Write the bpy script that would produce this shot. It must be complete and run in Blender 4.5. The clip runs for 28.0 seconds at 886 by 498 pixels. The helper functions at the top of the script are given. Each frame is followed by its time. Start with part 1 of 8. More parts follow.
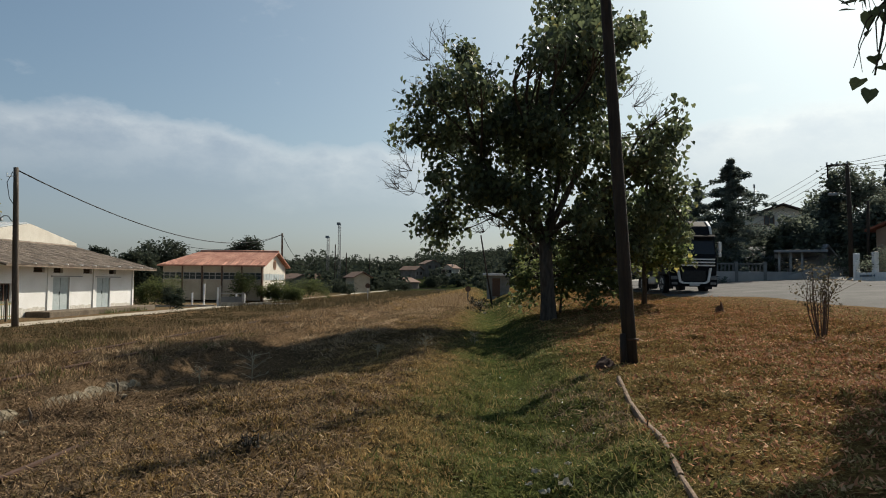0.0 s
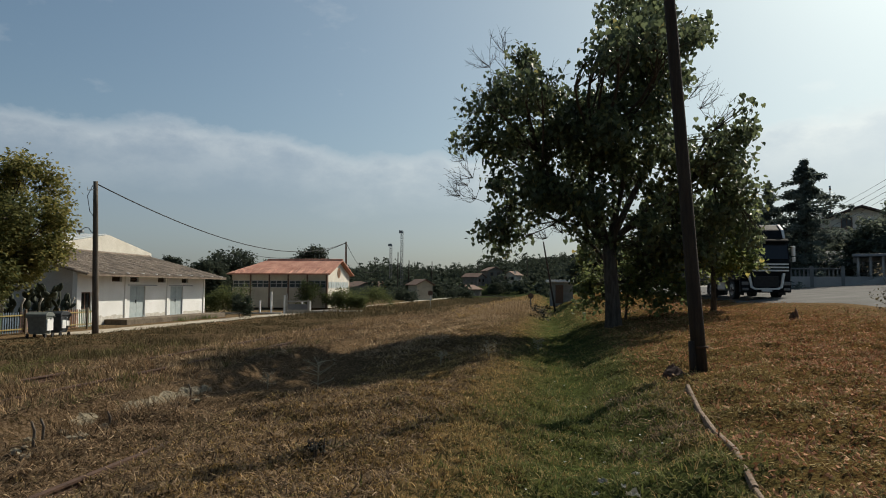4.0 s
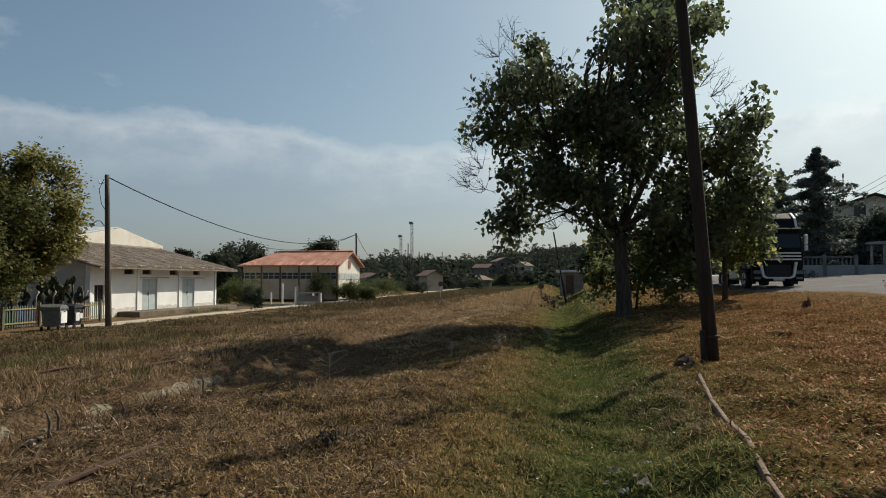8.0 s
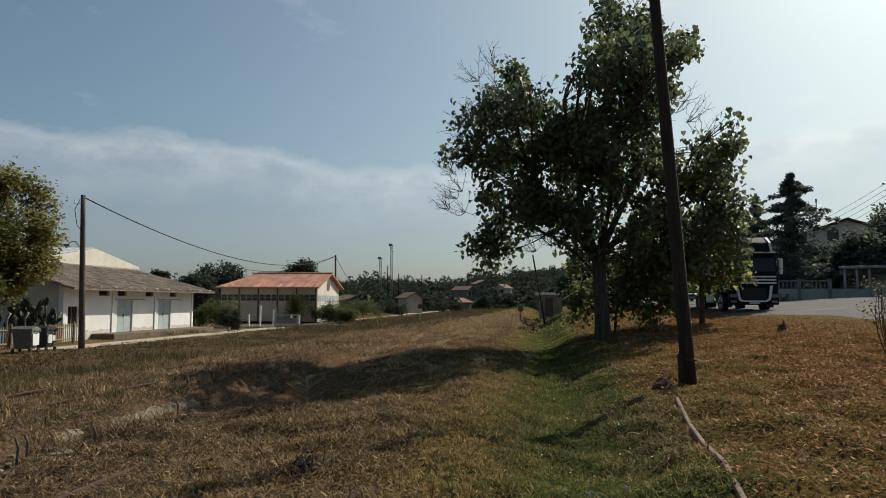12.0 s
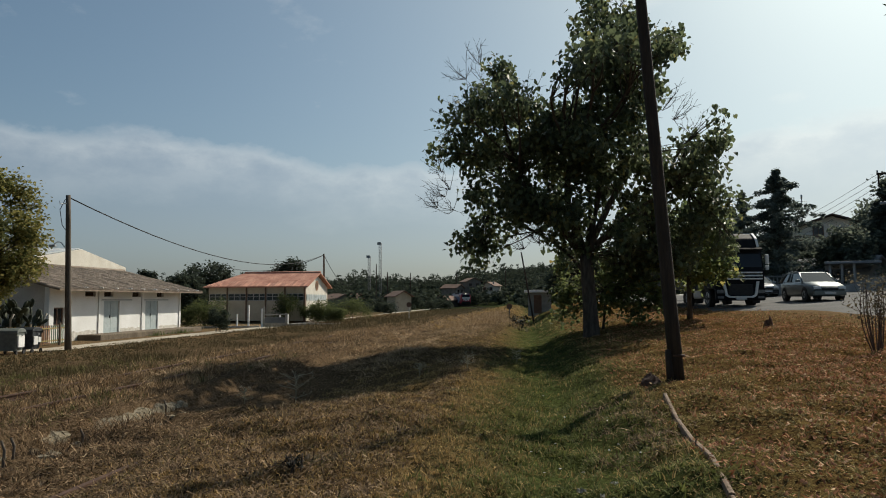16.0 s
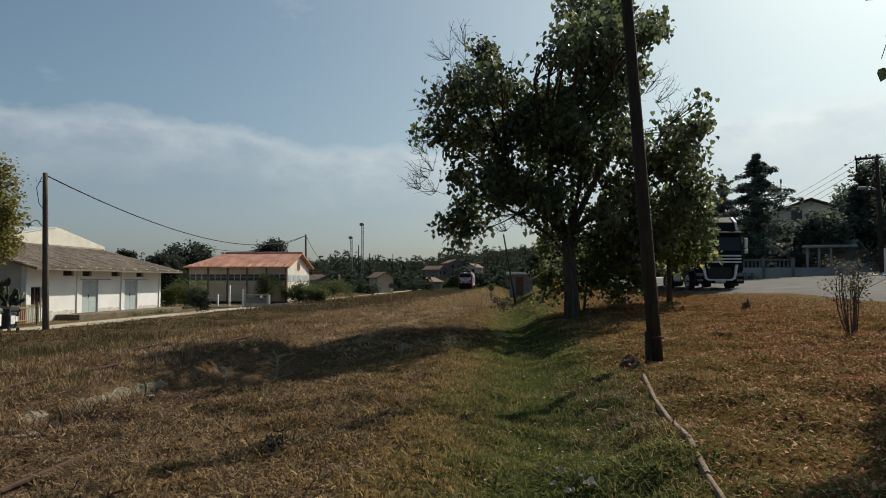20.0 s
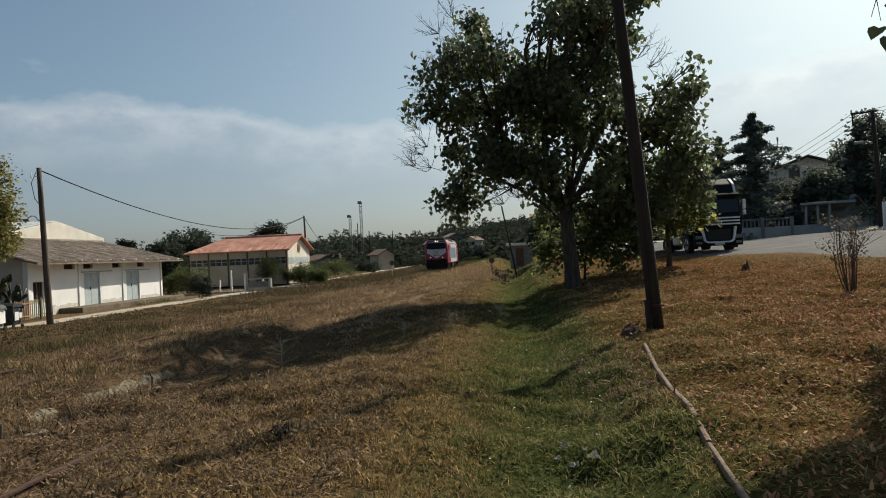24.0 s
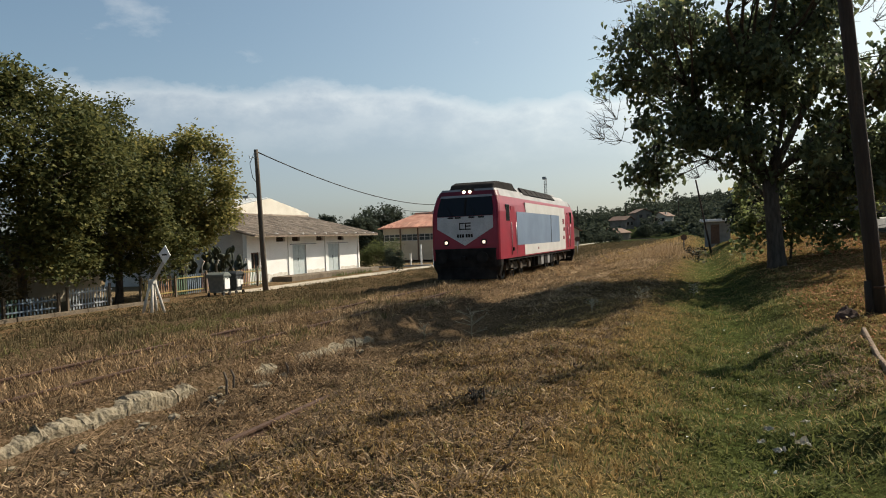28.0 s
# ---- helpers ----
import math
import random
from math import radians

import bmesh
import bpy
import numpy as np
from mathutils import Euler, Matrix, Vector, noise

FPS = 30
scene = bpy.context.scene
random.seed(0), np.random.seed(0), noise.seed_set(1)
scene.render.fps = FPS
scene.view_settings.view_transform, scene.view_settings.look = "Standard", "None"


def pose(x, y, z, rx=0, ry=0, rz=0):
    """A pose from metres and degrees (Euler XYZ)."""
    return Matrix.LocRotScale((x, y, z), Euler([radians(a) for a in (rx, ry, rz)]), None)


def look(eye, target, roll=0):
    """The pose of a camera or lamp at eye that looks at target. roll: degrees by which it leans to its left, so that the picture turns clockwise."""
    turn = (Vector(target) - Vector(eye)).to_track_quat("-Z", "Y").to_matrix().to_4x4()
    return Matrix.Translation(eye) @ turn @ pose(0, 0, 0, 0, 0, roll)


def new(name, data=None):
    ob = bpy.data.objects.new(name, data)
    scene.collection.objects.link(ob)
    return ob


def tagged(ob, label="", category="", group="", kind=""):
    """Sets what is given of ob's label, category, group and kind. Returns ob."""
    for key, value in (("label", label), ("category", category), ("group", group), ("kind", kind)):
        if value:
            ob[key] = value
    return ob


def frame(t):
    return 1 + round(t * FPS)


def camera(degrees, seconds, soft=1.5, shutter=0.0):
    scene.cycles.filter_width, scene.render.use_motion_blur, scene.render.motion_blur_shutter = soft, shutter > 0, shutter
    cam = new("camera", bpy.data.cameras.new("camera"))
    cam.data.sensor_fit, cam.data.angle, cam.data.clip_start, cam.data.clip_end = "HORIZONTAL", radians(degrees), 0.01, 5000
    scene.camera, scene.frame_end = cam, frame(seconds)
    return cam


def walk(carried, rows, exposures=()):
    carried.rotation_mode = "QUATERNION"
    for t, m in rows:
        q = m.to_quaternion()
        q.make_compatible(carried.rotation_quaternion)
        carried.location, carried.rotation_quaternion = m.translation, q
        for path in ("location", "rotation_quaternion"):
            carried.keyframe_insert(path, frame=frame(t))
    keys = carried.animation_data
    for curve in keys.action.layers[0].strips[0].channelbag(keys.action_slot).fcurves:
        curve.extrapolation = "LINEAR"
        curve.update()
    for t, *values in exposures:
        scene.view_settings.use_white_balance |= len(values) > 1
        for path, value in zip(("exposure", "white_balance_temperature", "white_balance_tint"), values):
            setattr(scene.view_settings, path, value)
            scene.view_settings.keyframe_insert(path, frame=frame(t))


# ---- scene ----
# the camera is held in the hand beside the grass verge: seconds, x, y, z, heading, pitch, lean
PATH = [
    (0, -0.007, -0.000, 1.802, 5.774, 2.665, -0.622),
    (0.5, -0.004, -0.005, 1.800, 6.721, 2.846, -1.080),
    (1, -0.001, -0.008, 1.802, 6.071, 3.100, -0.950),
    (1.5, 0.001, -0.009, 1.803, 4.739, 3.300, -1.086),
    (2, -0.001, -0.006, 1.794, 3.868, 2.989, -0.034),
    (2.5, -0.003, -0.006, 1.798, 4.166, 3.293, -0.779),
    (3, -0.003, -0.014, 1.796, 2.126, 2.907, -0.222),
    (3.5, -0.009, 0.003, 1.798, 1.314, 3.441, -0.172),
    (5.5, -0.011, 0.001, 1.793, -0.516, 1.857, -0.532),
    (6, -0.007, 0.002, 1.793, 0.986, 1.918, -0.985),
    (6.5, -0.006, 0.005, 1.797, 1.642, 2.469, -0.810),
    (7, -0.010, 0.001, 1.795, 0.952, 2.734, -0.777),
    (7.5, -0.011, -0.001, 1.795, 0.974, 2.927, -0.623),
    (8, -0.008, 0.005, 1.791, 0.031, 2.468, -0.038),
    (8.5, -0.009, 0.004, 1.795, 0.044, 2.586, 0.018),
    (9, -0.010, 0.002, 1.800, -0.175, 3.974, -0.376),
    (9.5, -0.009, 0.003, 1.802, 1.182, 3.951, -0.386),
    (10, -0.007, 0.004, 1.804, 1.623, 3.993, -0.130),
    (10.5, -0.003, 0.004, 1.803, 1.400, 4.003, 0.178),
    (11, -0.005, 0.002, 1.801, 1.582, 3.583, -0.026),
    (11.5, -0.004, 0.004, 1.800, 1.815, 3.531, -0.089),
    (12, -0.002, 0.002, 1.804, 1.645, 4.240, -0.201),
    (12.5, 0.002, 0.001, 1.806, 2.165, 4.304, -0.024),
    (14.5, 0.005, -0.002, 1.802, 2.833, 3.762, 0.092),
    (15, 0.004, -0.001, 1.803, 2.989, 3.861, 0.093),
    (15.5, 0.001, -0.002, 1.802, 2.643, 4.137, 0.114),
    (16, 0.002, -0.001, 1.804, 2.555, 4.089, 0.255),
    (16.5, 0.004, 0.000, 1.810, 3.681, 3.659, 0.241),
    (17, 0.002, 0.003, 1.800, 3.817, 3.574, 0.306),
    (17.5, 0.004, 0.006, 1.796, 3.174, 2.695, 0.221),
    (18, 0.005, 0.004, 1.797, 3.163, 2.823, 0.142),
    (18.5, 0.010, 0.005, 1.800, 2.973, 2.510, -0.425),
    (19, 0.008, 0.007, 1.799, 4.489, 2.378, -0.293),
    (19.5, 0.006, 0.006, 1.796, 4.180, 2.584, -0.142),
    (20, 0.008, 0.006, 1.797, 3.952, 2.616, -0.058),
    (20.5, 0.005, 0.003, 1.793, 3.512, 2.196, 0.599),
    (21, 0.002, 0.004, 1.796, 2.918, 2.308, 0.289),
    (21.5, -0.001, 0.004, 1.794, 2.628, 2.117, 0.002),
    (23.5, 0.062, -0.025, 1.894, 4.882, 0.248, 2.459),
    (24, 0.052, -0.020, 1.885, 3.914, 0.530, 2.720),
    (24.5, 0.059, -0.097, 1.901, 2.663, 0.498, 3.600),
    (25, 0.071, -0.084, 1.876, 1.081, 0.089, 3.009),
    (25.5, 0.055, -0.105, 1.889, 0.316, -0.256, 3.003),
    (26, 0.073, -0.107, 1.907, 0.785, -0.318, 5.615),
    (26.5, 0.053, -0.124, 1.885, 4.807, -1.838, 3.815),
    (27, 0.058, -0.072, 1.841, 5.200, -3.286, 2.929),
    (27.5, -0.003, -0.133, 1.853, 0.286, -1.782, 3.721),
    (28, -0.044, -0.141, 1.854, -10.728, -0.754, 2.217),
]


def held(x, y, z, heading, pitch, lean):
    return pose(x, y, z, 90 + pitch, 0, -heading) @ pose(0, 0, 0, 0, 0, -lean)


cam = camera(63.3, 28.0, soft=1.0)
EXPOSURE = [(0.0, 0.20, 6500, 10), (1.0, 0.0, 6450, 8), (3.0, 0.0, 6450, 8), (5.5, 0.16, 6500, 10), (7.0, 0.12, 6500, 10), (9.0, 0.14, 6450, 8), (11.0, 0.08, 6450, 8), (14.0, 0.02, 6400, 8), (22.0, 0.06, 6450, 8), (24.0, 0.16, 6450, 9), (25.0, 0.18, 6550, 9), (26.0, 0.36, 6650, 10), (27.0, 0.36, 6700, 10), (28.0, 0.56, 6750, 10)]
walk(cam, [(row[0], held(*row[1:])) for row in PATH], EXPOSURE)

# ---- light ----
SUN_AZ, SUN_EL = 43.0, 39.0          # degrees right of +y, and up


def make_world():
    world = bpy.data.worlds.new("sky")
    scene.world = world
    world.use_nodes = True
    nt = world.node_tree
    for n in list(nt.nodes):
        nt.nodes.remove(n)
    out = nt.nodes.new("ShaderNodeOutputWorld")
    bg = nt.nodes.new("ShaderNodeBackground")
    sky = nt.nodes.new("ShaderNodeTexSky")
    sky.sky_type = "NISHITA"
    sky.sun_disc = False
    sky.sun_elevation = radians(SUN_EL)
    sky.sun_rotation = radians(SUN_AZ)
    sky.altitude = 50
    sky.air_density, sky.dust_density, sky.ozone_density = 0.82, 2.6, 1.5
    co = nt.nodes.new("ShaderNodeTexCoord")
    sep = nt.nodes.new("ShaderNodeSeparateXYZ")
    nt.links.new(co.outputs["Generated"], sep.inputs[0])
    def noise_node(scale, detail, stretch, place=(0, 0, 0), rough=0.55):
        mp = nt.nodes.new("ShaderNodeMapping")
        mp.inputs["Scale"].default_value, mp.inputs["Location"].default_value = stretch, place
        nt.links.new(co.outputs["Generated"], mp.inputs[0])
        n = nt.nodes.new("ShaderNodeTexNoise")
        n.inputs["Scale"].default_value, n.inputs["Detail"].default_value, n.inputs["Roughness"].default_value = scale, detail, rough
        nt.links.new(mp.outputs[0], n.inputs["Vector"])
        return n.outputs["Fac"]

    def maths(op, a, b, c=None):
        n = nt.nodes.new("ShaderNodeMath")
        n.operation = op
        for k, v in enumerate((a, b, c)):
            if v is None:
                continue
            if hasattr(v, "is_output"):
                nt.links.new(v, n.inputs[k])
            else:
                n.inputs[k].default_value = v
        return n.outputs[0]

    def ramp(v, rows):
        r = nt.nodes.new("ShaderNodeValToRGB")
        e = r.color_ramp.elements
        e[0].position, e[0].color = rows[0][0], (rows[0][1],) * 3 + (1,)
        e[1].position, e[1].color = rows[-1][0], (rows[-1][1],) * 3 + (1,)
        for pos, g in rows[1:-1]:
            e.new(pos).color = (g, g, g, 1)
        nt.links.new(v, r.inputs[0])
        return r.outputs["Color"]

    # a shelf of hazy cloud over the horizon with a puffy upper edge
    swell = noise_node(2.2, 2, (1, 1, 0.4), (0.6, 0.2, 0))
    puffs = noise_node(11, 8, (1, 1, 1.8), (0.1, 0.4, 0.3), 0.6)
    h = maths("MULTIPLY_ADD", swell, 0.16, maths("SUBTRACT", sep.outputs["Z"], 0.062))
    h = maths("MULTIPLY_ADD", puffs, 0.07, maths("SUBTRACT", h, 0.035))
    shelf = ramp(h, [(0.0, 0.80), (0.10, 0.74), (0.165, 0.70), (0.195, 0.62), (0.216, 0.10), (0.42, 0.0)])
    lit_edge = ramp(h, [(0.125, 0.0), (0.180, 0.32), (0.204, 0.62), (0.219, 0.0)])
    # a few loose puffs higher up
    loose = ramp(noise_node(5.5, 9, (1, 1, 2.2), (0.2, 0.75, 0.1), 0.6), [(0.58, 0.0), (0.70, 0.55)])
    high = ramp(sep.outputs["Z"], [(0.15, 0.0), (0.22, 1.0), (0.40, 0.8), (0.6, 0.0)])
    bright = maths("MULTIPLY_ADD", lit_edge, ramp(puffs, [(0.34, 0.35), (0.62, 1.0)]), maths("MULTIPLY", loose, maths("MULTIPLY", high, 0.6)))

    def vec(op, a, b):
        n = nt.nodes.new("ShaderNodeVectorMath")
        n.operation = op
        for k, v in enumerate((a, b)):
            if hasattr(v, "is_output"):
                nt.links.new(v, n.inputs[k])
            else:
                n.inputs[k].default_value = v
        return n.outputs[0]

    def blend(f, a, b):
        n = nt.nodes.new("ShaderNodeMix")
        n.data_type = "RGBA"
        nt.links.new(f, n.inputs["Factor"])
        nt.links.new(a, n.inputs["A"])
        nt.links.new(b, n.inputs["B"])
        return n.outputs["Result"]

    # hazy air: the glare round the sun spreads and softens
    air = vec("MULTIPLY", sky.outputs[0], (0.632, 0.722, 0.682))
    air = vec("DIVIDE", air, vec("ADD", vec("MULTIPLY", air, (0.052, 0.044, 0.041)), (1.0, 1.0, 1.0)))
    haze = vec("ADD", vec("MULTIPLY", air, (0.565, 0.57, 0.63)), (0.88, 0.885, 0.93))
    cloud = vec("ADD", vec("MULTIPLY", air, (0.62, 0.60, 0.58)), (3.0, 2.9, 2.75))
    air = blend(shelf, air, haze)
    air = blend(maths("MINIMUM", bright, 0.9), air, cloud)
    nt.links.new(air, bg.inputs["Color"])
    bg.inputs["Strength"].default_value = 0.14
    nt.links.new(bg.outputs[0], out.inputs[0])


make_world()
sun = new("sun", bpy.data.lights.new("sun", "SUN"))
sun.data.energy, sun.data.angle, sun.data.color = 5.0, radians(0.55), (1.0, 0.91, 0.77)
_d = Vector((math.sin(radians(SUN_AZ)) * math.cos(radians(SUN_EL)), math.cos(radians(SUN_AZ)) * math.cos(radians(SUN_EL)), math.sin(radians(SUN_EL))))
sun.matrix_world = look(_d * 100, (0, 0, 0))

# ---- the plan: q metres to the right of the railway's centre line, p metres along it ----
TURN = -9.12
UX, UY, NX, NY = 0.1585, 0.9874, 0.9874, -0.1585
Q0 = 9.31


def W(q, p, z=0.0):
    s = q - Q0
    return Vector((s * NX + p * UX, s * NY + p * UY, z))


def M(q, p, z=None, turn=0.0):
    """A pose on the plan; local x runs across the line, y along it. z None: on the ground."""
    v = W(q, p, 0)
    return pose(v.x, v.y, ground_z(q, p) if z is None else z, 0, 0, TURN + turn)


PROF_Q = np.array([-4000, -60, -16, -14.2, -13.6, -11.0, -7, -2.4, -1.6, 1.6, 2.2, 2.5, 3.4, 4.6, 5.3, 6.2, 7.4, 8.2, 8.9, 9.4, 9.9, 10.4, 10.8, 11.2, 12.0, 17.6, 20.2, 24.5, 28, 33, 36, 60, 4000])
PROF_Z = np.array([-0.3, -0.3, -0.42, -0.42, -0.42, -0.36, -0.25, -0.16, -0.10, -0.10, -0.03, -0.32, -0.27, -0.17, -0.04, 0.09, 0.21, 0.19, 0.02, -0.11, -0.13, 0.04, 0.19, 0.26, 0.33, 0.83, 1.09, 1.42, 1.62, 1.88, 2.02, 3.0, 3.0])


BEND_P, BEND_R = 155.0, 250.0


def track_q(p):
    """The line runs straight, then bends to the left."""
    k = np.clip(np.asarray(p, float) - BEND_P, 0, 244)
    return np.sqrt(BEND_R ** 2 - k * k) - BEND_R


def hash2(i, j, k):
    h = np.sin(i * 127.1 + j * 311.7 + k * 74.7) * 43758.5453
    return h - np.floor(h)


def vnoise(x, y, k=0):
    """Smooth value noise, about 0..1, on arrays."""
    xi, yi = np.floor(x), np.floor(y)
    xf, yf = x - xi, y - yi
    u, v = xf * xf * (3 - 2 * xf), yf * yf * (3 - 2 * yf)
    a, b = hash2(xi, yi, k), hash2(xi + 1, yi, k)
    c, d = hash2(xi, yi + 1, k), hash2(xi + 1, yi + 1, k)
    return (a * (1 - u) + b * u) * (1 - v) + (c * (1 - u) + d * u) * v


def ground_z(q, p):
    q, p = np.asarray(q, float), np.asarray(p, float)
    z = np.interp(q, PROF_Q, PROF_Z)
    lift = np.clip((q - 9.5) / 3.0, 0, 1)
    z = z + lift * 0.012 * (np.clip(p, -30, 60) - 14)
    # rough ground: hummocks off the road, smooth on it
    off = np.clip((19.5 - q) / 1.5, 0, 1) * np.clip((q + 10.6) / 1.0, 0, 1) * np.clip((np.abs(q) - 1.2) / 1.0, 0.25, 1)
    z = z + off * ((vnoise(q / 2.3, p / 2.3, 1) - 0.5) * 0.16 + (vnoise(q / 0.7, p / 0.7, 2) - 0.5) * 0.17 + (vnoise(q / 0.33, p / 0.33, 3) - 0.5) * 0.10)
    # low windrows of cut hay across the field
    field = np.clip((q + 1.6) / 0.8, 0, 1) * np.clip((7.6 - q) / 1.2, 0, 1) * np.clip((p - 6) / 4, 0.25, 1) * np.clip((90 - p) / 30, 0, 1)
    z = z + field * (vnoise(q / 1.9 + 0.35 * p, p / 0.62 + 0.3 * q, 81) - 0.5) * np.clip(0.12 + 0.006 * p, 0, 0.34)
    # the field swells a little far ahead, right of the line
    z = z + 0.55 * np.exp(-((q - 5.5) / 3.2) ** 2) * np.clip((p - 45) / 50, 0, 1)
    # a hollow where the old platform ends, with a raised lip on its near side
    z = z - 0.30 * np.exp(-((q - 5.4) / 2.1) ** 4) * np.clip((p - 11.9) / 0.9, 0, 1) * np.clip((21 - p) / 5, 0, 1)
    z = z + 0.13 * np.exp(-((p - 12.1 + 0.22 * (q - 3.0)) / 0.32) ** 2) * np.clip((q - 2.5) / 0.3, 0, 1) * np.clip((6.4 - q) / 2.5, 0, 1)
    # the swale deepens past the tree
    z = z - 0.25 * np.exp(-((q - 9.0) / 1.4) ** 2) * np.clip((p - 18) / 30, 0, 1)
    # wooded hills all round, far off
    d = np.hypot(q - 10, p)
    ang = np.arctan2(q - 10, p)
    hill = np.clip((d - 150) / 390, 0, 1)
    hill = hill * np.where((p > 60) & (p < 420), np.clip((np.abs(q - track_q(p)) - 4) / 16, 0, 1), 1)
    z = z + (1 - 0.32 * np.clip((-0.04 - ang) / 0.08, 0, 1)) * hill * hill * (3 - 2 * hill) * (5.0 + 11.0 * np.exp(-((ang - 0.13) / 0.16) ** 2) + 7.0 * vnoise(ang * 14, d / 400, 5) + 4.0 * vnoise(ang * 45, d / 300, 6))
    return z if z.shape else float(z)


# ---- mesh tools ----
def fast_mesh(name, verts, polys, smooth=False):
    """A mesh from arrays: verts (n,3), polys (m,k)."""
    me = bpy.data.meshes.new(name)
    n, (m, k) = len(verts), polys.shape
    me.vertices.add(n)
    me.vertices.foreach_set("co", np.ascontiguousarray(verts, np.float32).ravel())
    me.loops.add(m * k)
    me.loops.foreach_set("vertex_index", np.ascontiguousarray(polys, np.int32).ravel())
    me.polygons.add(m)
    me.polygons.foreach_set("loop_start", np.arange(0, m * k, k, dtype=np.int32))
    me.polygons.foreach_set("loop_total", np.full(m, k, np.int32))
    me.polygons.foreach_set("use_smooth", np.full(m, smooth))
    me.update(calc_edges=True)
    me.validate()
    return me


def box(bm, x0, x1, y0, y1, z0, z1, bev=0.0):
    vs = [bm.verts.new((x, y, z)) for z in (z0, z1) for y in (y0, y1) for x in (x0, x1)]
    fs = [bm.faces.new([vs[i] for i in f]) for f in ((0, 2, 3, 1), (4, 5, 7, 6), (0, 1, 5, 4), (2, 6, 7, 3), (0, 4, 6, 2), (1, 3, 7, 5))]
    if bev:
        bmesh.ops.bevel(bm, geom=list({e for f in fs for e in f.edges}), offset=bev, segments=2, affect="EDGES", profile=0.6)
    return vs


def tube(bm, pts, radii, n=8, cap=True):
    """A round tube along pts, with a radius at each."""
    pts = [Vector(p) for p in pts]
    rings = []
    side = None
    for i, p in enumerate(pts):
        d = (pts[min(i + 1, len(pts) - 1)] - pts[max(i - 1, 0)]).normalized()
        ref = side if side is not None else (Vector((1, 0, 0)) if abs(d.x) < 0.8 else Vector((0, 1, 0)))
        a = (ref - d * ref.dot(d)).normalized()
        side = a
        b = d.cross(a)
        r = radii[i] if hasattr(radii, "__len__") else radii
        rings.append([bm.verts.new(p + (a * math.cos(t) + b * math.sin(t)) * r) for t in (2 * math.pi * k / n for k in range(n))])
    for r0, r1 in zip(rings, rings[1:]):
        for k in range(n):
            f = bm.faces.new((r0[k], r0[(k + 1) % n], r1[(k + 1) % n], r1[k]))
            f.smooth = True
    if cap:
        bm.faces.new(rings[0][::-1])
        bm.faces.new(rings[-1])


def prism(bm, poly, axis, a, b, bev=0.0):
    """A polygon, given in the two other axes, pushed from a to b along axis (0 x, 1 y, 2 z)."""
    def at(u, v, w):
        c = [u, v]
        c.insert(axis, w)
        return c
    lo = [bm.verts.new(at(u, v, a)) for u, v in poly]
    hi = [bm.verts.new(at(u, v, b)) for u, v in poly]
    fs = [bm.faces.new(lo), bm.faces.new(hi)]
    n = len(poly)
    for i in range(n):
        fs.append(bm.faces.new((lo[i], lo[(i + 1) % n], hi[(i + 1) % n], hi[i])))
    bmesh.ops.recalc_face_normals(bm, faces=fs)
    if bev:
        bmesh.ops.bevel(bm, geom=list({e for f in fs for e in f.edges}), offset=bev, segments=2, affect="EDGES", profile=0.6)


def part(name, bm, material, parent, label=""):
    """Links a bmesh as one mesh object under a thing or a part."""
    me = bpy.data.meshes.new(name)
    bmesh.ops.recalc_face_normals(bm, faces=bm.faces)
    bm.to_mesh(me)
    bm.free()
    me.materials.append(material)
    ob = new(name, me)
    ob.parent = parent
    if label:
        ob["label"] = label
    return ob


def mesh_part(name, me, material, parent, label=""):
    me.materials.append(material)
    ob = new(name, me)
    ob.parent = parent
    if label:
        ob["label"] = label
    return ob


def B(fn):
    bm = bmesh.new()
    fn(bm)
    return bm


def boxes(*rows, bev=0.0):
    bm = bmesh.new()
    for r in rows:
        box(bm, *r, bev=bev)
    return bm


def tubes(*rows, n=8):
    bm = bmesh.new()
    for pts, r in rows:
        tube(bm, pts, r, n)
    return bm


def thing(name, m, label, category, group="", kind=""):
    ob = new(name)
    ob.matrix_basis = m
    ob.empty_display_size = 0.2
    return tagged(ob, label, category, group, kind)


def solid(name, bm, material, m, label, category, group="", kind=""):
    ob = part(name, bm, material, None)
    ob.matrix_basis = m
    return tagged(ob, label, category, group, kind)


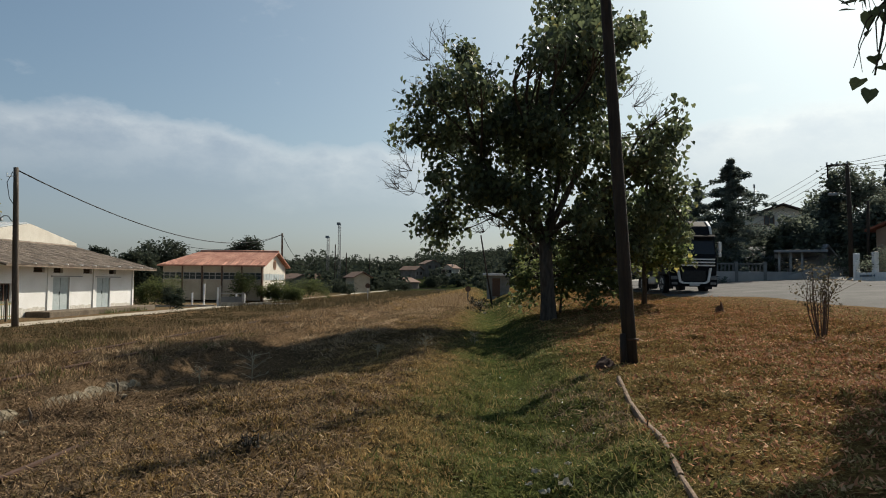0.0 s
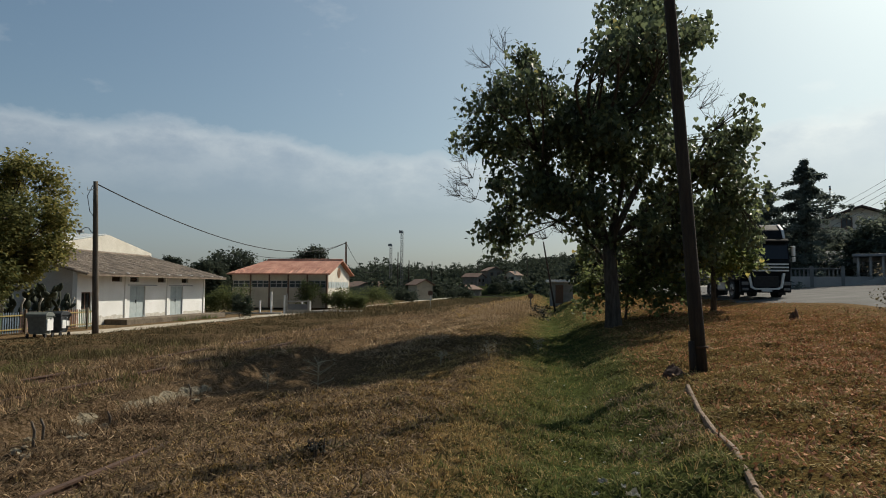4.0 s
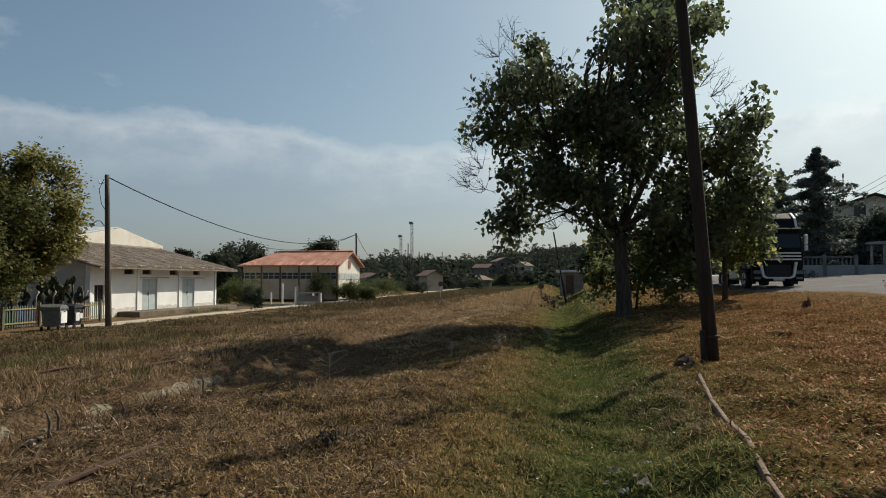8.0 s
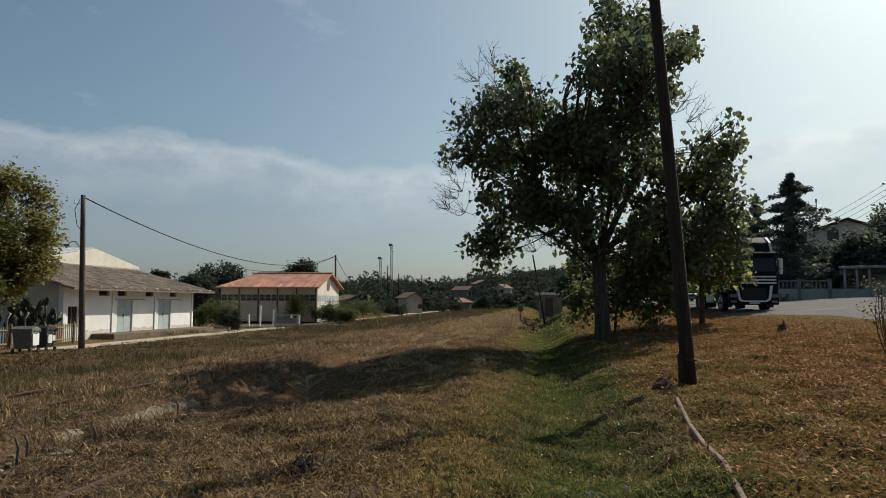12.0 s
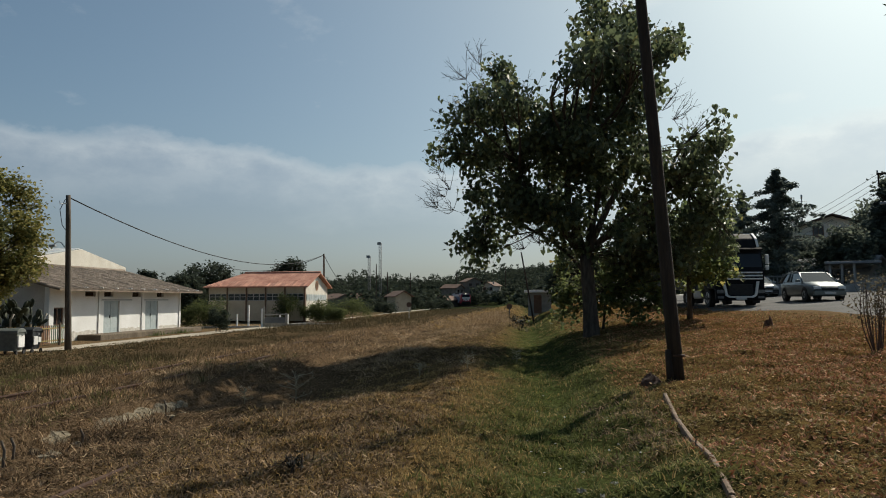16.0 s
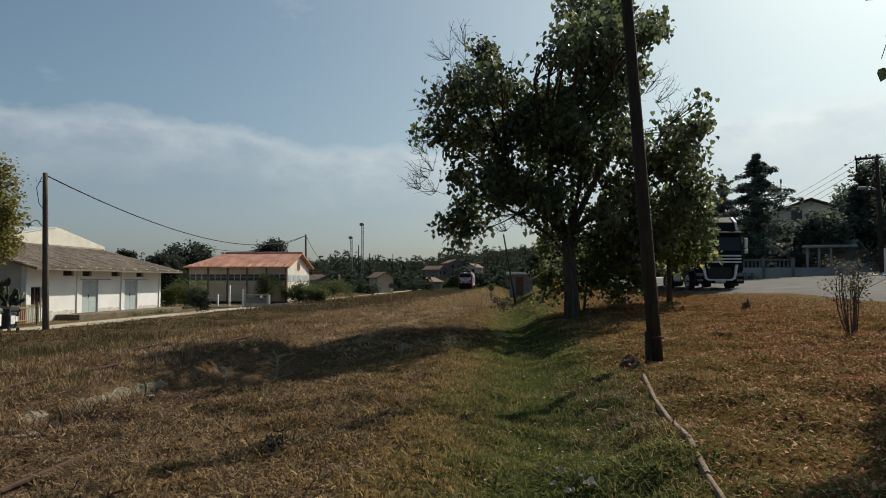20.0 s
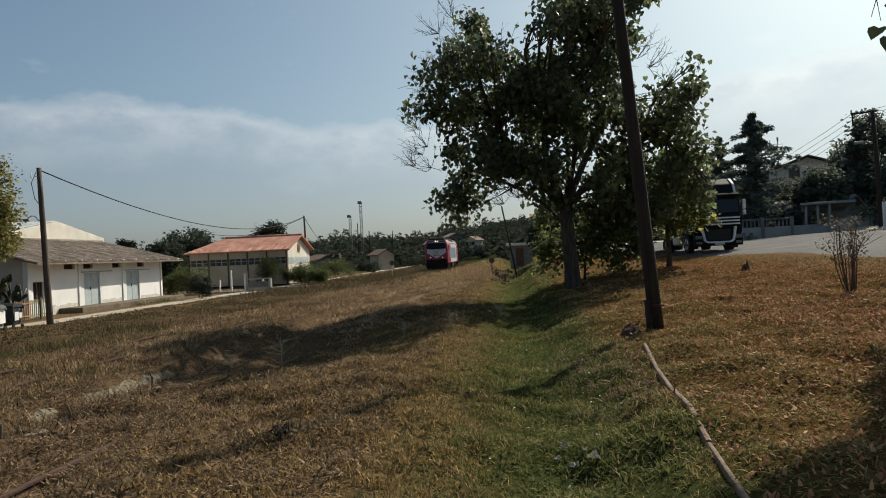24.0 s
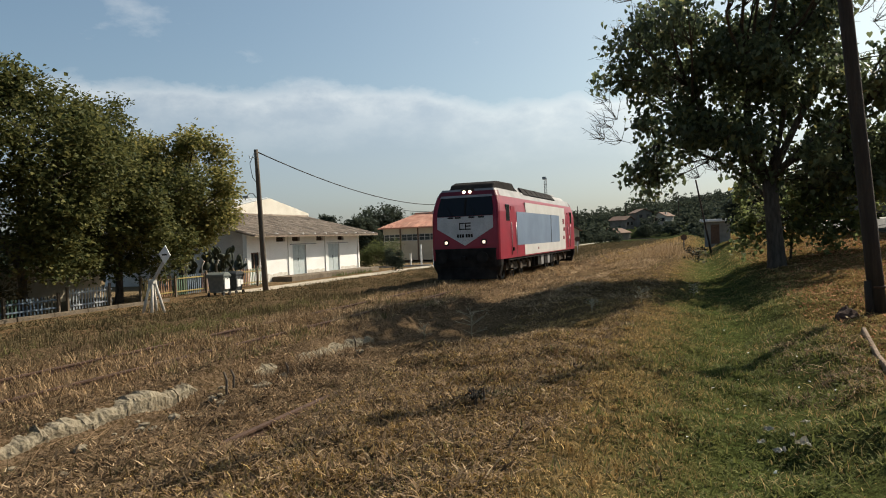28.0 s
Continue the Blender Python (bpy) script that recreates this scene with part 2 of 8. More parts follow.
# ---- materials ----
def surface(name, c1, c2, scale=3.0, rough=0.8, bump=0.3, fine=40.0, metal=0.0, c3=None, island=0.0, stretch=(1, 1, 1), spec=0.3, coat=0.0, dist=0.02):
    m = bpy.data.materials.new(name)
    m.use_nodes = True
    nt = m.node_tree
    b = nt.nodes["Principled BSDF"]
    co = nt.nodes.new("ShaderNodeTexCoord")
    mp = nt.nodes.new("ShaderNodeMapping")
    mp.inputs["Scale"].default_value = stretch
    nt.links.new(co.outputs["Object"], mp.inputs[0])
    n1 = nt.nodes.new("ShaderNodeTexNoise")
    n1.inputs["Scale"].default_value, n1.inputs["Detail"].default_value = scale, 5
    n2 = nt.nodes.new("ShaderNodeTexNoise")
    n2.inputs["Scale"].default_value, n2.inputs["Detail"].default_value = fine, 4
    for n in (n1, n2):
        nt.links.new(mp.outputs[0], n.inputs["Vector"])
    r = nt.nodes.new("ShaderNodeValToRGB")
    r.color_ramp.elements[0].color, r.color_ramp.elements[1].color = (*c1, 1), (*c2, 1)
    r.color_ramp.elements[0].position, r.color_ramp.elements[1].position = 0.35, 0.68
    nt.links.new(n1.outputs["Fac"], r.inputs[0])
    col = r.outputs["Color"]
    if c3:
        r2 = nt.nodes.new("ShaderNodeValToRGB")
        r2.color_ramp.elements[0].position, r2.color_ramp.elements[1].position = 0.52, 0.66
        nt.links.new(n2.outputs["Fac"], r2.inputs[0])
        mx = nt.nodes.new("ShaderNodeMix")
        mx.data_type = "RGBA"
        nt.links.new(r2.outputs["Color"], mx.inputs["Factor"])
        nt.links.new(col, mx.inputs["A"])
        mx.inputs["B"].default_value = (*c3, 1)
        col = mx.outputs["Result"]
    if island:
        g = nt.nodes.new("ShaderNodeNewGeometry")
        hs = nt.nodes.new("ShaderNodeHueSaturation")
        mr = nt.nodes.new("ShaderNodeMapRange")
        mr.inputs["To Min"].default_value, mr.inputs["To Max"].default_value = 1 - island, 1 + island
        nt.links.new(g.outputs["Random Per Island"], mr.inputs["Value"])
        nt.links.new(mr.outputs[0], hs.inputs["Value"])
        nt.links.new(col, hs.inputs["Color"])
        col = hs.outputs["Color"]
    nt.links.new(col, b.inputs["Base Color"])
    b.inputs["Roughness"].default_value = rough
    b.inputs["Metallic"].default_value = metal
    b.inputs["Specular IOR Level"].default_value = spec
    b.inputs["Coat Weight"].default_value = coat
    if bump:
        bp = nt.nodes.new("ShaderNodeBump")
        bp.inputs["Strength"].default_value, bp.inputs["Distance"].default_value = bump, dist
        nt.links.new(n2.outputs["Fac"], bp.inputs["Height"])
        nt.links.new(bp.outputs[0], b.inputs["Normal"])
    return m


def leafy(name, c1, c2, through_light=0.35, rough=0.5, back=None, spec=0.3):
    """Leaves and blades: colour varies from piece to piece, some light comes through."""
    m = bpy.data.materials.new(name)
    m.use_nodes = True
    nt = m.node_tree
    b = nt.nodes["Principled BSDF"]
    out = nt.nodes["Material Output"]
    g = nt.nodes.new("ShaderNodeNewGeometry")
    r = nt.nodes.new("ShaderNodeValToRGB")
    r.color_ramp.elements[0].color, r.color_ramp.elements[1].color = (*c1, 1), (*c2, 1)
    if back:
        k = r.color_ramp.elements.new(0.93)
        k.color = (*c2, 1)
        r.color_ramp.elements[2].color = (*back, 1)
    nt.links.new(g.outputs["Random Per Island"], r.inputs[0])
    nt.links.new(r.outputs["Color"], b.inputs["Base Color"])
    b.inputs["Roughness"].default_value = rough
    b.inputs["Specular IOR Level"].default_value = spec
    tr = nt.nodes.new("ShaderNodeBsdfTranslucent")
    hs = nt.nodes.new("ShaderNodeHueSaturation")
    hs.inputs["Saturation"].default_value, hs.inputs["Value"].default_value = 0.95, 1.6
    nt.links.new(r.outputs["Color"], hs.inputs["Color"])
    nt.links.new(hs.outputs["Color"], tr.inputs["Color"])
    mx = nt.nodes.new("ShaderNodeMixShader")
    mx.inputs[0].default_value = through_light
    nt.links.new(b.outputs[0], mx.inputs[1])
    nt.links.new(tr.outputs[0], mx.inputs[2])
    nt.links.new(mx.outputs[0], out.inputs["Surface"])
    return m


def glowing(name, colour, strength):
    m = bpy.data.materials.new(name)
    m.use_nodes = True
    b = m.node_tree.nodes["Principled BSDF"]
    b.inputs["Base Color"].default_value = (*colour, 1)
    b.inputs["Emission Color"].default_value = (*colour, 1)
    b.inputs["Emission Strength"].default_value = strength
    return m


def glassy(name, colour, rough=0.05, gloss=0.6):
    m = bpy.data.materials.new(name)
    m.use_nodes = True
    b = m.node_tree.nodes["Principled BSDF"]
    b.inputs["Base Color"].default_value = (*colour, 1)
    b.inputs["Roughness"].default_value = rough
    b.inputs["Specular IOR Level"].default_value = gloss
    b.inputs["Coat Weight"].default_value = gloss * 0.6
    return m


def ground_material():
    m = bpy.data.materials.new("dry_ground")
    m.use_nodes = True
    nt = m.node_tree
    b = nt.nodes["Principled BSDF"]
    co = nt.nodes.new("ShaderNodeTexCoord")
    mp = nt.nodes.new("ShaderNodeMapping")
    mp.inputs["Rotation"].default_value = (0, 0, radians(-TURN))
    nt.links.new(co.outputs["Object"], mp.inputs[0])
    sep = nt.nodes.new("ShaderNodeSeparateXYZ")
    nt.links.new(mp.outputs[0], sep.inputs[0])

    def noise_node(scale, detail=5, rough=0.6):
        n = nt.nodes.new("ShaderNodeTexNoise")
        n.inputs["Scale"].default_value, n.inputs["Detail"].default_value, n.inputs["Roughness"].default_value = scale, detail, rough
        nt.links.new(mp.outputs[0], n.inputs["Vector"])
        return n

    n_big, n_mid, n_fine = noise_node(0.35), noise_node(2.2), noise_node(17, 6, 0.7)
    # the lateral place, stirred by noise, picks the kind of ground
    wob = nt.nodes.new("ShaderNodeMath")
    wob.operation = "MULTIPLY_ADD"
    wob.inputs[1].default_value, wob.inputs[2].default_value = 1.8, -1.5 + Q0
    nt.links.new(n_big.outputs["Fac"], wob.inputs[0])
    wob2 = nt.nodes.new("ShaderNodeMath")
    wob2.operation = "MULTIPLY_ADD"
    wob2.inputs[1].default_value = 1.2
    nt.links.new(n_mid.outputs["Fac"], wob2.inputs[0])
    nt.links.new(wob.outputs[0], wob2.inputs[2])
    qq = nt.nodes.new("ShaderNodeMath")
    qq.operation = "ADD"
    nt.links.new(sep.outputs["X"], qq.inputs[0])
    nt.links.new(wob2.outputs[0], qq.inputs[1])
    mr = nt.nodes.new("ShaderNodeMapRange")
    mr.inputs["From Min"].default_value, mr.inputs["From Max"].default_value = -25, 25
    nt.links.new(qq.outputs[0], mr.inputs["Value"])

    def ramp(rows):
        r = nt.nodes.new("ShaderNodeValToRGB")
        e = r.color_ramp.elements
        e[0].position, e[0].color = (rows[0][0] + 25) / 50, (*rows[0][1], 1)
        e[1].position, e[1].color = (rows[-1][0] + 25) / 50, (*rows[-1][1], 1)
        for q, c in rows[1:-1]:
            k = e.new((q + 25) / 50)
            k.color = (*c, 1)
        nt.links.new(mr.outputs[0], r.inputs[0])
        return r

    lit = ramp([(-20, (0.22, 0.165, 0.10)), (-9.5, (0.21, 0.128, 0.07)), (-7, (0.17, 0.11, 0.062)), (-5, (0.14, 0.096, 0.058)), (-1, (0.12, 0.083, 0.052)), (2.5, (0.17, 0.118, 0.076)), (8.2, (0.18, 0.12, 0.056)), (9.5, (0.08, 0.10, 0.032)), (10.6, (0.075, 0.085, 0.03)), (11.6, (0.15, 0.108, 0.040)), (17.5, (0.20, 0.115, 0.038)), (22, (0.25, 0.18, 0.11))])
    dark = ramp([(-20, (0.09, 0.065, 0.035)), (-5, (0.045, 0.033, 0.016)), (2.5, (0.06, 0.04, 0.02)), (7.5, (0.05, 0.036, 0.016)), (9.3, (0.028, 0.034, 0.010)), (10.6, (0.035, 0.036, 0.013)), (11.6, (0.06, 0.034, 0.015)), (17.5, (0.075, 0.038, 0.017)), (22, (0.10, 0.07, 0.04))])
    con = nt.nodes.new("ShaderNodeValToRGB")
    con.color_ramp.elements[0].position, con.color_ramp.elements[1].position = 0.42, 0.60
    nt.links.new(n_fine.outputs["Fac"], con.inputs[0])
    mx = nt.nodes.new("ShaderNodeMix")
    mx.data_type = "RGBA"
    nt.links.new(con.outputs["Color"], mx.inputs["Factor"])
    nt.links.new(dark.outputs["Color"], mx.inputs["A"])
    nt.links.new(lit.outputs["Color"], mx.inputs["B"])
    ln = nt.nodes.new("ShaderNodeVectorMath")
    ln.operation = "LENGTH"
    nt.links.new(co.outputs["Object"], ln.inputs[0])
    far = nt.nodes.new("ShaderNodeMapRange")
    far.inputs["From Min"].default_value, far.inputs["From Max"].default_value = 105, 180
    nt.links.new(ln.outputs["Value"], far.inputs["Value"])
    mf = nt.nodes.new("ShaderNodeMix")
    mf.data_type = "RGBA"
    nt.links.new(far.outputs[0], mf.inputs["Factor"])
    nt.links.new(mx.outputs["Result"], mf.inputs["A"])
    mf.inputs["B"].default_value = (0.035, 0.042, 0.018, 1)
    nt.links.new(mf.outputs["Result"], b.inputs["Base Color"])
    b.inputs["Roughness"].default_value = 0.95
    b.inputs["Specular IOR Level"].default_value = 0.0
    bp = nt.nodes.new("ShaderNodeBump")
    bp.inputs["Strength"].default_value, bp.inputs["Distance"].default_value = 0.9, 0.05
    nt.links.new(n_fine.outputs["Fac"], bp.inputs["Height"])
    nt.links.new(bp.outputs[0], b.inputs["Normal"])
    return m


GROUND = ground_material()
ASPHALT = surface("asphalt", (0.10, 0.097, 0.092), (0.15, 0.144, 0.136), 0.5, 0.9, 0.5, 60, c3=(0.085, 0.082, 0.078), spec=0.1)
DIRT = surface("pale_dirt", (0.36, 0.31, 0.24), (0.46, 0.41, 0.33), 0.8, 0.95, 0.4, 30, c3=(0.30, 0.25, 0.18))
CONCRETE = surface("weathered_concrete", (0.30, 0.28, 0.24), (0.44, 0.42, 0.37), 2.5, 0.9, 0.5, 30, c3=(0.24, 0.22, 0.18))
PLASTER = surface("white_plaster", (0.74, 0.735, 0.71), (0.84, 0.835, 0.82), 0.8, 0.9, 0.15, 25, c3=(0.62, 0.60, 0.56))
CREAM = surface("cream_plaster", (0.62, 0.58, 0.50), (0.74, 0.70, 0.62), 0.9, 0.9, 0.15, 25, c3=(0.52, 0.47, 0.38))
OCHRE = surface("ochre_plaster", (0.40, 0.34, 0.25), (0.50, 0.43, 0.32), 0.9, 0.9, 0.15, 25, c3=(0.36, 0.30, 0.21))
# darker copy of the white plaster: the near gable's shade is in the colour
GABLESHADE = surface("shade_toned_plaster", (0.44, 0.41, 0.36), (0.56, 0.52, 0.46), 1.0, 0.9, 0.25, 22, c3=(0.36, 0.32, 0.27))
GREYWALL = surface("grey_wall", (0.32, 0.31, 0.29), (0.42, 0.40, 0.37), 1.2, 0.9, 0.3, 25)
PLINTH = surface("stained_plinth", (0.11, 0.085, 0.06), (0.20, 0.16, 0.115), 1.5, 0.95, 0.6, 18, c3=(0.07, 0.058, 0.04))
TILE_GREY = surface("old_grey_tile", (0.14, 0.108, 0.08), (0.25, 0.20, 0.155), 2.0, 0.9, 0.5, 14, c3=(0.09, 0.075, 0.06), island=0.35)
TILE_RED = surface("red_tile", (0.36, 0.155, 0.105), (0.55, 0.29, 0.20), 0.9, 0.85, 0.5, 7, c3=(0.30, 0.13, 0.09), island=0.35)
BLUEDOOR = surface("faded_blue_door", (0.36, 0.42, 0.43), (0.46, 0.51, 0.51), 3, 0.6, 0.1, 30, c3=(0.30, 0.33, 0.32))
DARKGLASS = glassy("dark_glass", (0.02, 0.022, 0.025), 0.08, 0.32)
DARKIN = surface("dark_opening", (0.02, 0.018, 0.015), (0.04, 0.035, 0.03), 4, 0.9, 0.1)
WOOD = surface("creosoted_wood", (0.025, 0.018, 0.013), (0.05, 0.036, 0.025), 3, 0.85, 0.6, 20, stretch=(6, 6, 0.6), c3=(0.03, 0.02, 0.015))
WOODMID = surface("weathered_pole_wood", (0.085, 0.068, 0.052), (0.16, 0.13, 0.10), 3, 0.9, 0.6, 20, stretch=(6, 6, 0.6), c3=(0.06, 0.048, 0.036))
BARK = surface("bark", (0.045, 0.037, 0.029), (0.10, 0.082, 0.064), 4, 0.95, 0.9, 14, stretch=(3, 3, 0.7), dist=0.05)
STEEL = surface("galvanised_steel", (0.30, 0.31, 0.31), (0.42, 0.43, 0.43), 6, 0.5, 0.1, 40, metal=0.7)
RUST = surface("rusty_rail", (0.055, 0.03, 0.02), (0.10, 0.055, 0.035), 6, 0.85, 0.5, 40)
BLACKRUBBER = surface("black_rubber", (0.015, 0.015, 0.015), (0.03, 0.03, 0.03), 8, 0.85, 0.2)
BLACKMETAL = surface("black_metal", (0.012, 0.012, 0.013), (0.03, 0.03, 0.03), 4, 0.6, 0.2, 30)
LEAF = leafy("catalpa_leaf", (0.04, 0.055, 0.03), (0.12, 0.145, 0.07), 0.40, 0.5, back=(0.20, 0.18, 0.06), spec=0.3)
LEAF_YOUNG = leafy("young_catalpa_leaf", (0.05, 0.075, 0.028), (0.19, 0.215, 0.075), 0.5, 0.6, back=(0.28, 0.23, 0.06), spec=0.12)
LEAF_YELLOW = leafy("yellowing_leaf", (0.055, 0.075, 0.03), (0.14, 0.16, 0.06), 0.5, 0.65, back=(0.22, 0.16, 0.04), spec=0.12)
LEAF_ROUND = leafy("dense_leaf", (0.065, 0.08, 0.026), (0.24, 0.205, 0.065), 0.42, 0.7, spec=0.1)
LEAF_DENSE = leafy("dark_dense_leaf", (0.04, 0.054, 0.02), (0.135, 0.13, 0.042), 0.28, 0.7, spec=0.1)
LEAF_FAR = leafy("far_leaf", (0.034, 0.043, 0.032), (0.068, 0.082, 0.056), 0.2, 0.9, spec=0.04)
LEAF_GARDEN = leafy("garden_leaf", (0.07, 0.085, 0.068), (0.15, 0.172, 0.125), 0.4, 0.9, spec=0.05)
NEEDLE = leafy("conifer_needle", (0.07, 0.088, 0.078), (0.15, 0.178, 0.15), 0.3, 0.9, spec=0.03)
BUSHLEAF = leafy("bush_leaf", (0.05, 0.066, 0.026), (0.13, 0.145, 0.048), 0.3, 0.7, spec=0.1)
STRAW = leafy("dry_straw", (0.065, 0.042, 0.022), (0.47, 0.32, 0.175), 0.12, 0.85, spec=0.1)
STRAW_GOLD = leafy("golden_straw", (0.13, 0.083, 0.030), (0.58, 0.395, 0.165), 0.14, 0.85, spec=0.1)
DULL_WEED = leafy("dull_weed", (0.06, 0.062, 0.022), (0.17, 0.15, 0.058), 0.2, 0.85, spec=0.1)
STRAW_PALE = leafy("bleached_straw", (0.17, 0.112, 0.058), (0.54, 0.385, 0.225), 0.12, 0.85, spec=0.1)
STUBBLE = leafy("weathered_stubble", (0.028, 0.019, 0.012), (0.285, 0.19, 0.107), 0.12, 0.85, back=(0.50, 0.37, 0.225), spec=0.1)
STRAW_BROWN = leafy("brown_stalk", (0.05, 0.042, 0.02), (0.165, 0.125, 0.062), 0.12, 0.85, spec=0.1)
GRASS = leafy("green_grass", (0.052, 0.066, 0.018), (0.17, 0.175, 0.05), 0.25, 0.75, back=(0.30, 0.22, 0.10), spec=0.1)
LITTER_TAN = leafy("tan_fallen_leaf", (0.28, 0.17, 0.09), (0.58, 0.38, 0.22), 0.1, 0.85, spec=0.1)
LITTER = leafy("fallen_leaf", (0.15, 0.055, 0.026), (0.55, 0.27, 0.14), 0.1, 0.85, spec=0.1)
LAWN = leafy("dry_lawn", (0.075, 0.064, 0.018), (0.40, 0.295, 0.12), 0.12, 0.85, back=(0.13, 0.14, 0.04), spec=0.1)


# ---- ground, roads, rails ----
def graded(lo, hi, fine, a, b, grow=1.12):
    """Coordinates from lo to hi, fine steps between a and b and growing steps outside."""
    mid = list(np.arange(a, b + fine / 2, fine))
    s, x, left = fine, a, []
    while x > lo:
        s *= grow
        x -= s
        left.append(max(x, lo))
    s, x, right = fine, b, []
    while x < hi:
        s *= grow
        x += s
        right.append(min(x, hi))
    return np.array(left[::-1] + mid + right)


def sheet(name, qs, ps, lift, material, label, category):
    qq, pp = np.meshgrid(qs, ps)
    zz = ground_z(qq, pp) + lift
    s = qq - Q0
    verts = np.stack([s * NX + pp * UX, s * NY + pp * UY, zz], -1).reshape(-1, 3)
    n, m = len(qs), len(ps)
    i = np.arange((m - 1) * n).reshape(m - 1, n)[:, :-1].ravel()
    polys = np.stack([i, i + 1, i + n + 1, i + n], 1)
    me = fast_mesh(name, verts, polys, True)
    me.materials.append(material)
    return tagged(new(name, me), label, category, "", "structure")


def strip(name, left, right, ps, lift, material, label, category, n=14):
    """A sheet between two edges that wander, laid on the ground."""
    ps = np.asarray(ps, float)
    a, b = left(ps), right(ps)
    k = np.linspace(0, 1, n)
    qq = a[:, None] * (1 - k) + b[:, None] * k
    pp = np.repeat(ps[:, None], n, 1)
    zz = ground_z(qq, pp) + lift
    zz[:, 0] -= lift + 0.03
    zz[:, -1] -= lift + 0.03
    s = qq - Q0
    verts = np.stack([s * NX + pp * UX, s * NY + pp * UY, zz], -1).reshape(-1, 3)
    i = np.arange((len(ps) - 1) * n).reshape(len(ps) - 1, n)[:, :-1].ravel()
    me = fast_mesh(name, verts, np.stack([i, i + 1, i + n + 1, i + n], 1), True)
    me.materials.append(material)
    return tagged(new(name, me), label, category, "", "structure")


sheet("ground", graded(-3500, 3500, 0.15, -6, 17, 1.05), graded(-3500, 3500, 0.15, 2, 26, 1.04), 0.0, GROUND, "dry grass ground with straw, weeds and a green swale", "ground")


def road_near(p):
    return 20.2 - 1.9 * np.clip((p - 31) / 5, 0, 1) + 0.25 * (vnoise(p / 1.7, p * 0, 7) - 0.5) + 0.3 * (vnoise(p / 6, p * 0, 8) - 0.5)


strip("road", road_near, lambda p: 0 * p + 32.5, graded(-300, 300, 0.5, 5, 60, 1.15), 0.03, ASPHALT, "sun-bleached grey asphalt road with worn edges", "road")
strip("pavement", lambda p: 0 * p + 32.6, lambda p: 0 * p + 35.5, graded(-300, 300, 1.0, 5, 70, 1.2), 0.14, CONCRETE, "pale concrete pavement beyond the road", "pavement", 6)
strip("dirt_road", lambda p: -14.0 + 0.3 * (vnoise(p / 3, p * 0, 9) - 0.5), lambda p: -11.3 + 0.5 * (vnoise(p / 2.5, p * 0, 10) - 0.5) - 0.06 * np.clip(p - 60, 0, 80), graded(29.8, 260, 0.6, 29.8, 75, 1.2), 0.03, DIRT, "pale dusty lane along the station yard", "lane", 8)


def rail(name, q, p0, p1, z, label):
    def fn(bm):
        prof = [(-0.065, -0.13), (0.065, -0.13), (0.065, -0.115), (0.01, -0.10), (0.01, -0.035), (0.035, -0.025), (0.035, 0), (-0.035, 0), (-0.035, -0.025), (-0.01, -0.035), (-0.01, -0.10), (-0.065, -0.115)]
        prism(bm, prof, 1, p0, p1)
    return solid(name, B(fn), RUST, M(q, 0, z), label, "rail", "railway rails", "structure")


rail("rail", -0.755, -40, BEND_P, 0.0, "rusty steel rail half hidden in weeds")
rail("rail", 0.755, -40, BEND_P, 0.0, "rusty steel rail half hidden in weeds")
def bent_rail(off):
    bm = bmesh.new()
    rings = []
    for a in np.linspace(0, 1.35, 40):
        c, s_ = math.cos(a), math.sin(a)
        q, p = off * c - BEND_R * (1 - c), BEND_P + (BEND_R + off) * s_
        rings.append([(q + u * c, p + u * s_, z) for u, z in ((-0.065, -0.13), (0.065, -0.13), (0.035, 0), (-0.035, 0))])
    vs = [[bm.verts.new(x) for x in r] for r in rings]
    for a, b in zip(vs, vs[1:]):
        for i in range(4):
            bm.faces.new((a[i], a[(i + 1) % 4], b[(i + 1) % 4], b[i]))
    return solid("rail", bm, RUST, M(0, 0, 0.0), "rusty steel rail bending away to the left", "rail", "railway rails", "structure")


bent_rail(-0.755)
bent_rail(0.755)
rail("rail", 3.15, -20, 11.8, -0.33, "old rail of a siding sunk in dry grass")
rail("rail", 4.58, -20, 11.8, -0.145, "old rail of a siding sunk in dry grass")


# ---- buildings ----
def tiles_on(parent, x0, x1, y0, y1, zfun, material, step=0.36, across="y"):
    """Rows of roof tiles as low barrels: long ribs down the slope, joined."""
    bm = bmesh.new()
    n = int((y1 - y0) / step)
    xs = np.linspace(x0, x1, 9)
    for k in range(n):
        y = y0 + (k + 0.5) * (y1 - y0) / n
        for a, b in zip(xs, xs[1:]):
            h = random.uniform(-0.012, 0.012)
            p = [(a, zfun(a) + h), (b, zfun(b) + h + 0.015)]
            w = 0.45 * (y1 - y0) / n
            pr = [(-w, 0.0), (-w * 0.5, 0.055), (w * 0.5, 0.055), (w, 0.0)]
            lo = [bm.verts.new((p[0][0], y + u, p[0][1] + v)) for u, v in pr]
            hi = [bm.verts.new((p[1][0], y + u, p[1][1] + v)) for u, v in pr]
            for i in range(3):
                bm.faces.new((lo[i], lo[i + 1], hi[i + 1], hi[i]))
            bm.faces.new(lo)
            bm.faces.new(hi[::-1])
    return part("tiles", bm, material, parent)


STAIN = surface("stained_plaster", (0.50, 0.47, 0.41), (0.70, 0.67, 0.61), 4.0, 0.95, 0.4, 14, c3=(0.38, 0.35, 0.29))


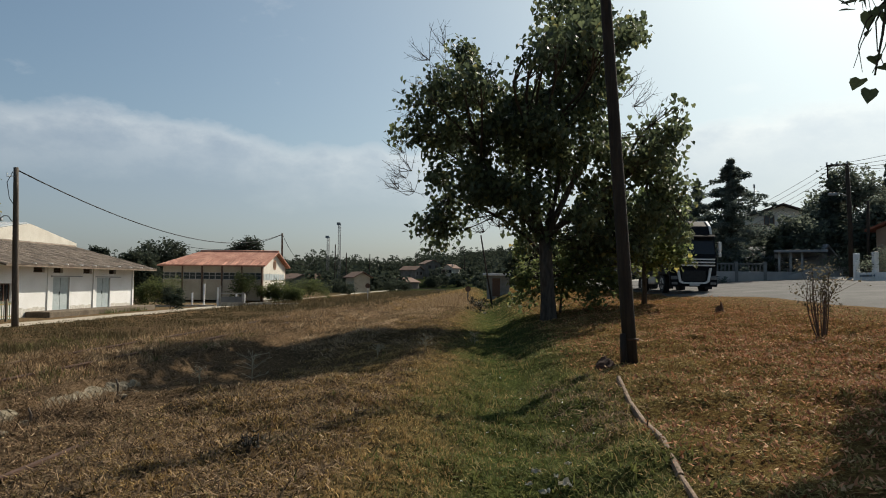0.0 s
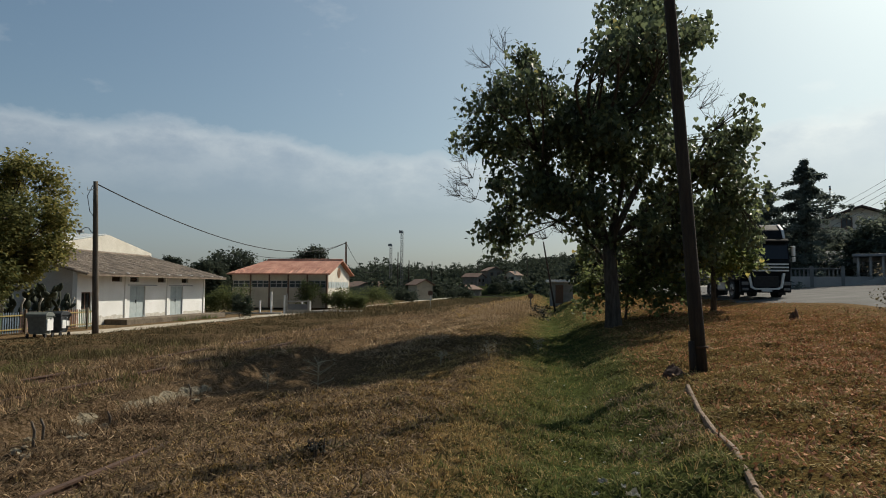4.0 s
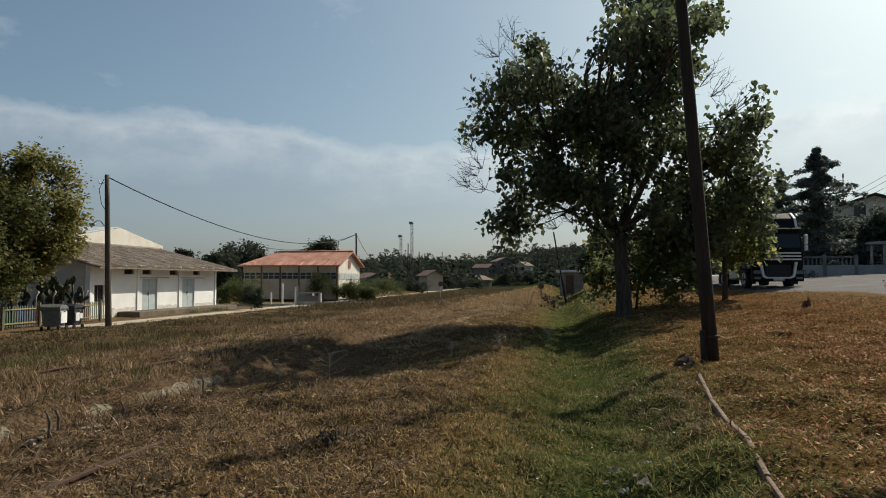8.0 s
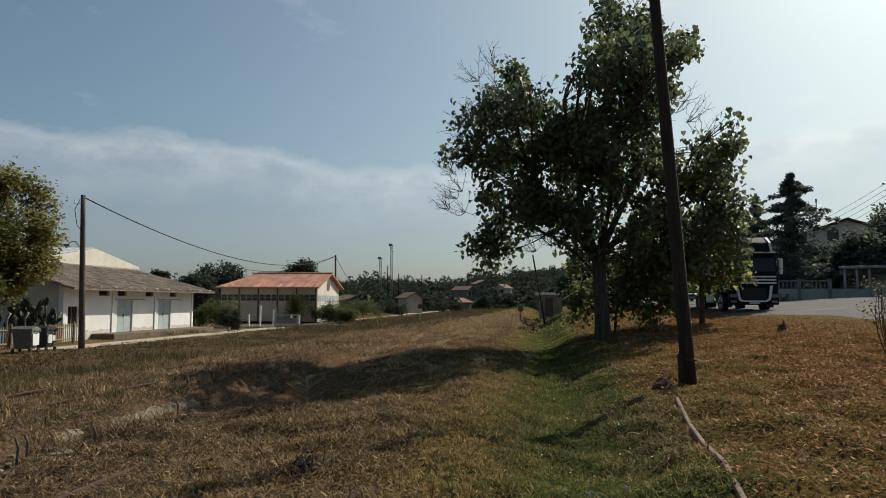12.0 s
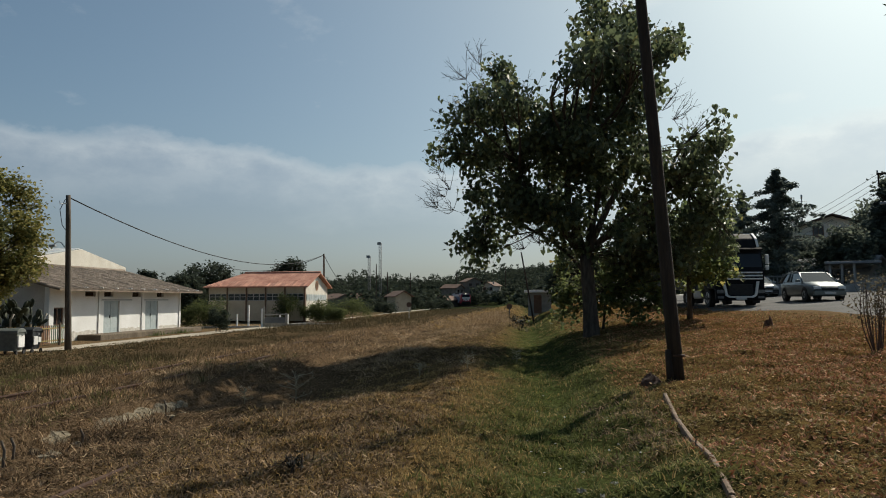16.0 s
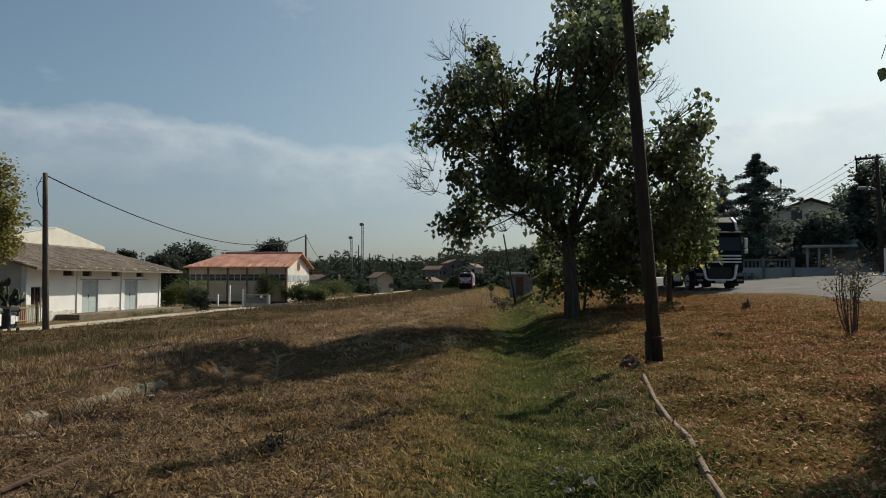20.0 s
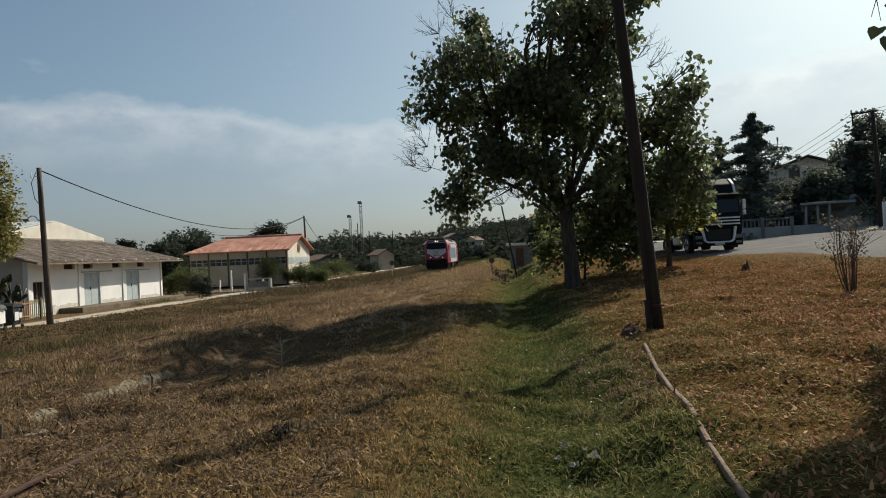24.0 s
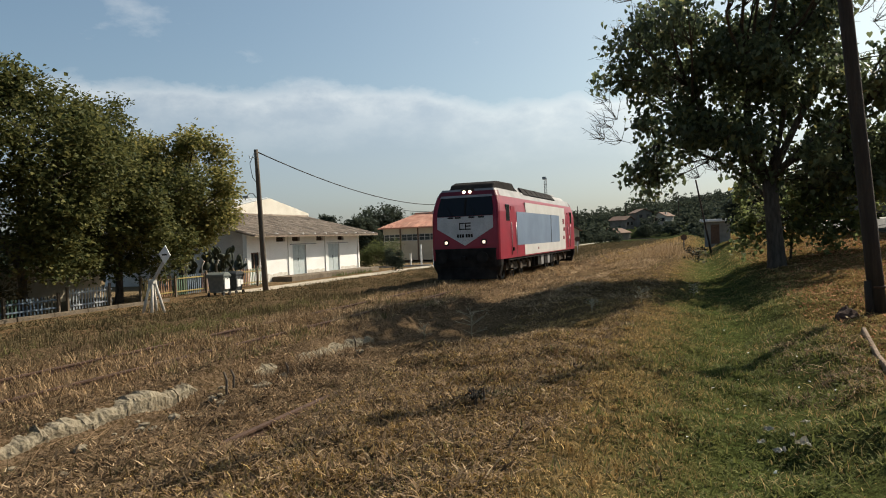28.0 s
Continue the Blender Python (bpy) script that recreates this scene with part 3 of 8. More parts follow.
def white_shed():
    # local x: 0 at the front wall, growing to the track; y along the line from the near corner
    r = thing("goods_shed", M(-16.5, 36.5, 0.0), "low white plastered goods shed with a grey tiled roof", "shed")
    L, D, E = 15.0, 11.0, 2.72
    pk = 4.13

    def wall(bm):
        box(bm, -0.25, 0, 0, L, -0.5, E)
    # front wall in lengths between openings, so that the openings go through
    doors = [(5.17, 6.9, -0.15, 1.87), (10.05, 11.75, -0.15, 1.87)]
    vents = [(3.25, 4.3, 2.13, 2.43), (5.17, 6.15, 2.13, 2.43), (8.38, 9.4, 2.13, 2.43), (11.55, 12.5, 2.13, 2.43)]
    win = (0.45, 1.4, 0.5, 1.5)
    cells = []
    cuts = sorted({0, L, *[v for d in doors + vents + [win] for v in d[:2]]})
    for a, b in zip(cuts, cuts[1:]):
        holes = sorted([d[2:] for d in doors + vents + [win] if d[0] <= a + 1e-6 and d[1] >= b - 1e-6])
        z = -0.5
        for lo, hi in holes:
            cells.append((-0.25, 0, a, b, z, lo))
            z = hi
        cells.append((-0.25, 0, a, b, z, E))
    part("front_wall", boxes(*cells), PLASTER, r)
    part("back_wall", boxes((-D, -D + 0.25, 0, L, -0.5, E)), PLASTER, r)
    gab = [(-D + 0.25, -0.5), (-0.25, -0.5), (-0.25, E), (-D / 2, pk - 0.12), (-D + 0.25, E)]
    # the near gable's grey stands for its shade; the far one stays white
    part("gable_wall", B(lambda bm: prism(bm, [(x, z) for x, z in gab], 1, 0, 0.25)), GABLESHADE, r, "white gable wall with its shade put into a grey tone")
    part("gable_wall", B(lambda bm: prism(bm, [(x, z) for x, z in gab], 1, L - 0.25, L)), PLASTER, r)
    # roof slabs with wide eaves
    ov = 1.0

    def zf(x):
        return E + 0.06 + (pk - E) * (1 - abs(x + D / 2) / (D / 2)) if x <= 0 else E + 0.06 - (pk - E) / (D / 2) * x
    slab = [(-D - 0.6, zf(0) - 0.6 * 0.26), (-D / 2, pk + 0.06), (ov, zf(ov)), (ov, zf(ov) - 0.1), (-D / 2, pk - 0.06), (-D - 0.6, zf(0) - 0.6 * 0.26 - 0.1)]
    roof = part("roof", B(lambda bm: prism(bm, slab, 1, -0.55, L + 1.6)), TILE_GREY, r, "weathered grey tiled roof")
    tiles_on(roof, -D / 2, ov + 0.02, -0.55, L + 1.6, zf, TILE_GREY, 0.30)
    part("ridge_cap", tubes(([(-D / 2, -0.6, pk + 0.09), (-D / 2, L + 1.65, pk + 0.09)], 0.11)), TILE_GREY, roof)
    for y in np.arange(0.4, L + 1.0, 1.55):
        part("rafter_end", boxes((0.0, ov - 0.05, y, y + 0.1, E - 0.2, E - 0.06)), PLASTER, r, "white painted rafter end")
    for y in (0.0, 4.55, 9.5, L - 0.25):
        part("pilaster", boxes((0.003, 0.07, y, y + 0.22, -0.5, E - 0.02), bev=0.01), PLASTER, r)
    for y0, y1, z0, z1 in doors:
        d = part("door", boxes((-0.16, -0.1, y0, y1, z0, z1), (-0.1, -0.085, y0 + 0.03, (y0 + y1) / 2 - 0.02, z0 + 0.05, z1 - 0.05), (-0.1, -0.085, (y0 + y1) / 2 + 0.02, y1 - 0.03, z0 + 0.05, z1 - 0.05)), BLUEDOOR, r, "faded blue-grey sliding door")
        part("door_rail", boxes((0.004, 0.05, y0 - 0.25, y1 + 1.35, z1 + 0.02, z1 + 0.09)), STEEL, d, "steel sliding rail")
        part("handle", boxes((-0.085, -0.05, y0 + 0.75, y0 + 0.8, 0.8, 1.0)), BLACKMETAL, d)
    for y0, y1, z0, z1 in vents:
        v = part("vent", boxes((-0.2, -0.17, y0, y1, z0, z1)), DARKIN, r, "dark ventilation slot")
        for k in range(3):
            part("slat", boxes((-0.17, -0.11, y0, y1, z0 + 0.04 + k * 0.1, z0 + 0.06 + k * 0.1)), surface_cache("brown_paint"), v)
    y0, y1, z0, z1 = win
    w = part("window", boxes((-0.18, -0.12, y0, y0 + 0.06, z0, z1), (-0.18, -0.12, y1 - 0.06, y1, z0, z1), (-0.18, -0.12, y0, y1, z0, z0 + 0.06), (-0.18, -0.12, y0, y1, z1 - 0.06, z1), (-0.18, -0.12, (y0 + y1) / 2 - 0.03, (y0 + y1) / 2 + 0.03, z0, z1)), surface_cache("brown_paint"), r, "brown framed window")
    part("pane", boxes((-0.16, -0.15, y0 + 0.06, y1 - 0.06, z0 + 0.06, z1 - 0.06)), DARKGLASS, w)
    part("sill", boxes((0.0, 0.08, y0 - 0.05, y1 + 0.05, z0 - 0.06, z0), bev=0.008), CONCRETE, w)
    part("gutter_pipe", tubes(([(0.1, -0.12, -0.3), (0.1, -0.12, E - 0.1)], 0.045)), PLASTER, r)
    part("flue_pipe", tubes(([(-2.9, -0.15, 0.3), (-2.9, -0.15, 3.7)], 0.06)), STEEL, r, "grey flue pipe on the gable")
    # loading plinth before the doors
    part("plinth", boxes((0.005, 1.45, 2.6, L + 0.6, -0.55, -0.10), bev=0.05), PLINTH, r, "stained concrete loading edge")
    # damp and dirt have stained the foot of the wall between the doors
    st = random.Random(17)
    for y0, y1 in ((1.6, 4.5), (7.0, 9.45), (11.9, 14.6)):
        n = 22
        hs = [0.0] + [0.02 + 0.2 * st.random() for _ in range(n + 1)] + [0.0]
        top = [(y0 + (y1 - y0) * k / n, sum(hs[k:k + 3]) / 3 - 0.02) for k in range(n + 1)]
        part("damp_stain", B(lambda bm: prism(bm, [(y0, -0.45)] + top + [(y1, -0.45)], 0, 0.002, 0.006)), STAIN, r, "damp brown stain at the wall's foot")
    return r


_cache = {}
_cache["hz"] = glassy("hazy_glass", (0.035, 0.045, 0.045), 0.4, 0.15)


def surface_cache(name):
    table = {"brown_paint": ((0.10, 0.055, 0.035), (0.15, 0.085, 0.05)), "white_paint": ((0.68, 0.68, 0.66), (0.80, 0.80, 0.78)),
             "green_plastic": ((0.02, 0.05, 0.035), (0.035, 0.07, 0.05)), "grey_plastic": ((0.24, 0.26, 0.27), (0.34, 0.36, 0.37)), "bin_steel": ((0.12, 0.135, 0.125), (0.18, 0.195, 0.18)), "dark_plastic": ((0.03, 0.035, 0.04), (0.06, 0.065, 0.07)),
             "blue_plastic": ((0.05, 0.06, 0.08), (0.08, 0.095, 0.12)), "red_paint": ((0.42, 0.02, 0.03), (0.50, 0.03, 0.04)), "faded_slat": ((0.085, 0.085, 0.07), (0.13, 0.13, 0.11)), "yellow_paint": ((0.26, 0.20, 0.07), (0.33, 0.26, 0.10)), "green_paint": ((0.08, 0.13, 0.085), (0.11, 0.17, 0.11)),
             "blue_paint": ((0.10, 0.14, 0.18), (0.14, 0.18, 0.22)), "orange_paint": ((0.26, 0.14, 0.08), (0.31, 0.18, 0.10)), "pink_paint": ((0.24, 0.15, 0.14), (0.28, 0.18, 0.17))}
    if name not in _cache:
        a, b = table[name]
        _cache[name] = surface(name, a, b, 5, 0.55, 0.08, 40)
    return _cache[name]


def hall():
    """The big cream hall behind the goods shed, its gable to the track."""
    r = thing("warehouse_hall", M(-28.0, 50.1, -0.3), "large cream hall with a shallow pale metal roof", "warehouse")
    D, L, E, pk = 17.0, 13.5, 5.4, 6.55
    gab = [(0, 0), (L, 0), (L, E - 0.1), (L * 0.5, pk), (0, E)]
    part("gable_wall", B(lambda bm: prism(bm, gab, 0, -0.3, 0)), CREAM, r, "sunlit cream gable")
    part("gable_wall", B(lambda bm: prism(bm, gab, 0, -D, -D + 0.3)), CREAM, r)
    part("side_wall", boxes((-D + 0.3, -0.3, 0, 0.3, 0, E - 0.05)), CREAM, r)
    part("side_wall", boxes((-D + 0.3, -0.3, L - 0.3, L, 0, E - 0.15)), CREAM, r)
    top = [(-0.25, E - 0.02), (L * 0.5, pk + 0.02), (L + 0.25, E - 0.16), (L + 0.25, E - 0.06), (L * 0.5, pk + 0.12), (-0.25, E + 0.08)]
    rf = part("roof", B(lambda bm: prism(bm, top, 0, -D - 0.1, -0.35)), surface("pale_sheet_roof", (0.42, 0.45, 0.46), (0.55, 0.58, 0.59), 2, 0.5, 0.1, metal=0.2), r, "pale metal sheet roof")
    for x in np.arange(-D + 0.5, -0.6, 0.9):
        part("sheet_rib", B(lambda bm: prism(bm, [(-0.25, E + 0.08), (L * 0.5, pk + 0.12), (L * 0.5, pk + 0.18), (-0.25, E + 0.14)], 0, x, x + 0.06)), STEEL, rf)
    part("vent_box", boxes((-3.2, -2.5, -0.5, -0.05, E - 0.9, E - 0.1)), surface_cache("brown_paint"), r)
    return r


def red_building():
    """Station depot: long side across the line, gable towards the track."""
    Wl, Dp, E, pk = 10.4, 8.6, 3.6, 4.95
    r = thing("depot_building", M(-23.85, 72.4, -0.25), "ochre depot building with red tiled hip roof and window bands", "building")
    # local x 0..Wl across towards the track, y 0..Dp along
    part("wall", boxes((0, Wl, 0, 0.25, 0, 2.1), (0, Wl, 0, 0.25, 2.85, E)), OCHRE, r, "ochre wall facing the yard")
    part("wall", boxes((0, 0.25, 0.25, Dp, 0, E)), OCHRE, r)
    part("wall", boxes((0.25, Wl, Dp - 0.25, Dp, 0, E)), OCHRE, r)
    g = [(0.25, 0), (Dp - 0.25, 0), (Dp - 0.25, E), (Dp / 2, pk), (0.25, E)]
    part("gable_wall", B(lambda bm: prism(bm, g, 0, Wl - 0.25, Wl)), CREAM, r, "sunlit cream gable with a round emblem")
    rm = TILE_RED
    ov = 0.45
    hip = 2.2
    sl = (pk - E) / (Dp / 2)

    def roof(bm):
        e = E - ov * sl
        v = [bm.verts.new(c) for c in ((-ov, -ov, e), (Wl + ov, -ov, e), (Wl + ov, Dp / 2, pk + 0.1), (hip, Dp / 2, pk + 0.1), (-ov, Dp + ov, e), (Wl + ov, Dp + ov, e))]
        u = [bm.verts.new((c.co.x, c.co.y, c.co.z + 0.12)) for c in v]
        for a in (v, u):
            bm.faces.new((a[0], a[1], a[2], a[3]))
            bm.faces.new((a[5], a[4], a[3], a[2]))
            bm.faces.new((a[4], a[0], a[3]))
        for i, j in ((0, 1), (1, 2), (2, 5), (5, 4), (4, 0)):
            bm.faces.new((v[i], v[j], u[j], u[i]))
    ro = part("roof", B(roof), rm, r, "red tiled roof")
    # tile ribs down the front slope
    bm = bmesh.new()
    nx = 40
    for k in range(nx):
        x = -ov + (k + 0.5) * (Wl + 2 * ov) / nx
        top = Dp / 2 - 0.05 if x > hip else -ov + (x + ov) / (hip + ov) * (Dp / 2 + ov)
        if top < 0:
            continue
        n = 6
        for a, b in zip(np.linspace(-ov, top, n), np.linspace(-ov, top, n)[1:]):
            za, zb = E + a * sl + 0.13, E + b * sl + 0.14
            lo = [bm.verts.new((x + u, a, za + w)) for u, w in ((-0.11, 0), (-0.05, 0.03), (0.05, 0.03), (0.11, 0))]
            hi = [bm.verts.new((x + u, b, zb + w)) for u, w in ((-0.11, 0), (-0.05, 0.03), (0.05, 0.03), (0.11, 0))]
            for i in range(3):
                bm.faces.new((lo[i], lo[i + 1], hi[i + 1], hi[i]))
            bm.faces.new(lo)
    part("tiles", bm, rm, ro)
    part("ridge_cap", tubes(([(hip, Dp / 2, pk + 0.24), (Wl + ov, Dp / 2, pk + 0.24)], 0.12)), rm, ro)
    # bands of windows under the eaves on both seen sides
    fr = surface_cache("brown_paint")
    for k in range(5):
        x0, x1 = 0.05 + k * Wl / 5, (k + 1) * Wl / 5 - 0.1
        part("pier", boxes((x1, x1 + 0.15, -0.06, 0.3, 0, E - 0.05)), surface_cache("brown_paint"), r)
        w = part("window", boxes((x0, x1, 0.05, 0.12, 2.1, 2.16), (x0, x1, 0.05, 0.12, 2.79, 2.85), (x0, x1, 0.05, 0.12, 2.5, 2.55), *[(x, x + 0.06, 0.05, 0.12, 2.1, 2.85) for x in np.linspace(x0, x1 - 0.06, 4)]), GREYWALL, r, "steel framed window band")
        for a, b in zip(np.linspace(x0, x1, 4), np.linspace(x0, x1, 4)[1:]):
            for z0, z1 in ((2.16, 2.5), (2.55, 2.79)):
                part("pane", boxes((a + 0.05, b - 0.01, 0.08, 0.09, z0, z1)), _cache["hz"], w)
    part("window_band", boxes((Wl + 0.005, Wl + 0.03, 0.6, Dp - 0.6, 2.1, 2.75)), BLUEDOOR, r, "pale blue panes in the gable")
    for y in np.linspace(0.6, Dp - 0.7, 9):
        part("mullion", boxes((Wl + 0.03, Wl + 0.06, y, y + 0.07, 2.1, 2.75)), surface_cache("white_paint"), r)
    part("porch_roof", boxes((Wl, Wl + 0.8, 3.4, 5.4, 1.25, 1.4)), surface_cache("brown_paint"), r)
    part("door", boxes((Wl + 0.005, Wl + 0.05, 3.8, 5.0, 0, 1.2)), surface_cache("brown_paint"), r)
    em = part("emblem", B(lambda bm: (bmesh.ops.create_cone(bm, segments=24, radius1=0.55, radius2=0.55, depth=0.04, cap_ends=True, matrix=pose(Wl + 0.03, Dp / 2, 3.75, 0, 90, 0)), None)), surface_cache("orange_paint"), r, "round orange emblem")
    for a in (-0.25, 0.1):
        part("emblem_bar", boxes((Wl + 0.055, Wl + 0.07, Dp / 2 + a, Dp / 2 + a + 0.12, 3.45, 4.05)), surface_cache("brown_paint"), em)
    return r



white_shed()
hall()
red_building()


def wood_pole(name, m, h, r0, r1, lean, label, material=WOOD, group="utility poles"):
    """A round pole that leans: lean is the top's shift in x and y."""
    pts = [(lean[0] * k, lean[1] * k, -0.3 + (h + 0.3) * k) for k in np.linspace(0, 1, 7)]
    root = thing(name, m, label, "utility pole", group)
    part("shaft", tubes((pts, list(np.linspace(r0, r1, 7))), n=14), material, root)
    return root


def wire(name, a, b, sag, label, r=0.012):
    pts = []
    for k in np.linspace(0, 1, 25):
        v = Vector(a).lerp(Vector(b), k)
        v.z -= sag * 4 * k * (1 - k)
        pts.append(v)
    bm = tubes((pts, r), n=5)
    return solid(name, bm, BLACKRUBBER, pose(0, 0, 0), label, "cable", "overhead cables")


# the near pole leans to the left; a stub of wood is bolted to its foot
near_m = Matrix.Translation((4.93, 13.2, float(ground_z(12.1, 13.8))))
near = wood_pole("utility_pole", near_m, 9.0, 0.135, 0.095, (-0.62, 0.1), "dark creosoted wooden utility pole, leaning")
part("stub", tubes(([(-0.16, -0.05, -0.2), (-0.19, -0.04, 0.55)], [0.07, 0.06]), n=9), WOOD, near, "short dark wooden stub at the foot")
part("stay_band", tubes(([(-0.02, 0, 0.42), (-0.02, 0, 0.46)], 0.145), n=14), RUST, near)

lp = W(-11.3, 30.6)
lpole = wood_pole("utility_pole", Matrix.Translation((lp.x, lp.y, -0.4)), 7.1, 0.15, 0.10, (-0.22, 0.0), "grey-brown wooden utility pole by the lane", WOODMID)
part("insulator_bracket", tubes(([(-0.22, -0.12, 6.7), (-0.42, -0.35, 6.65), (-0.42, -0.35, 6.8)], 0.02)), STEEL, lpole)
part("lamp_arm", tubes(([(-0.14, -0.05, 4.62), (-0.3, -0.1, 4.74), (-0.42, -0.1, 4.92), (-0.58, -0.1, 4.94), (-0.74, -0.1, 4.84)], 0.022), n=6), STEEL, lpole)
part("lamp_head", boxes((-0.94, -0.66, -0.2, 0.0, 4.70, 4.82), bev=0.04), surface_cache("grey_plastic"), lpole, "small grey street lamp head")
part("cable_loop", tubes(([(-0.3, -0.1, 6.9), (-0.48, -0.2, 6.4), (-0.38, -0.15, 5.7), (-0.2, -0.05, 5.4)], 0.015)), BLACKRUBBER, lpole)
mp_ = Vector((-10.1, 84.6, 0))
mpole = wood_pole("utility_pole", Matrix.Translation((mp_.x, mp_.y, -0.3)), 7.6, 0.14, 0.10, (-0.1, 0.0), "wooden utility pole beside the depot gable", WOODMID)
wire("cable", (lp.x - 0.2, lp.y, 6.6), (mp_.x - 0.1, mp_.y, 7.2), 2.0, "black cable sagging between two wooden poles", 0.03)
fp = Vector((-9.5, 150, 0))
fpole = wood_pole("utility_pole", Matrix.Translation((fp.x + 4.5, fp.y, -0.3)), 8.0, 0.15, 0.1, (0.1, 0.0), "far wooden utility pole")
wire("cable", (mp_.x - 0.1, mp_.y, 7.2), (fp.x - 2.0, fp.y, 6.2), 2.2, "black cable running on to a far pole", 0.03)
wire("cable", (mp_.x - 0.1, mp_.y, 7.15), (-24.0, 96, 6.2), 1.0, "black cable to the trees behind the depot", 0.03)


# ---- plants ----
def leaf_cloud(name, centres, radii, per, size, rng, squash=0.85, droop=0.35, cluster=0.28, kind="rhomb"):
    """Leaves in small bunches inside round clumps: one mesh, every leaf folded along its rib."""
    cs = []
    for (c, r, n) in zip(centres, radii, per):
        k = max(1, n // 9)
        d = rng.normal(size=(k, 3))
        d /= np.linalg.norm(d, axis=1)[:, None] + 1e-9
        rad = r * rng.random(k) ** 0.45
        hub = np.asarray(c) + d * rad[:, None] * np.array([1, 1, squash])
        pts = np.repeat(hub, 9, 0) + np.clip(rng.normal(size=(k * 9, 3)), -1.5, 1.5) * cluster
        cs.append(pts)
    p = np.concatenate(cs)
    n = len(p)
    s = size * rng.uniform(0.6, 1.25, n)
    yaw = rng.uniform(0, 2 * np.pi, n)
    tilt = rng.normal(droop, 0.45, n)
    roll = rng.normal(0, 0.5, n)
    fwd = np.stack([np.cos(yaw) * np.cos(tilt), np.sin(yaw) * np.cos(tilt), -np.sin(tilt)], 1)
    side = np.stack([-np.sin(yaw), np.cos(yaw), np.zeros(n)], 1)
    up = np.cross(side, fwd) * -1
    sd = side * np.cos(roll)[:, None] + up * np.sin(roll)[:, None]
    nr = np.cross(fwd, sd)
    if kind == "heart":
        shape = [(0.0, 0.0, 0.0), (-0.12, 0.30, 0.05), (0.12, 0.50, 0.09), (0.45, 0.42, 0.07), (1.0, 0.0, -0.06), (0.45, -0.42, 0.07), (0.12, -0.50, 0.09), (-0.12, -0.30, 0.05)]
        polys = [(0, 1, 2, 3), (0, 3, 4, 4), (0, 4, 5, 5), (0, 5, 6, 7)]
        tri = [(0, 1, 2), (0, 2, 3), (0, 3, 4), (0, 4, 5), (0, 5, 6), (0, 6, 7)]
    else:
        shape = [(0.0, 0.0, 0.0), (0.38, 0.42, 0.1), (1.0, 0.0, -0.05), (0.38, -0.42, 0.1)]
        tri = [(0, 2, 1), (0, 3, 2)]
    m = len(shape)
    verts = np.stack([p + s[:, None] * (fwd * a + sd * b + nr * c) for a, b, c in shape], 1).reshape(-1, 3)
    base = (np.arange(n) * m)[:, None, None] + np.array(tri)[None]
    return fast_mesh(name, verts, base.reshape(-1, 3))


def limb_path(a, b, rng, bend=0.25, up=0.25, n=6):
    a, b = Vector(a), Vector(b)
    d = (b - a).length
    pts = []
    off = Vector((rng.normal(), rng.normal(), 0)) * bend * d * 0.3
    for k in np.linspace(0, 1, n):
        v = a.lerp(b, k)
        v += off * math.sin(math.pi * k) + Vector((0, 0, up * d * 0.25 * math.sin(math.pi * k)))
        pts.append(v)
    return pts


def twig_fans(bm, spots, rng, count=8, length=1.0, r=0.010, up=0.5):
    """Bare twigs that spring outward, bend up and fork."""
    for c in spots:
        c = Vector(c)
        lean = Vector((0.5 if c.x > 0 else -0.6, 0.0, 0.0))
        for _ in range(count):
            d = (Vector((rng.normal() * 0.8, rng.normal() * 0.8, up + rng.normal() * 0.5)) + lean).normalized()
            l = length * rng.uniform(0.5, 1.25)
            k1 = c + d * l * 0.4 + Vector((rng.normal(), rng.normal(), rng.normal())) * 0.05
            k2 = k1 + (d + Vector((rng.normal() * 0.4, 0, 0.45))).normalized() * l * 0.35
            e = k2 + (d + Vector((rng.normal() * 0.5, 0, 0.7))).normalized() * l * 0.3
            tube(bm, [c, k1, k2, e], [r, r * 0.85, r * 0.65, r * 0.4], 4, cap=False)
            for f in (k1, k2):
                for _ in range(2):
                    w = (d + Vector((rng.normal() * 0.9, rng.normal() * 0.5, rng.normal() * 0.6 + 0.2))).normalized()
                    tube(bm, [f, f + w * l * rng.uniform(0.15, 0.35)], [r * 0.55, r * 0.35], 3, cap=False)


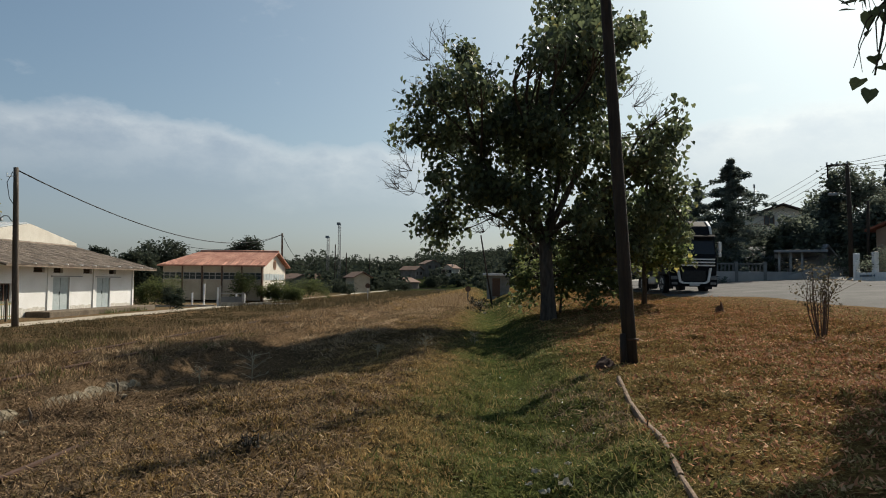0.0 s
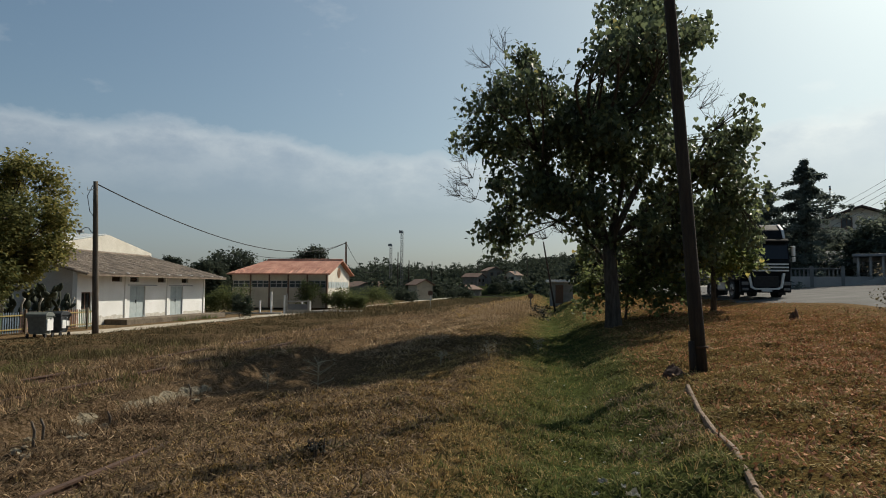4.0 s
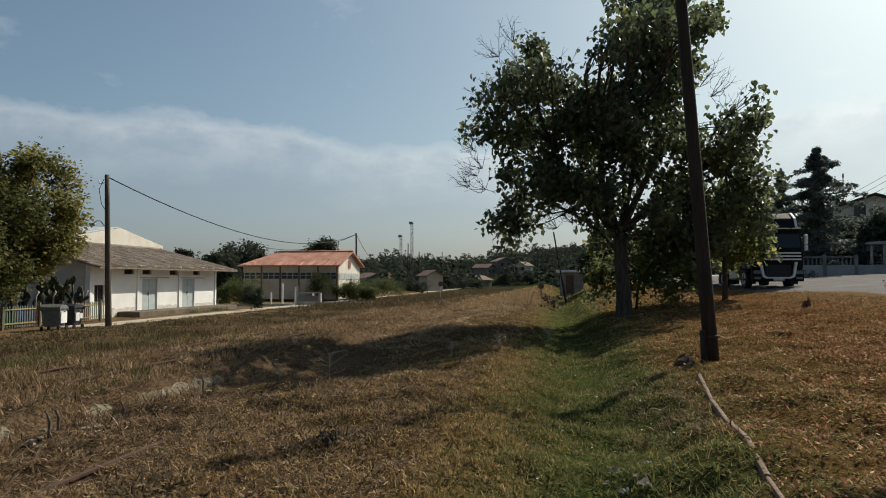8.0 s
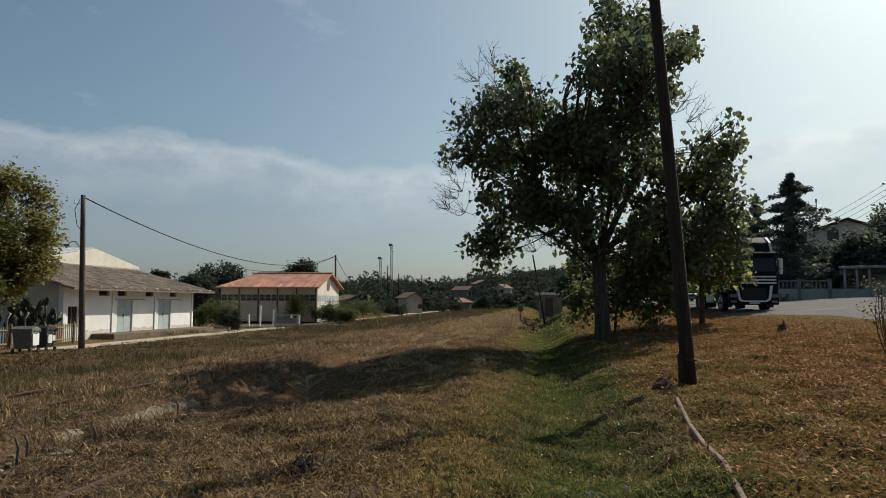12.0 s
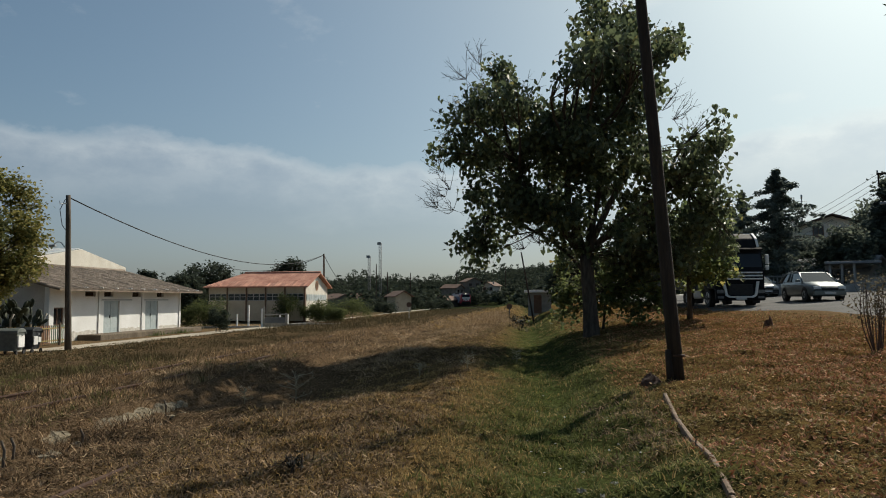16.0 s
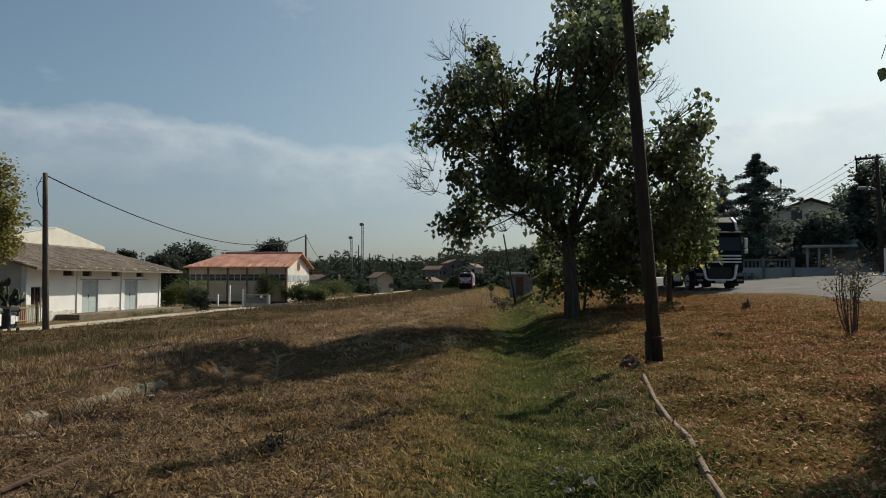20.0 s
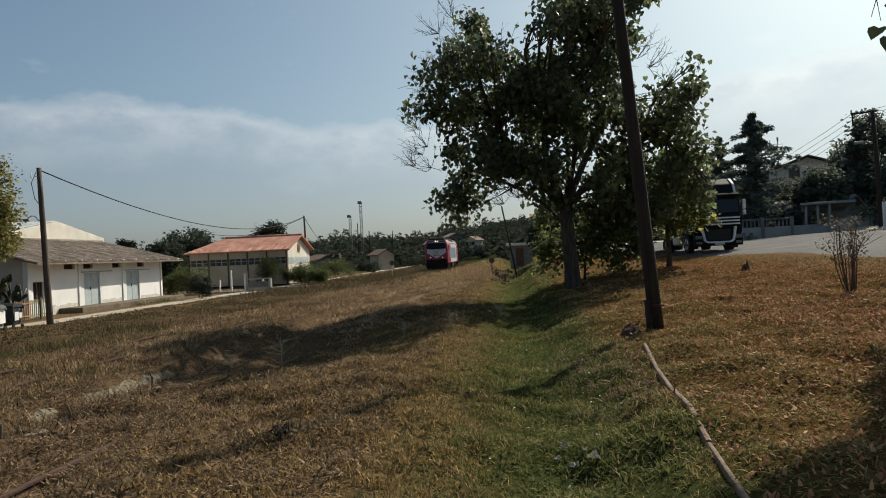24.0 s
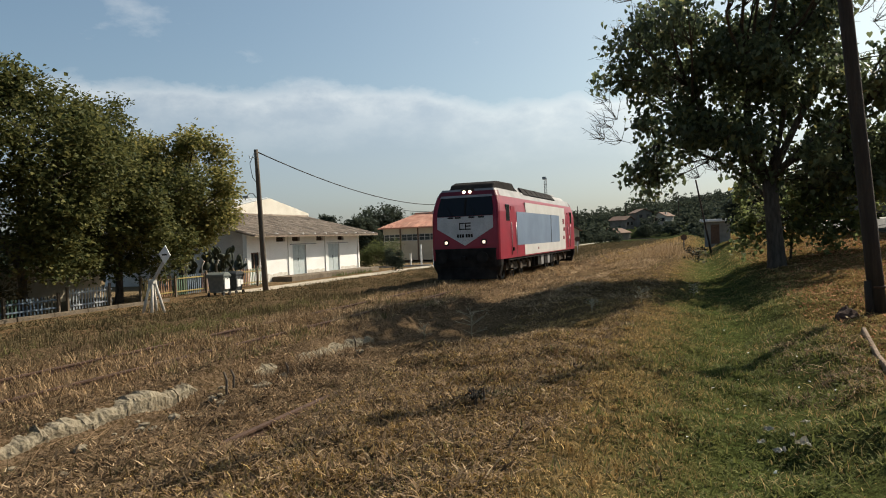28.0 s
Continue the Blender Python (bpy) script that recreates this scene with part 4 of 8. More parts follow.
def tree(name, m, trunk, forks, clumps, leaf, size, material, label, seed, kind="rhomb", cluster=0.28, droop=0.35, twigs=(), bark=BARK, squash=0.85, pods=0, category="tree", group=""):
    """trunk: points and radii; forks: (start index, end, r0); clumps: (x, y, z, r, n), each fed by a limb from the nearest fork end."""
    rng = np.random.default_rng(seed)
    root = thing(name, m, label, category, group)
    bm = bmesh.new()
    tube(bm, [p for p, _ in trunk], [r for _, r in trunk], 14)
    part("trunk", bm, bark, root, "")
    ends = [Vector(trunk[-1][0])]
    for a, b, r in forks:
        pts = limb_path(trunk[a][0], b, rng, 0.2, 0.1, 7)
        part("limb", tubes((pts, list(np.linspace(r, r * 0.55, 7))), n=9), bark, root)
        ends += [Vector(b), pts[4]]
    bm = bmesh.new()
    for x, y, z, r, n in clumps:
        c = Vector((x, y, z))
        e = min(ends, key=lambda v: (v - c).length + 0.6 * max(0, v.z - c.z))
        pts = limb_path(e, c, rng, 0.3, 0.15, 6)
        r0 = 0.015 + 0.009 * (c - e).length
        tube(bm, pts, list(np.linspace(r0, r0 * 0.35, 6)), 6)
        for _ in range(4):
            q = c + Vector((rng.normal(), rng.normal(), rng.normal() * 0.7)) * r * 0.55
            tube(bm, limb_path(pts[3], q, rng, 0.3, 0.1, 4), [r0 * 0.4, r0 * 0.3, r0 * 0.2, 0.005], 4, cap=False)
    if len(twigs):
        twig_fans(bm, twigs, rng, 9, 1.05, 0.011)
    tagged(part("branchwork", bm, bark, root), kind="stuff")
    me = leaf_cloud("crown", [c[:3] for c in clumps], [c[3] for c in clumps], [c[4] for c in clumps], size, rng, squash, droop, cluster, kind)
    tagged(mesh_part("crown", me, material, root, "crown of many leaves"), kind="stuff")
    if pods:
        bm = bmesh.new()
        for _ in range(pods):
            x, y, z, r, n = clumps[rng.integers(len(clumps))]
            a = Vector((x, y, z)) + Vector((rng.normal(), rng.normal() * 0.6, -0.3)) * r * 0.4
            tube(bm, [a, a + Vector((0.02, 0, -0.17)), a + Vector((0.0, 0.02, -0.34))], [0.006, 0.007, 0.004], 4, cap=False)
        tagged(part("pod_fringe", bm, STRAW_BROWN, root, "long hanging seed pods"), kind="stuff")
    return root


# the great catalpa: clumps as (across, depth, up) about the trunk's foot
def catalpa():
    # across and up in metres from the foot
    rows = [(-5.6, 7.3, 1.0), (-4.4, 8.9, 0.85), (-3.9, 10.4, 0.7), (-4.6, 7.0, 1.3), (-2.8, 8.3, 1.0), (-3.4, 9.3, 0.8), (-3.2, 5.8, 1.5), (-5.2, 3.9, 0.85), (-4.2, 4.7, 1.1), (-5.0, 5.8, 0.8),
            (-1.1, 8.8, 1.5), (-0.3, 10.4, 1.5), (0.9, 11.4, 1.5), (0.2, 12.6, 1.1), (2.1, 10.0, 1.0), (3.0, 10.9, 0.8), (1.5, 8.6, 1.5), (-0.7, 6.8, 1.8), (1.0, 6.4, 1.6), (4.3, 7.3, 0.75), (3.4, 7.0, 0.6), (4.5, 6.3, 0.95), (3.5, 5.8, 0.9), (4.8, 5.2, 1.0),
            (4.2, 4.9, 0.9), (2.7, 4.5, 1.2), (0.8, 4.7, 1.3), (-1.7, 5.1, 1.0), (1.8, 3.1, 1.0), (3.0, 3.4, 1.0), (4.9, 3.9, 0.8), (-1.6, 4.1, 0.8), (0.9, 3.7, 0.8), (-2.6, 4.6, 0.8),
            (-3.7, 7.5, 1.1), (-1.9, 7.2, 1.2), (-2.2, 6.0, 1.1), (0.0, 8.0, 1.3), (0.3, 5.6, 1.3), (-0.8, 4.4, 1.0), (1.6, 5.0, 1.1), (0.6, 9.7, 1.1), (-4.7, 3.4, 0.7), (-0.5, 3.5, 0.8), (1.2, 3.3, 1.0), (3.8, 4.0, 0.9), (2.6, 6.0, 0.8)]
    rng = np.random.default_rng(11)
    clumps = []
    for a, u, r in rows:
        for s in range(6):
            w = max(0.4, 3.8 - 0.42 * abs(u - 7) - 0.28 * abs(a))
            clumps.append((a * 0.95 + 0.38 + rng.normal() * 0.42 * r, rng.uniform(-1, 1) * w * 0.8 + (2.0 if a > 1 and u < 5.5 else 1.4 if u < 3.8 and a > -1.5 else 0.0), u + rng.normal() * 0.42 * r, r * 0.48, int(82 * r ** 2)))
    v = Vector((6.84, 27.15, float(ground_z(11.76, 27.9))))
    az = math.degrees(math.atan2(v.x, v.y))
    # the boughs on the near side, whose shade reaches the hollow
    ca, sa = math.cos(math.radians(az)), math.sin(math.radians(az))
    for gx, gy, hs in ((-4.0, 15.0, (8.6,)), (-3.0, 13.6, (9.0, 9.7, 10.4)), (-2.2, 12.9, (9.0, 9.9, 10.6)), (-1.3, 12.8, (9.4, 10.3)), (-0.6, 13.9, (9.2, 10.2, 11.0)), (-4.7, 16.5, (8.8, 9.3)), (-4.8, 17.4, (8.9, 9.4)), (-5.3, 17.6, (8.6, 9.1)), (-1.6, 14.4, (9.6, 10.4)), (-4.4, 18.4, (9.0,)), (-5.4, 18.9, (8.4, 8.9))):
        for h in hs:
            dx, dy = gx + 0.842 * h - v.x + rng.normal() * 0.25, gy + 0.903 * h - v.y + rng.normal() * 0.25
            clumps.append((dx * ca - dy * sa, dx * sa + dy * ca, h - v.z + rng.normal() * 0.15, 0.55, 74))
    trunk = [((0, 0, -0.3), 0.40), ((0, 0, 0.15), 0.32), ((-0.03, 0, 1.0), 0.27), ((-0.1, 0, 2.2), 0.25), ((-0.15, 0, 3.1), 0.24)]
    forks = [(4, (-3.2, 0.6, 6.0), 0.15), (4, (-0.6, -0.4, 7.0), 0.17), (4, (1.6, 0.3, 6.6), 0.15), (4, (3.0, 0.8, 5.6), 0.11), (4, (-2.6, -0.8, 6.0), 0.11), (4, (0.8, 0.6, 9.5), 0.11), (4, (-3.3, 0.2, 8.4), 0.10), (4, (-1.0, 0.5, 9.0), 0.09), (3, (-3.9, 0.2, 4.9), 0.08), (4, (3.9, 1.6, 5.6), 0.08)]
    tw = [(-4.2, 0.2, 10.9), (-4.7, -0.3, 10.2), (-4.0, 0.0, 10.0), (-3.2, 0.1, 9.9), (-2.3, 0, 9.5), (-5.2, 0.2, 8.7), (-5.4, 0.2, 8.1), (-5.7, 0.3, 5.6), (-5.9, -0.2, 5.1), (-5.5, 0.4, 5.9), (-5.3, 0.0, 5.0), (-1.9, 0.2, 3.6), (-2.5, 0.0, 3.4), (-2.2, 0.3, 3.9), (-5.8, 0, 6.6), (2.8, 0.1, 8.6), (3.2, 0, 8.2), (2.5, 0.2, 9.2), (0.4, 0, 13.1), (1.3, 0.1, 12.8), (3.8, 0, 7.6), (-4.4, 0.1, 9.3)]
    return tree("catalpa_tree", pose(v.x, v.y, v.z, 0, 0, -az), trunk, forks, clumps, None, 0.185, LEAF, "large spreading catalpa tree with drooping leaves and bare twigs", 21, "heart", 0.22, 0.85, tw, pods=420)


catalpa()


def small_catalpa():
    rng = np.random.default_rng(5)
    rows = [(0.2, 1.9, 0.8), (-0.9, 2.3, 0.9), (1.0, 2.1, 0.8), (1.4, 3.0, 0.7), (0.4, 3.2, 1.1), (-0.8, 3.6, 1.0), (0.4, 4.6, 1.0), (1.1, 4.0, 0.8), (1.7, 2.1, 0.45), (-1.6, 2.9, 0.8)]
    clumps = [(a, rng.uniform(-0.9, 0.9), u, r, int(600 * r * r)) for a, u, r in rows]
    trunk = [((0, 0, -0.2), 0.14), ((0.02, 0, 0.6), 0.11), ((0, 0, 1.5), 0.10), ((0.05, 0, 2.4), 0.08)]
    v = Vector((12.25, 31.25, 0))
    q = v.x * NX + v.y * NY + Q0
    p = v.x * UX + v.y * UY
    return tree("young_catalpa_tree", pose(v.x, v.y, float(ground_z(q, p)), 0, 0, -23), trunk, [(3, (0.6, 0.2, 3.6), 0.06)], clumps, None, 0.18, LEAF_YOUNG, "young catalpa with sunlit leaves beside the road", 22, "heart", 0.22, 0.5)


small_catalpa()


def understory():
    """Yellow-green suckers round the big trunk."""
    rng = np.random.default_rng(8)
    clumps = [(rng.uniform(0.2, 3.4), rng.uniform(1.4, 4.4), rng.uniform(0.5, 3.4), 0.7, 95) for _ in range(12)]
    clumps += [(rng.uniform(0.6, 3.4), rng.uniform(0.2, 1.4), rng.uniform(1.4, 3.4), 0.5, 50) for _ in range(4)]
    clumps += [(rng.uniform(-1.5, -0.5), rng.uniform(1.0, 3.0), rng.uniform(0.5, 2.2), 0.45, 60) for _ in range(4)]
    clumps += [(a + rng.normal() * 0.3, rng.uniform(0.9, 2.4), u + rng.normal() * 0.3, 0.5, 75) for a, u in ((-0.9, 2.6), (-1.1, 1.5), (-0.6, 0.9), (0.9, 2.4), (0.8, 1.4), (1.6, 1.4), (2.5, 1.6), (2.8, 2.5), (1.7, 2.5), (-0.5, 2.0)) for _ in range(3)]
    trunk = [((0.5, 2.2, -0.4), 0.06), ((0.6, 2.3, 0.8), 0.05), ((0.7, 2.3, 1.6), 0.04)]
    v = Vector((6.9, 27.6, float(ground_z(11.76, 28.5))))
    return tree("sucker_thicket", pose(v.x, v.y, v.z, 0, 0, -14), trunk, [], clumps, None, 0.16, LEAF_YELLOW, "thicket of yellow-green suckers behind the catalpa trunk", 23, "heart", 0.22, 0.5, category="bush")


understory()


NEAR_TREE = (14.2, 12.6)


def near_branch_tree():
    """The tree whose boughs hang into the picture from the right and whose shade lies on the verge."""
    rng = np.random.default_rng(31)
    clumps = []
    for _ in range(36):
        a = rng.uniform(0, 2 * math.pi)
        rr = rng.uniform(0.3, 2.4)
        clumps.append((0.8 + rr * math.cos(a), rr * math.sin(a), rng.uniform(6.0, 11.0), rng.uniform(0.7, 1.1), 120))
    # a low bough hanging out over the verge
    for x, y, z, r, n in ((-8.01, -4.24, 4.35, 0.27, 25), (-7.74, -4.17, 4.28, 0.27, 25), (-7.91, -4.24, 3.29, 0.18, 11), (-7.95, -4.17, 4.75, 0.31, 27)):
        clumps.append((x, y, z, r, n))
    # the high boughs that shade the grass
    for _ in range(100):
        u, v, z = rng.uniform(0, 1), rng.uniform(0.35, 4.8), rng.uniform(8.9, 10.4)
        sx, sy = np.interp(u, [0, 0.15, 0.3, 0.55, 0.8, 1], [1.2, 2.0, 2.5, 3.5, 5.3, 6.9]), np.interp(u, [0, 0.15, 0.3, 0.55, 0.8, 1], [3.5, 3.95, 4.6, 6.0, 7.35, 8.2])
        drop = z + 0.9
        clumps.append((sx + 0.8 * v + 0.842 * drop - NEAR_TREE[0], sy - 0.6 * v + 0.903 * drop - NEAR_TREE[1], z, 0.62, 250))
    trunk = [((0, 0, -0.3), 0.32), ((0.02, 0, 0.8), 0.25), ((0.05, 0.05, 2.6), 0.22), ((0.0, 0, 4.8), 0.19)]
    x, y = NEAR_TREE
    q, p = x * NX + y * NY + Q0, x * UX + y * UY
    return tree("verge_catalpa_tree", pose(x, y, float(ground_z(q, p))), trunk, [(3, (1.4, 0.4, 8.0), 0.12), (3, (-1.2, 1.6, 8.8), 0.12), (3, (-2.6, 0.4, 8.8), 0.1), (3, (0.4, 1.6, 8.4), 0.1), (3, (-7.5, -3.9, 5.7), 0.09)], clumps, None, 0.22, LEAF, "catalpa on the verge with big dark heart-shaped leaves", 32, "heart", 0.2, 0.55)


near_branch_tree()


def round_tree(q, p, r, h, seed, label, n=2600, material=LEAF_ROUND, size=0.18, cluster=0.15, mid=0.565, tall=0.405):
    rng = np.random.default_rng(seed)
    clumps = []
    for _ in range(64):
        d = rng.normal(size=3)
        d /= np.linalg.norm(d)
        k = rng.random() ** 0.2
        clumps.append((d[0] * r * k * 0.85, d[1] * r * k * 0.85, h * mid + d[2] * h * tall * k, r * rng.uniform(0.22, 0.34), n // 45 * 10))
    trunk = [((0, 0, -0.3), 0.20), ((0.03, 0.02, 0.7), 0.16), ((0.06, 0.0, 1.6), 0.15), ((0.0, 0.05, 2.8), 0.12)]
    forks = [(2, (r * 0.35, 0.2, h * 0.5), 0.09), (2, (-r * 0.35, -0.2, h * 0.52), 0.09), (3, (0.1, 0.3, h * 0.65), 0.08)]
    return tree("shade_tree", M(q, p), trunk, forks, clumps, None, size, material, label, seed, "rhomb", cluster, 0.3, group="trees along the station fence")


round_tree(-15.6, 29.6, 3.15, 8.5, 41, "dense rounded shade tree with yellow-green leaves", mid=0.61, tall=0.365)
round_tree(-15.2, 25.0, 3.9, 8.9, 42, "dense rounded shade tree with dark green leaves", material=LEAF_DENSE, mid=0.55, tall=0.43)
round_tree(-15.0, 20.0, 4.2, 9.6, 43, "tall dark green shade tree behind the fence", material=LEAF_DENSE, mid=0.55, tall=0.43)
round_tree(-15.2, 14.6, 4.2, 9.6, 44, "tall dark green shade tree behind the fence", material=LEAF_DENSE, mid=0.55, tall=0.43)


def bush(name, m, r, h, n, size, material, label, seed, squash=1.0):
    rng = np.random.default_rng(seed)
    root = thing(name, m, label, "bush", "")
    for _ in range(8):
        a = rng.uniform(0, 6.28)
        e = (r * 0.6 * math.cos(a), r * 0.6 * math.sin(a), h * rng.uniform(0.5, 0.95))
        part("stem", tubes((limb_path((0.05 * math.cos(a), 0.05 * math.sin(a), -0.1), e, rng, 0.2, 0.1, 5), [0.018, 0.015, 0.012, 0.009, 0.005]), n=5), BARK, root)
    cs = []
    for _ in range(16):
        a, k = rng.uniform(0, 6.28), rng.random() ** 0.5
        cs.append((r * 0.75 * k * math.cos(a), r * 0.75 * k * math.sin(a), h * rng.uniform(0.25, 0.85)))
    me = leaf_cloud("foliage", cs, [r * 0.38] * 16, [n // 16] * 16, size, rng, 0.9, 0.2, r * 0.12)
    tagged(mesh_part("foliage", me, material, root), kind="stuff")
    return root


bush("lane_bush", Matrix.Translation((-13.75, 52.3, -0.5)), 0.8, 1.85, 4200, 0.12, LEAF_FAR, "round dark green bush on the edge of the lane", 51)
for k, (x, y, r, h) in enumerate([(-17.0, 61.5, 1.7, 2.3), (-19.2, 62, 1.4, 1.9), (-12.5, 74.0, 1.5, 3.2), (-8.6, 74.5, 1.9, 2.1), (-6.0, 77.5, 1.9, 2.4), (-10.2, 74.8, 1.4, 1.9), (-7.6, 71.5, 1.2, 1.5)]):
    bush("yard_bush", Matrix.Translation((x, y, -0.4)), r, h, 3600, 0.14, BUSHLEAF, "yellow-green bush by the depot fence", 60 + k)


def dry_shrub():
    rng = np.random.default_rng(77)
    v = Vector((9.9, 14.95, float(ground_z(16.72, 16.33))))
    root = thing("dry_shrub", Matrix.Translation(v), "bare-stemmed shrub with withered leaves at its tips", "shrub")
    twig = surface("reddish_twig", (0.07, 0.045, 0.034), (0.12, 0.08, 0.06), 8, 0.9, 0.3)
    tips = []
    for _ in range(12):
        bm = bmesh.new()
        a = rng.uniform(0, 6.28)
        s = rng.uniform(0.12, 0.66)
        e = Vector((s * math.cos(a), s * math.sin(a), rng.uniform(1.0, 1.72)))
        pts = limb_path((0.08 * math.cos(a), 0.08 * math.sin(a), -0.1), e, rng, 0.15, 0.0, 6)
        tube(bm, pts, list(np.linspace(0.017, 0.005, 6)), 5, cap=False)
        tips.append(e)
        for _ in range(4):
            k = pts[rng.integers(2, 5)]
            f = k + Vector((rng.normal() * 0.2, rng.normal() * 0.2, rng.uniform(0.15, 0.4)))
            tube(bm, [k, f], [0.006, 0.003], 4, cap=False)
            tips.append(f)
        part("stem", bm, twig, root)
    me = leaf_cloud("withered_leaves", [tuple(t) for t in tips], [0.12] * len(tips), [12 if t.z > 0.9 else 3 for t in tips], 0.07, rng, 1, 0.4, 0.07)
    tagged(mesh_part("withered_leaves", me, leafy("withered_leaf", (0.05, 0.045, 0.028), (0.13, 0.11, 0.07), 0.3, 0.7), root), kind="stuff")
    return root


dry_shrub()


def conifer(m, h, r, seed, label, n=34, tiers=19, droop=0.25):
    rng = np.random.default_rng(seed)
    root = thing("conifer_tree", m, label, "conifer", "conifers by the houses")
    bm = bmesh.new()
    tube(bm, [(0, 0, -0.3), (0, 0, h * 0.5), (0, 0, h)], [0.03 * h, 0.018 * h, 0.02], 8)
    part("trunk", bm, BARK, root)
    bm = bmesh.new()
    pts, rad, cnt = [], [], []
    for t in range(tiers):
        k = t / (tiers - 1)
        for _ in range(max(3, int(7 * (1 - k * 0.55)))):
            z = h * (0.05 + 0.93 * k) + rng.uniform(-0.5, 0.5) * h / tiers
            a = rng.uniform(0, 6.28)
            l = (r * (1 - k) ** 0.85 + 0.1) * rng.uniform(0.55, 1.2)
            e = (l * math.cos(a), l * math.sin(a), z - droop * l + rng.normal() * 0.12)
            tube(bm, [(0, 0, z), (e[0] * 0.5, e[1] * 0.5, z + 0.1), e], [0.03, 0.02, 0.008], 4, cap=False)
            for j in np.linspace(0.1, 1.0, 6):
                pts.append((e[0] * j, e[1] * j, z * (1 - j) + e[2] * j + 0.1 * math.sin(3.1 * j)))
                rad.append(0.10 + 0.16 * l * (1.05 - j))
                cnt.append(45)
    tagged(part("boughwork", bm, BARK, root), kind="stuff")
    me = leaf_cloud("needles", pts, rad, cnt, 0.21, rng, 0.45, 0.2, 0.10)
    tagged(mesh_part("needles", me, NEEDLE, root), kind="stuff")
    return root


def polar(az, d, z=None):
    x, y = d * math.sin(radians(az)), d * math.cos(radians(az))
    q, p = x * NX + y * NY + Q0, x * UX + y * UY
    return Vector((x, y, float(ground_z(q, p)) if z is None else z))


# firs and broad trees across the road
conifer(Matrix.Translation(polar(27.65, 62)), 9.6, 7.0, 71, "tall dark cedar with spreading boughs", tiers=27, droop=0.06)
conifer(Matrix.Translation(polar(25.3, 74)), 9.6, 2.6, 72, "slim dark fir behind the lorry")
conifer(Matrix.Translation(polar(24.6, 78)), 8.8, 2.4, 73, "slim dark fir behind the lorry")
conifer(Matrix.Translation(polar(37.8, 72)), 9.6, 2.0, 74, "dark fir beside the tiled house")
conifer(Matrix.Translation(polar(34.3, 66)), 8.3, 2.8, 75, "feathery grey-green cypress behind the street lamp")


def broad(az, d, r, h, seed, label, material=LEAF_FAR, size=0.3, n=6500):
    m = Matrix.Translation(polar(az, d))
    rng = np.random.default_rng(seed)
    clumps = []
    for _ in range(26):
        dd = rng.normal(size=3)
        dd /= np.linalg.norm(dd)
        k = rng.random() ** 0.4
        clumps.append((dd[0] * r * k * 0.8, dd[1] * r * k * 0.8, h * 0.55 + dd[2] * h * 0.38 * k, r * rng.uniform(0.25, 0.4), n // 26))
    trunk = [((0, 0, -0.5), 0.22), ((0.05, 0, 1.0), 0.18), ((0.1, 0.05, 2.0), 0.15)]
    return tree("broadleaf_tree", m, trunk, [(2, (0.2, 0.2, h * 0.6), 0.1)], clumps, None, size, material, label, seed, "rhomb", 0.3, 0.3, group="background trees")


broad(28.9, 70, 2.4, 4.7, 81, "dark broadleaf tree shading the garden wall", LEAF_GARDEN)
broad(31.9, 62, 2.1, 4.9, 82, "dark round garden tree before the house", LEAF_GARDEN)
broad(29.3, 66, 1.6, 3.6, 83, "dark round garden tree before the house", LEAF_GARDEN)
broad(35.6, 66, 3.2, 9.2, 84, "tall grey-green tree behind the street pole", LEAF_GARDEN)
broad(33.9, 70, 2.6, 7.6, 85, "tall grey-green tree behind the street pole", LEAF_GARDEN)
broad(36.9, 62, 2.2, 5.8, 86, "leafy tree beside the tiled house", LEAF_GARDEN)
broad(26.2, 72, 3.0, 6.2, 87, "dark tree behind the lorry", LEAF_GARDEN)
broad(39.8, 60, 3.0, 7.0, 91, "leafy tree beside the tiled house", LEAF_GARDEN)
# trees behind the station yard
broad(-15.6, 105, 4.6, 7.4, 92, "dark round tree behind the goods shed", size=0.36, n=9500)
broad(-17.4, 100, 3.6, 6.0, 93, "dark round tree behind the goods shed", size=0.36, n=9500)
broad(-9.8, 112, 3.7, 9.3, 94, "dark round tree behind the depot roof", size=0.36, n=9500)
broad(-11.0, 110, 3.0, 6.8, 95, "dark round tree behind the depot roof", size=0.36, n=9500)
broad(-19.8, 120, 1.3, 7.8, 96, "small dark treetop over the shed roof", size=0.36, n=9500)
broad(12.6, 66, 2.6, 4.6, 97, "dark tree beside the far hut")
broad(13.4, 70, 3.2, 5.6, 99, "dark tree beside the far hut")


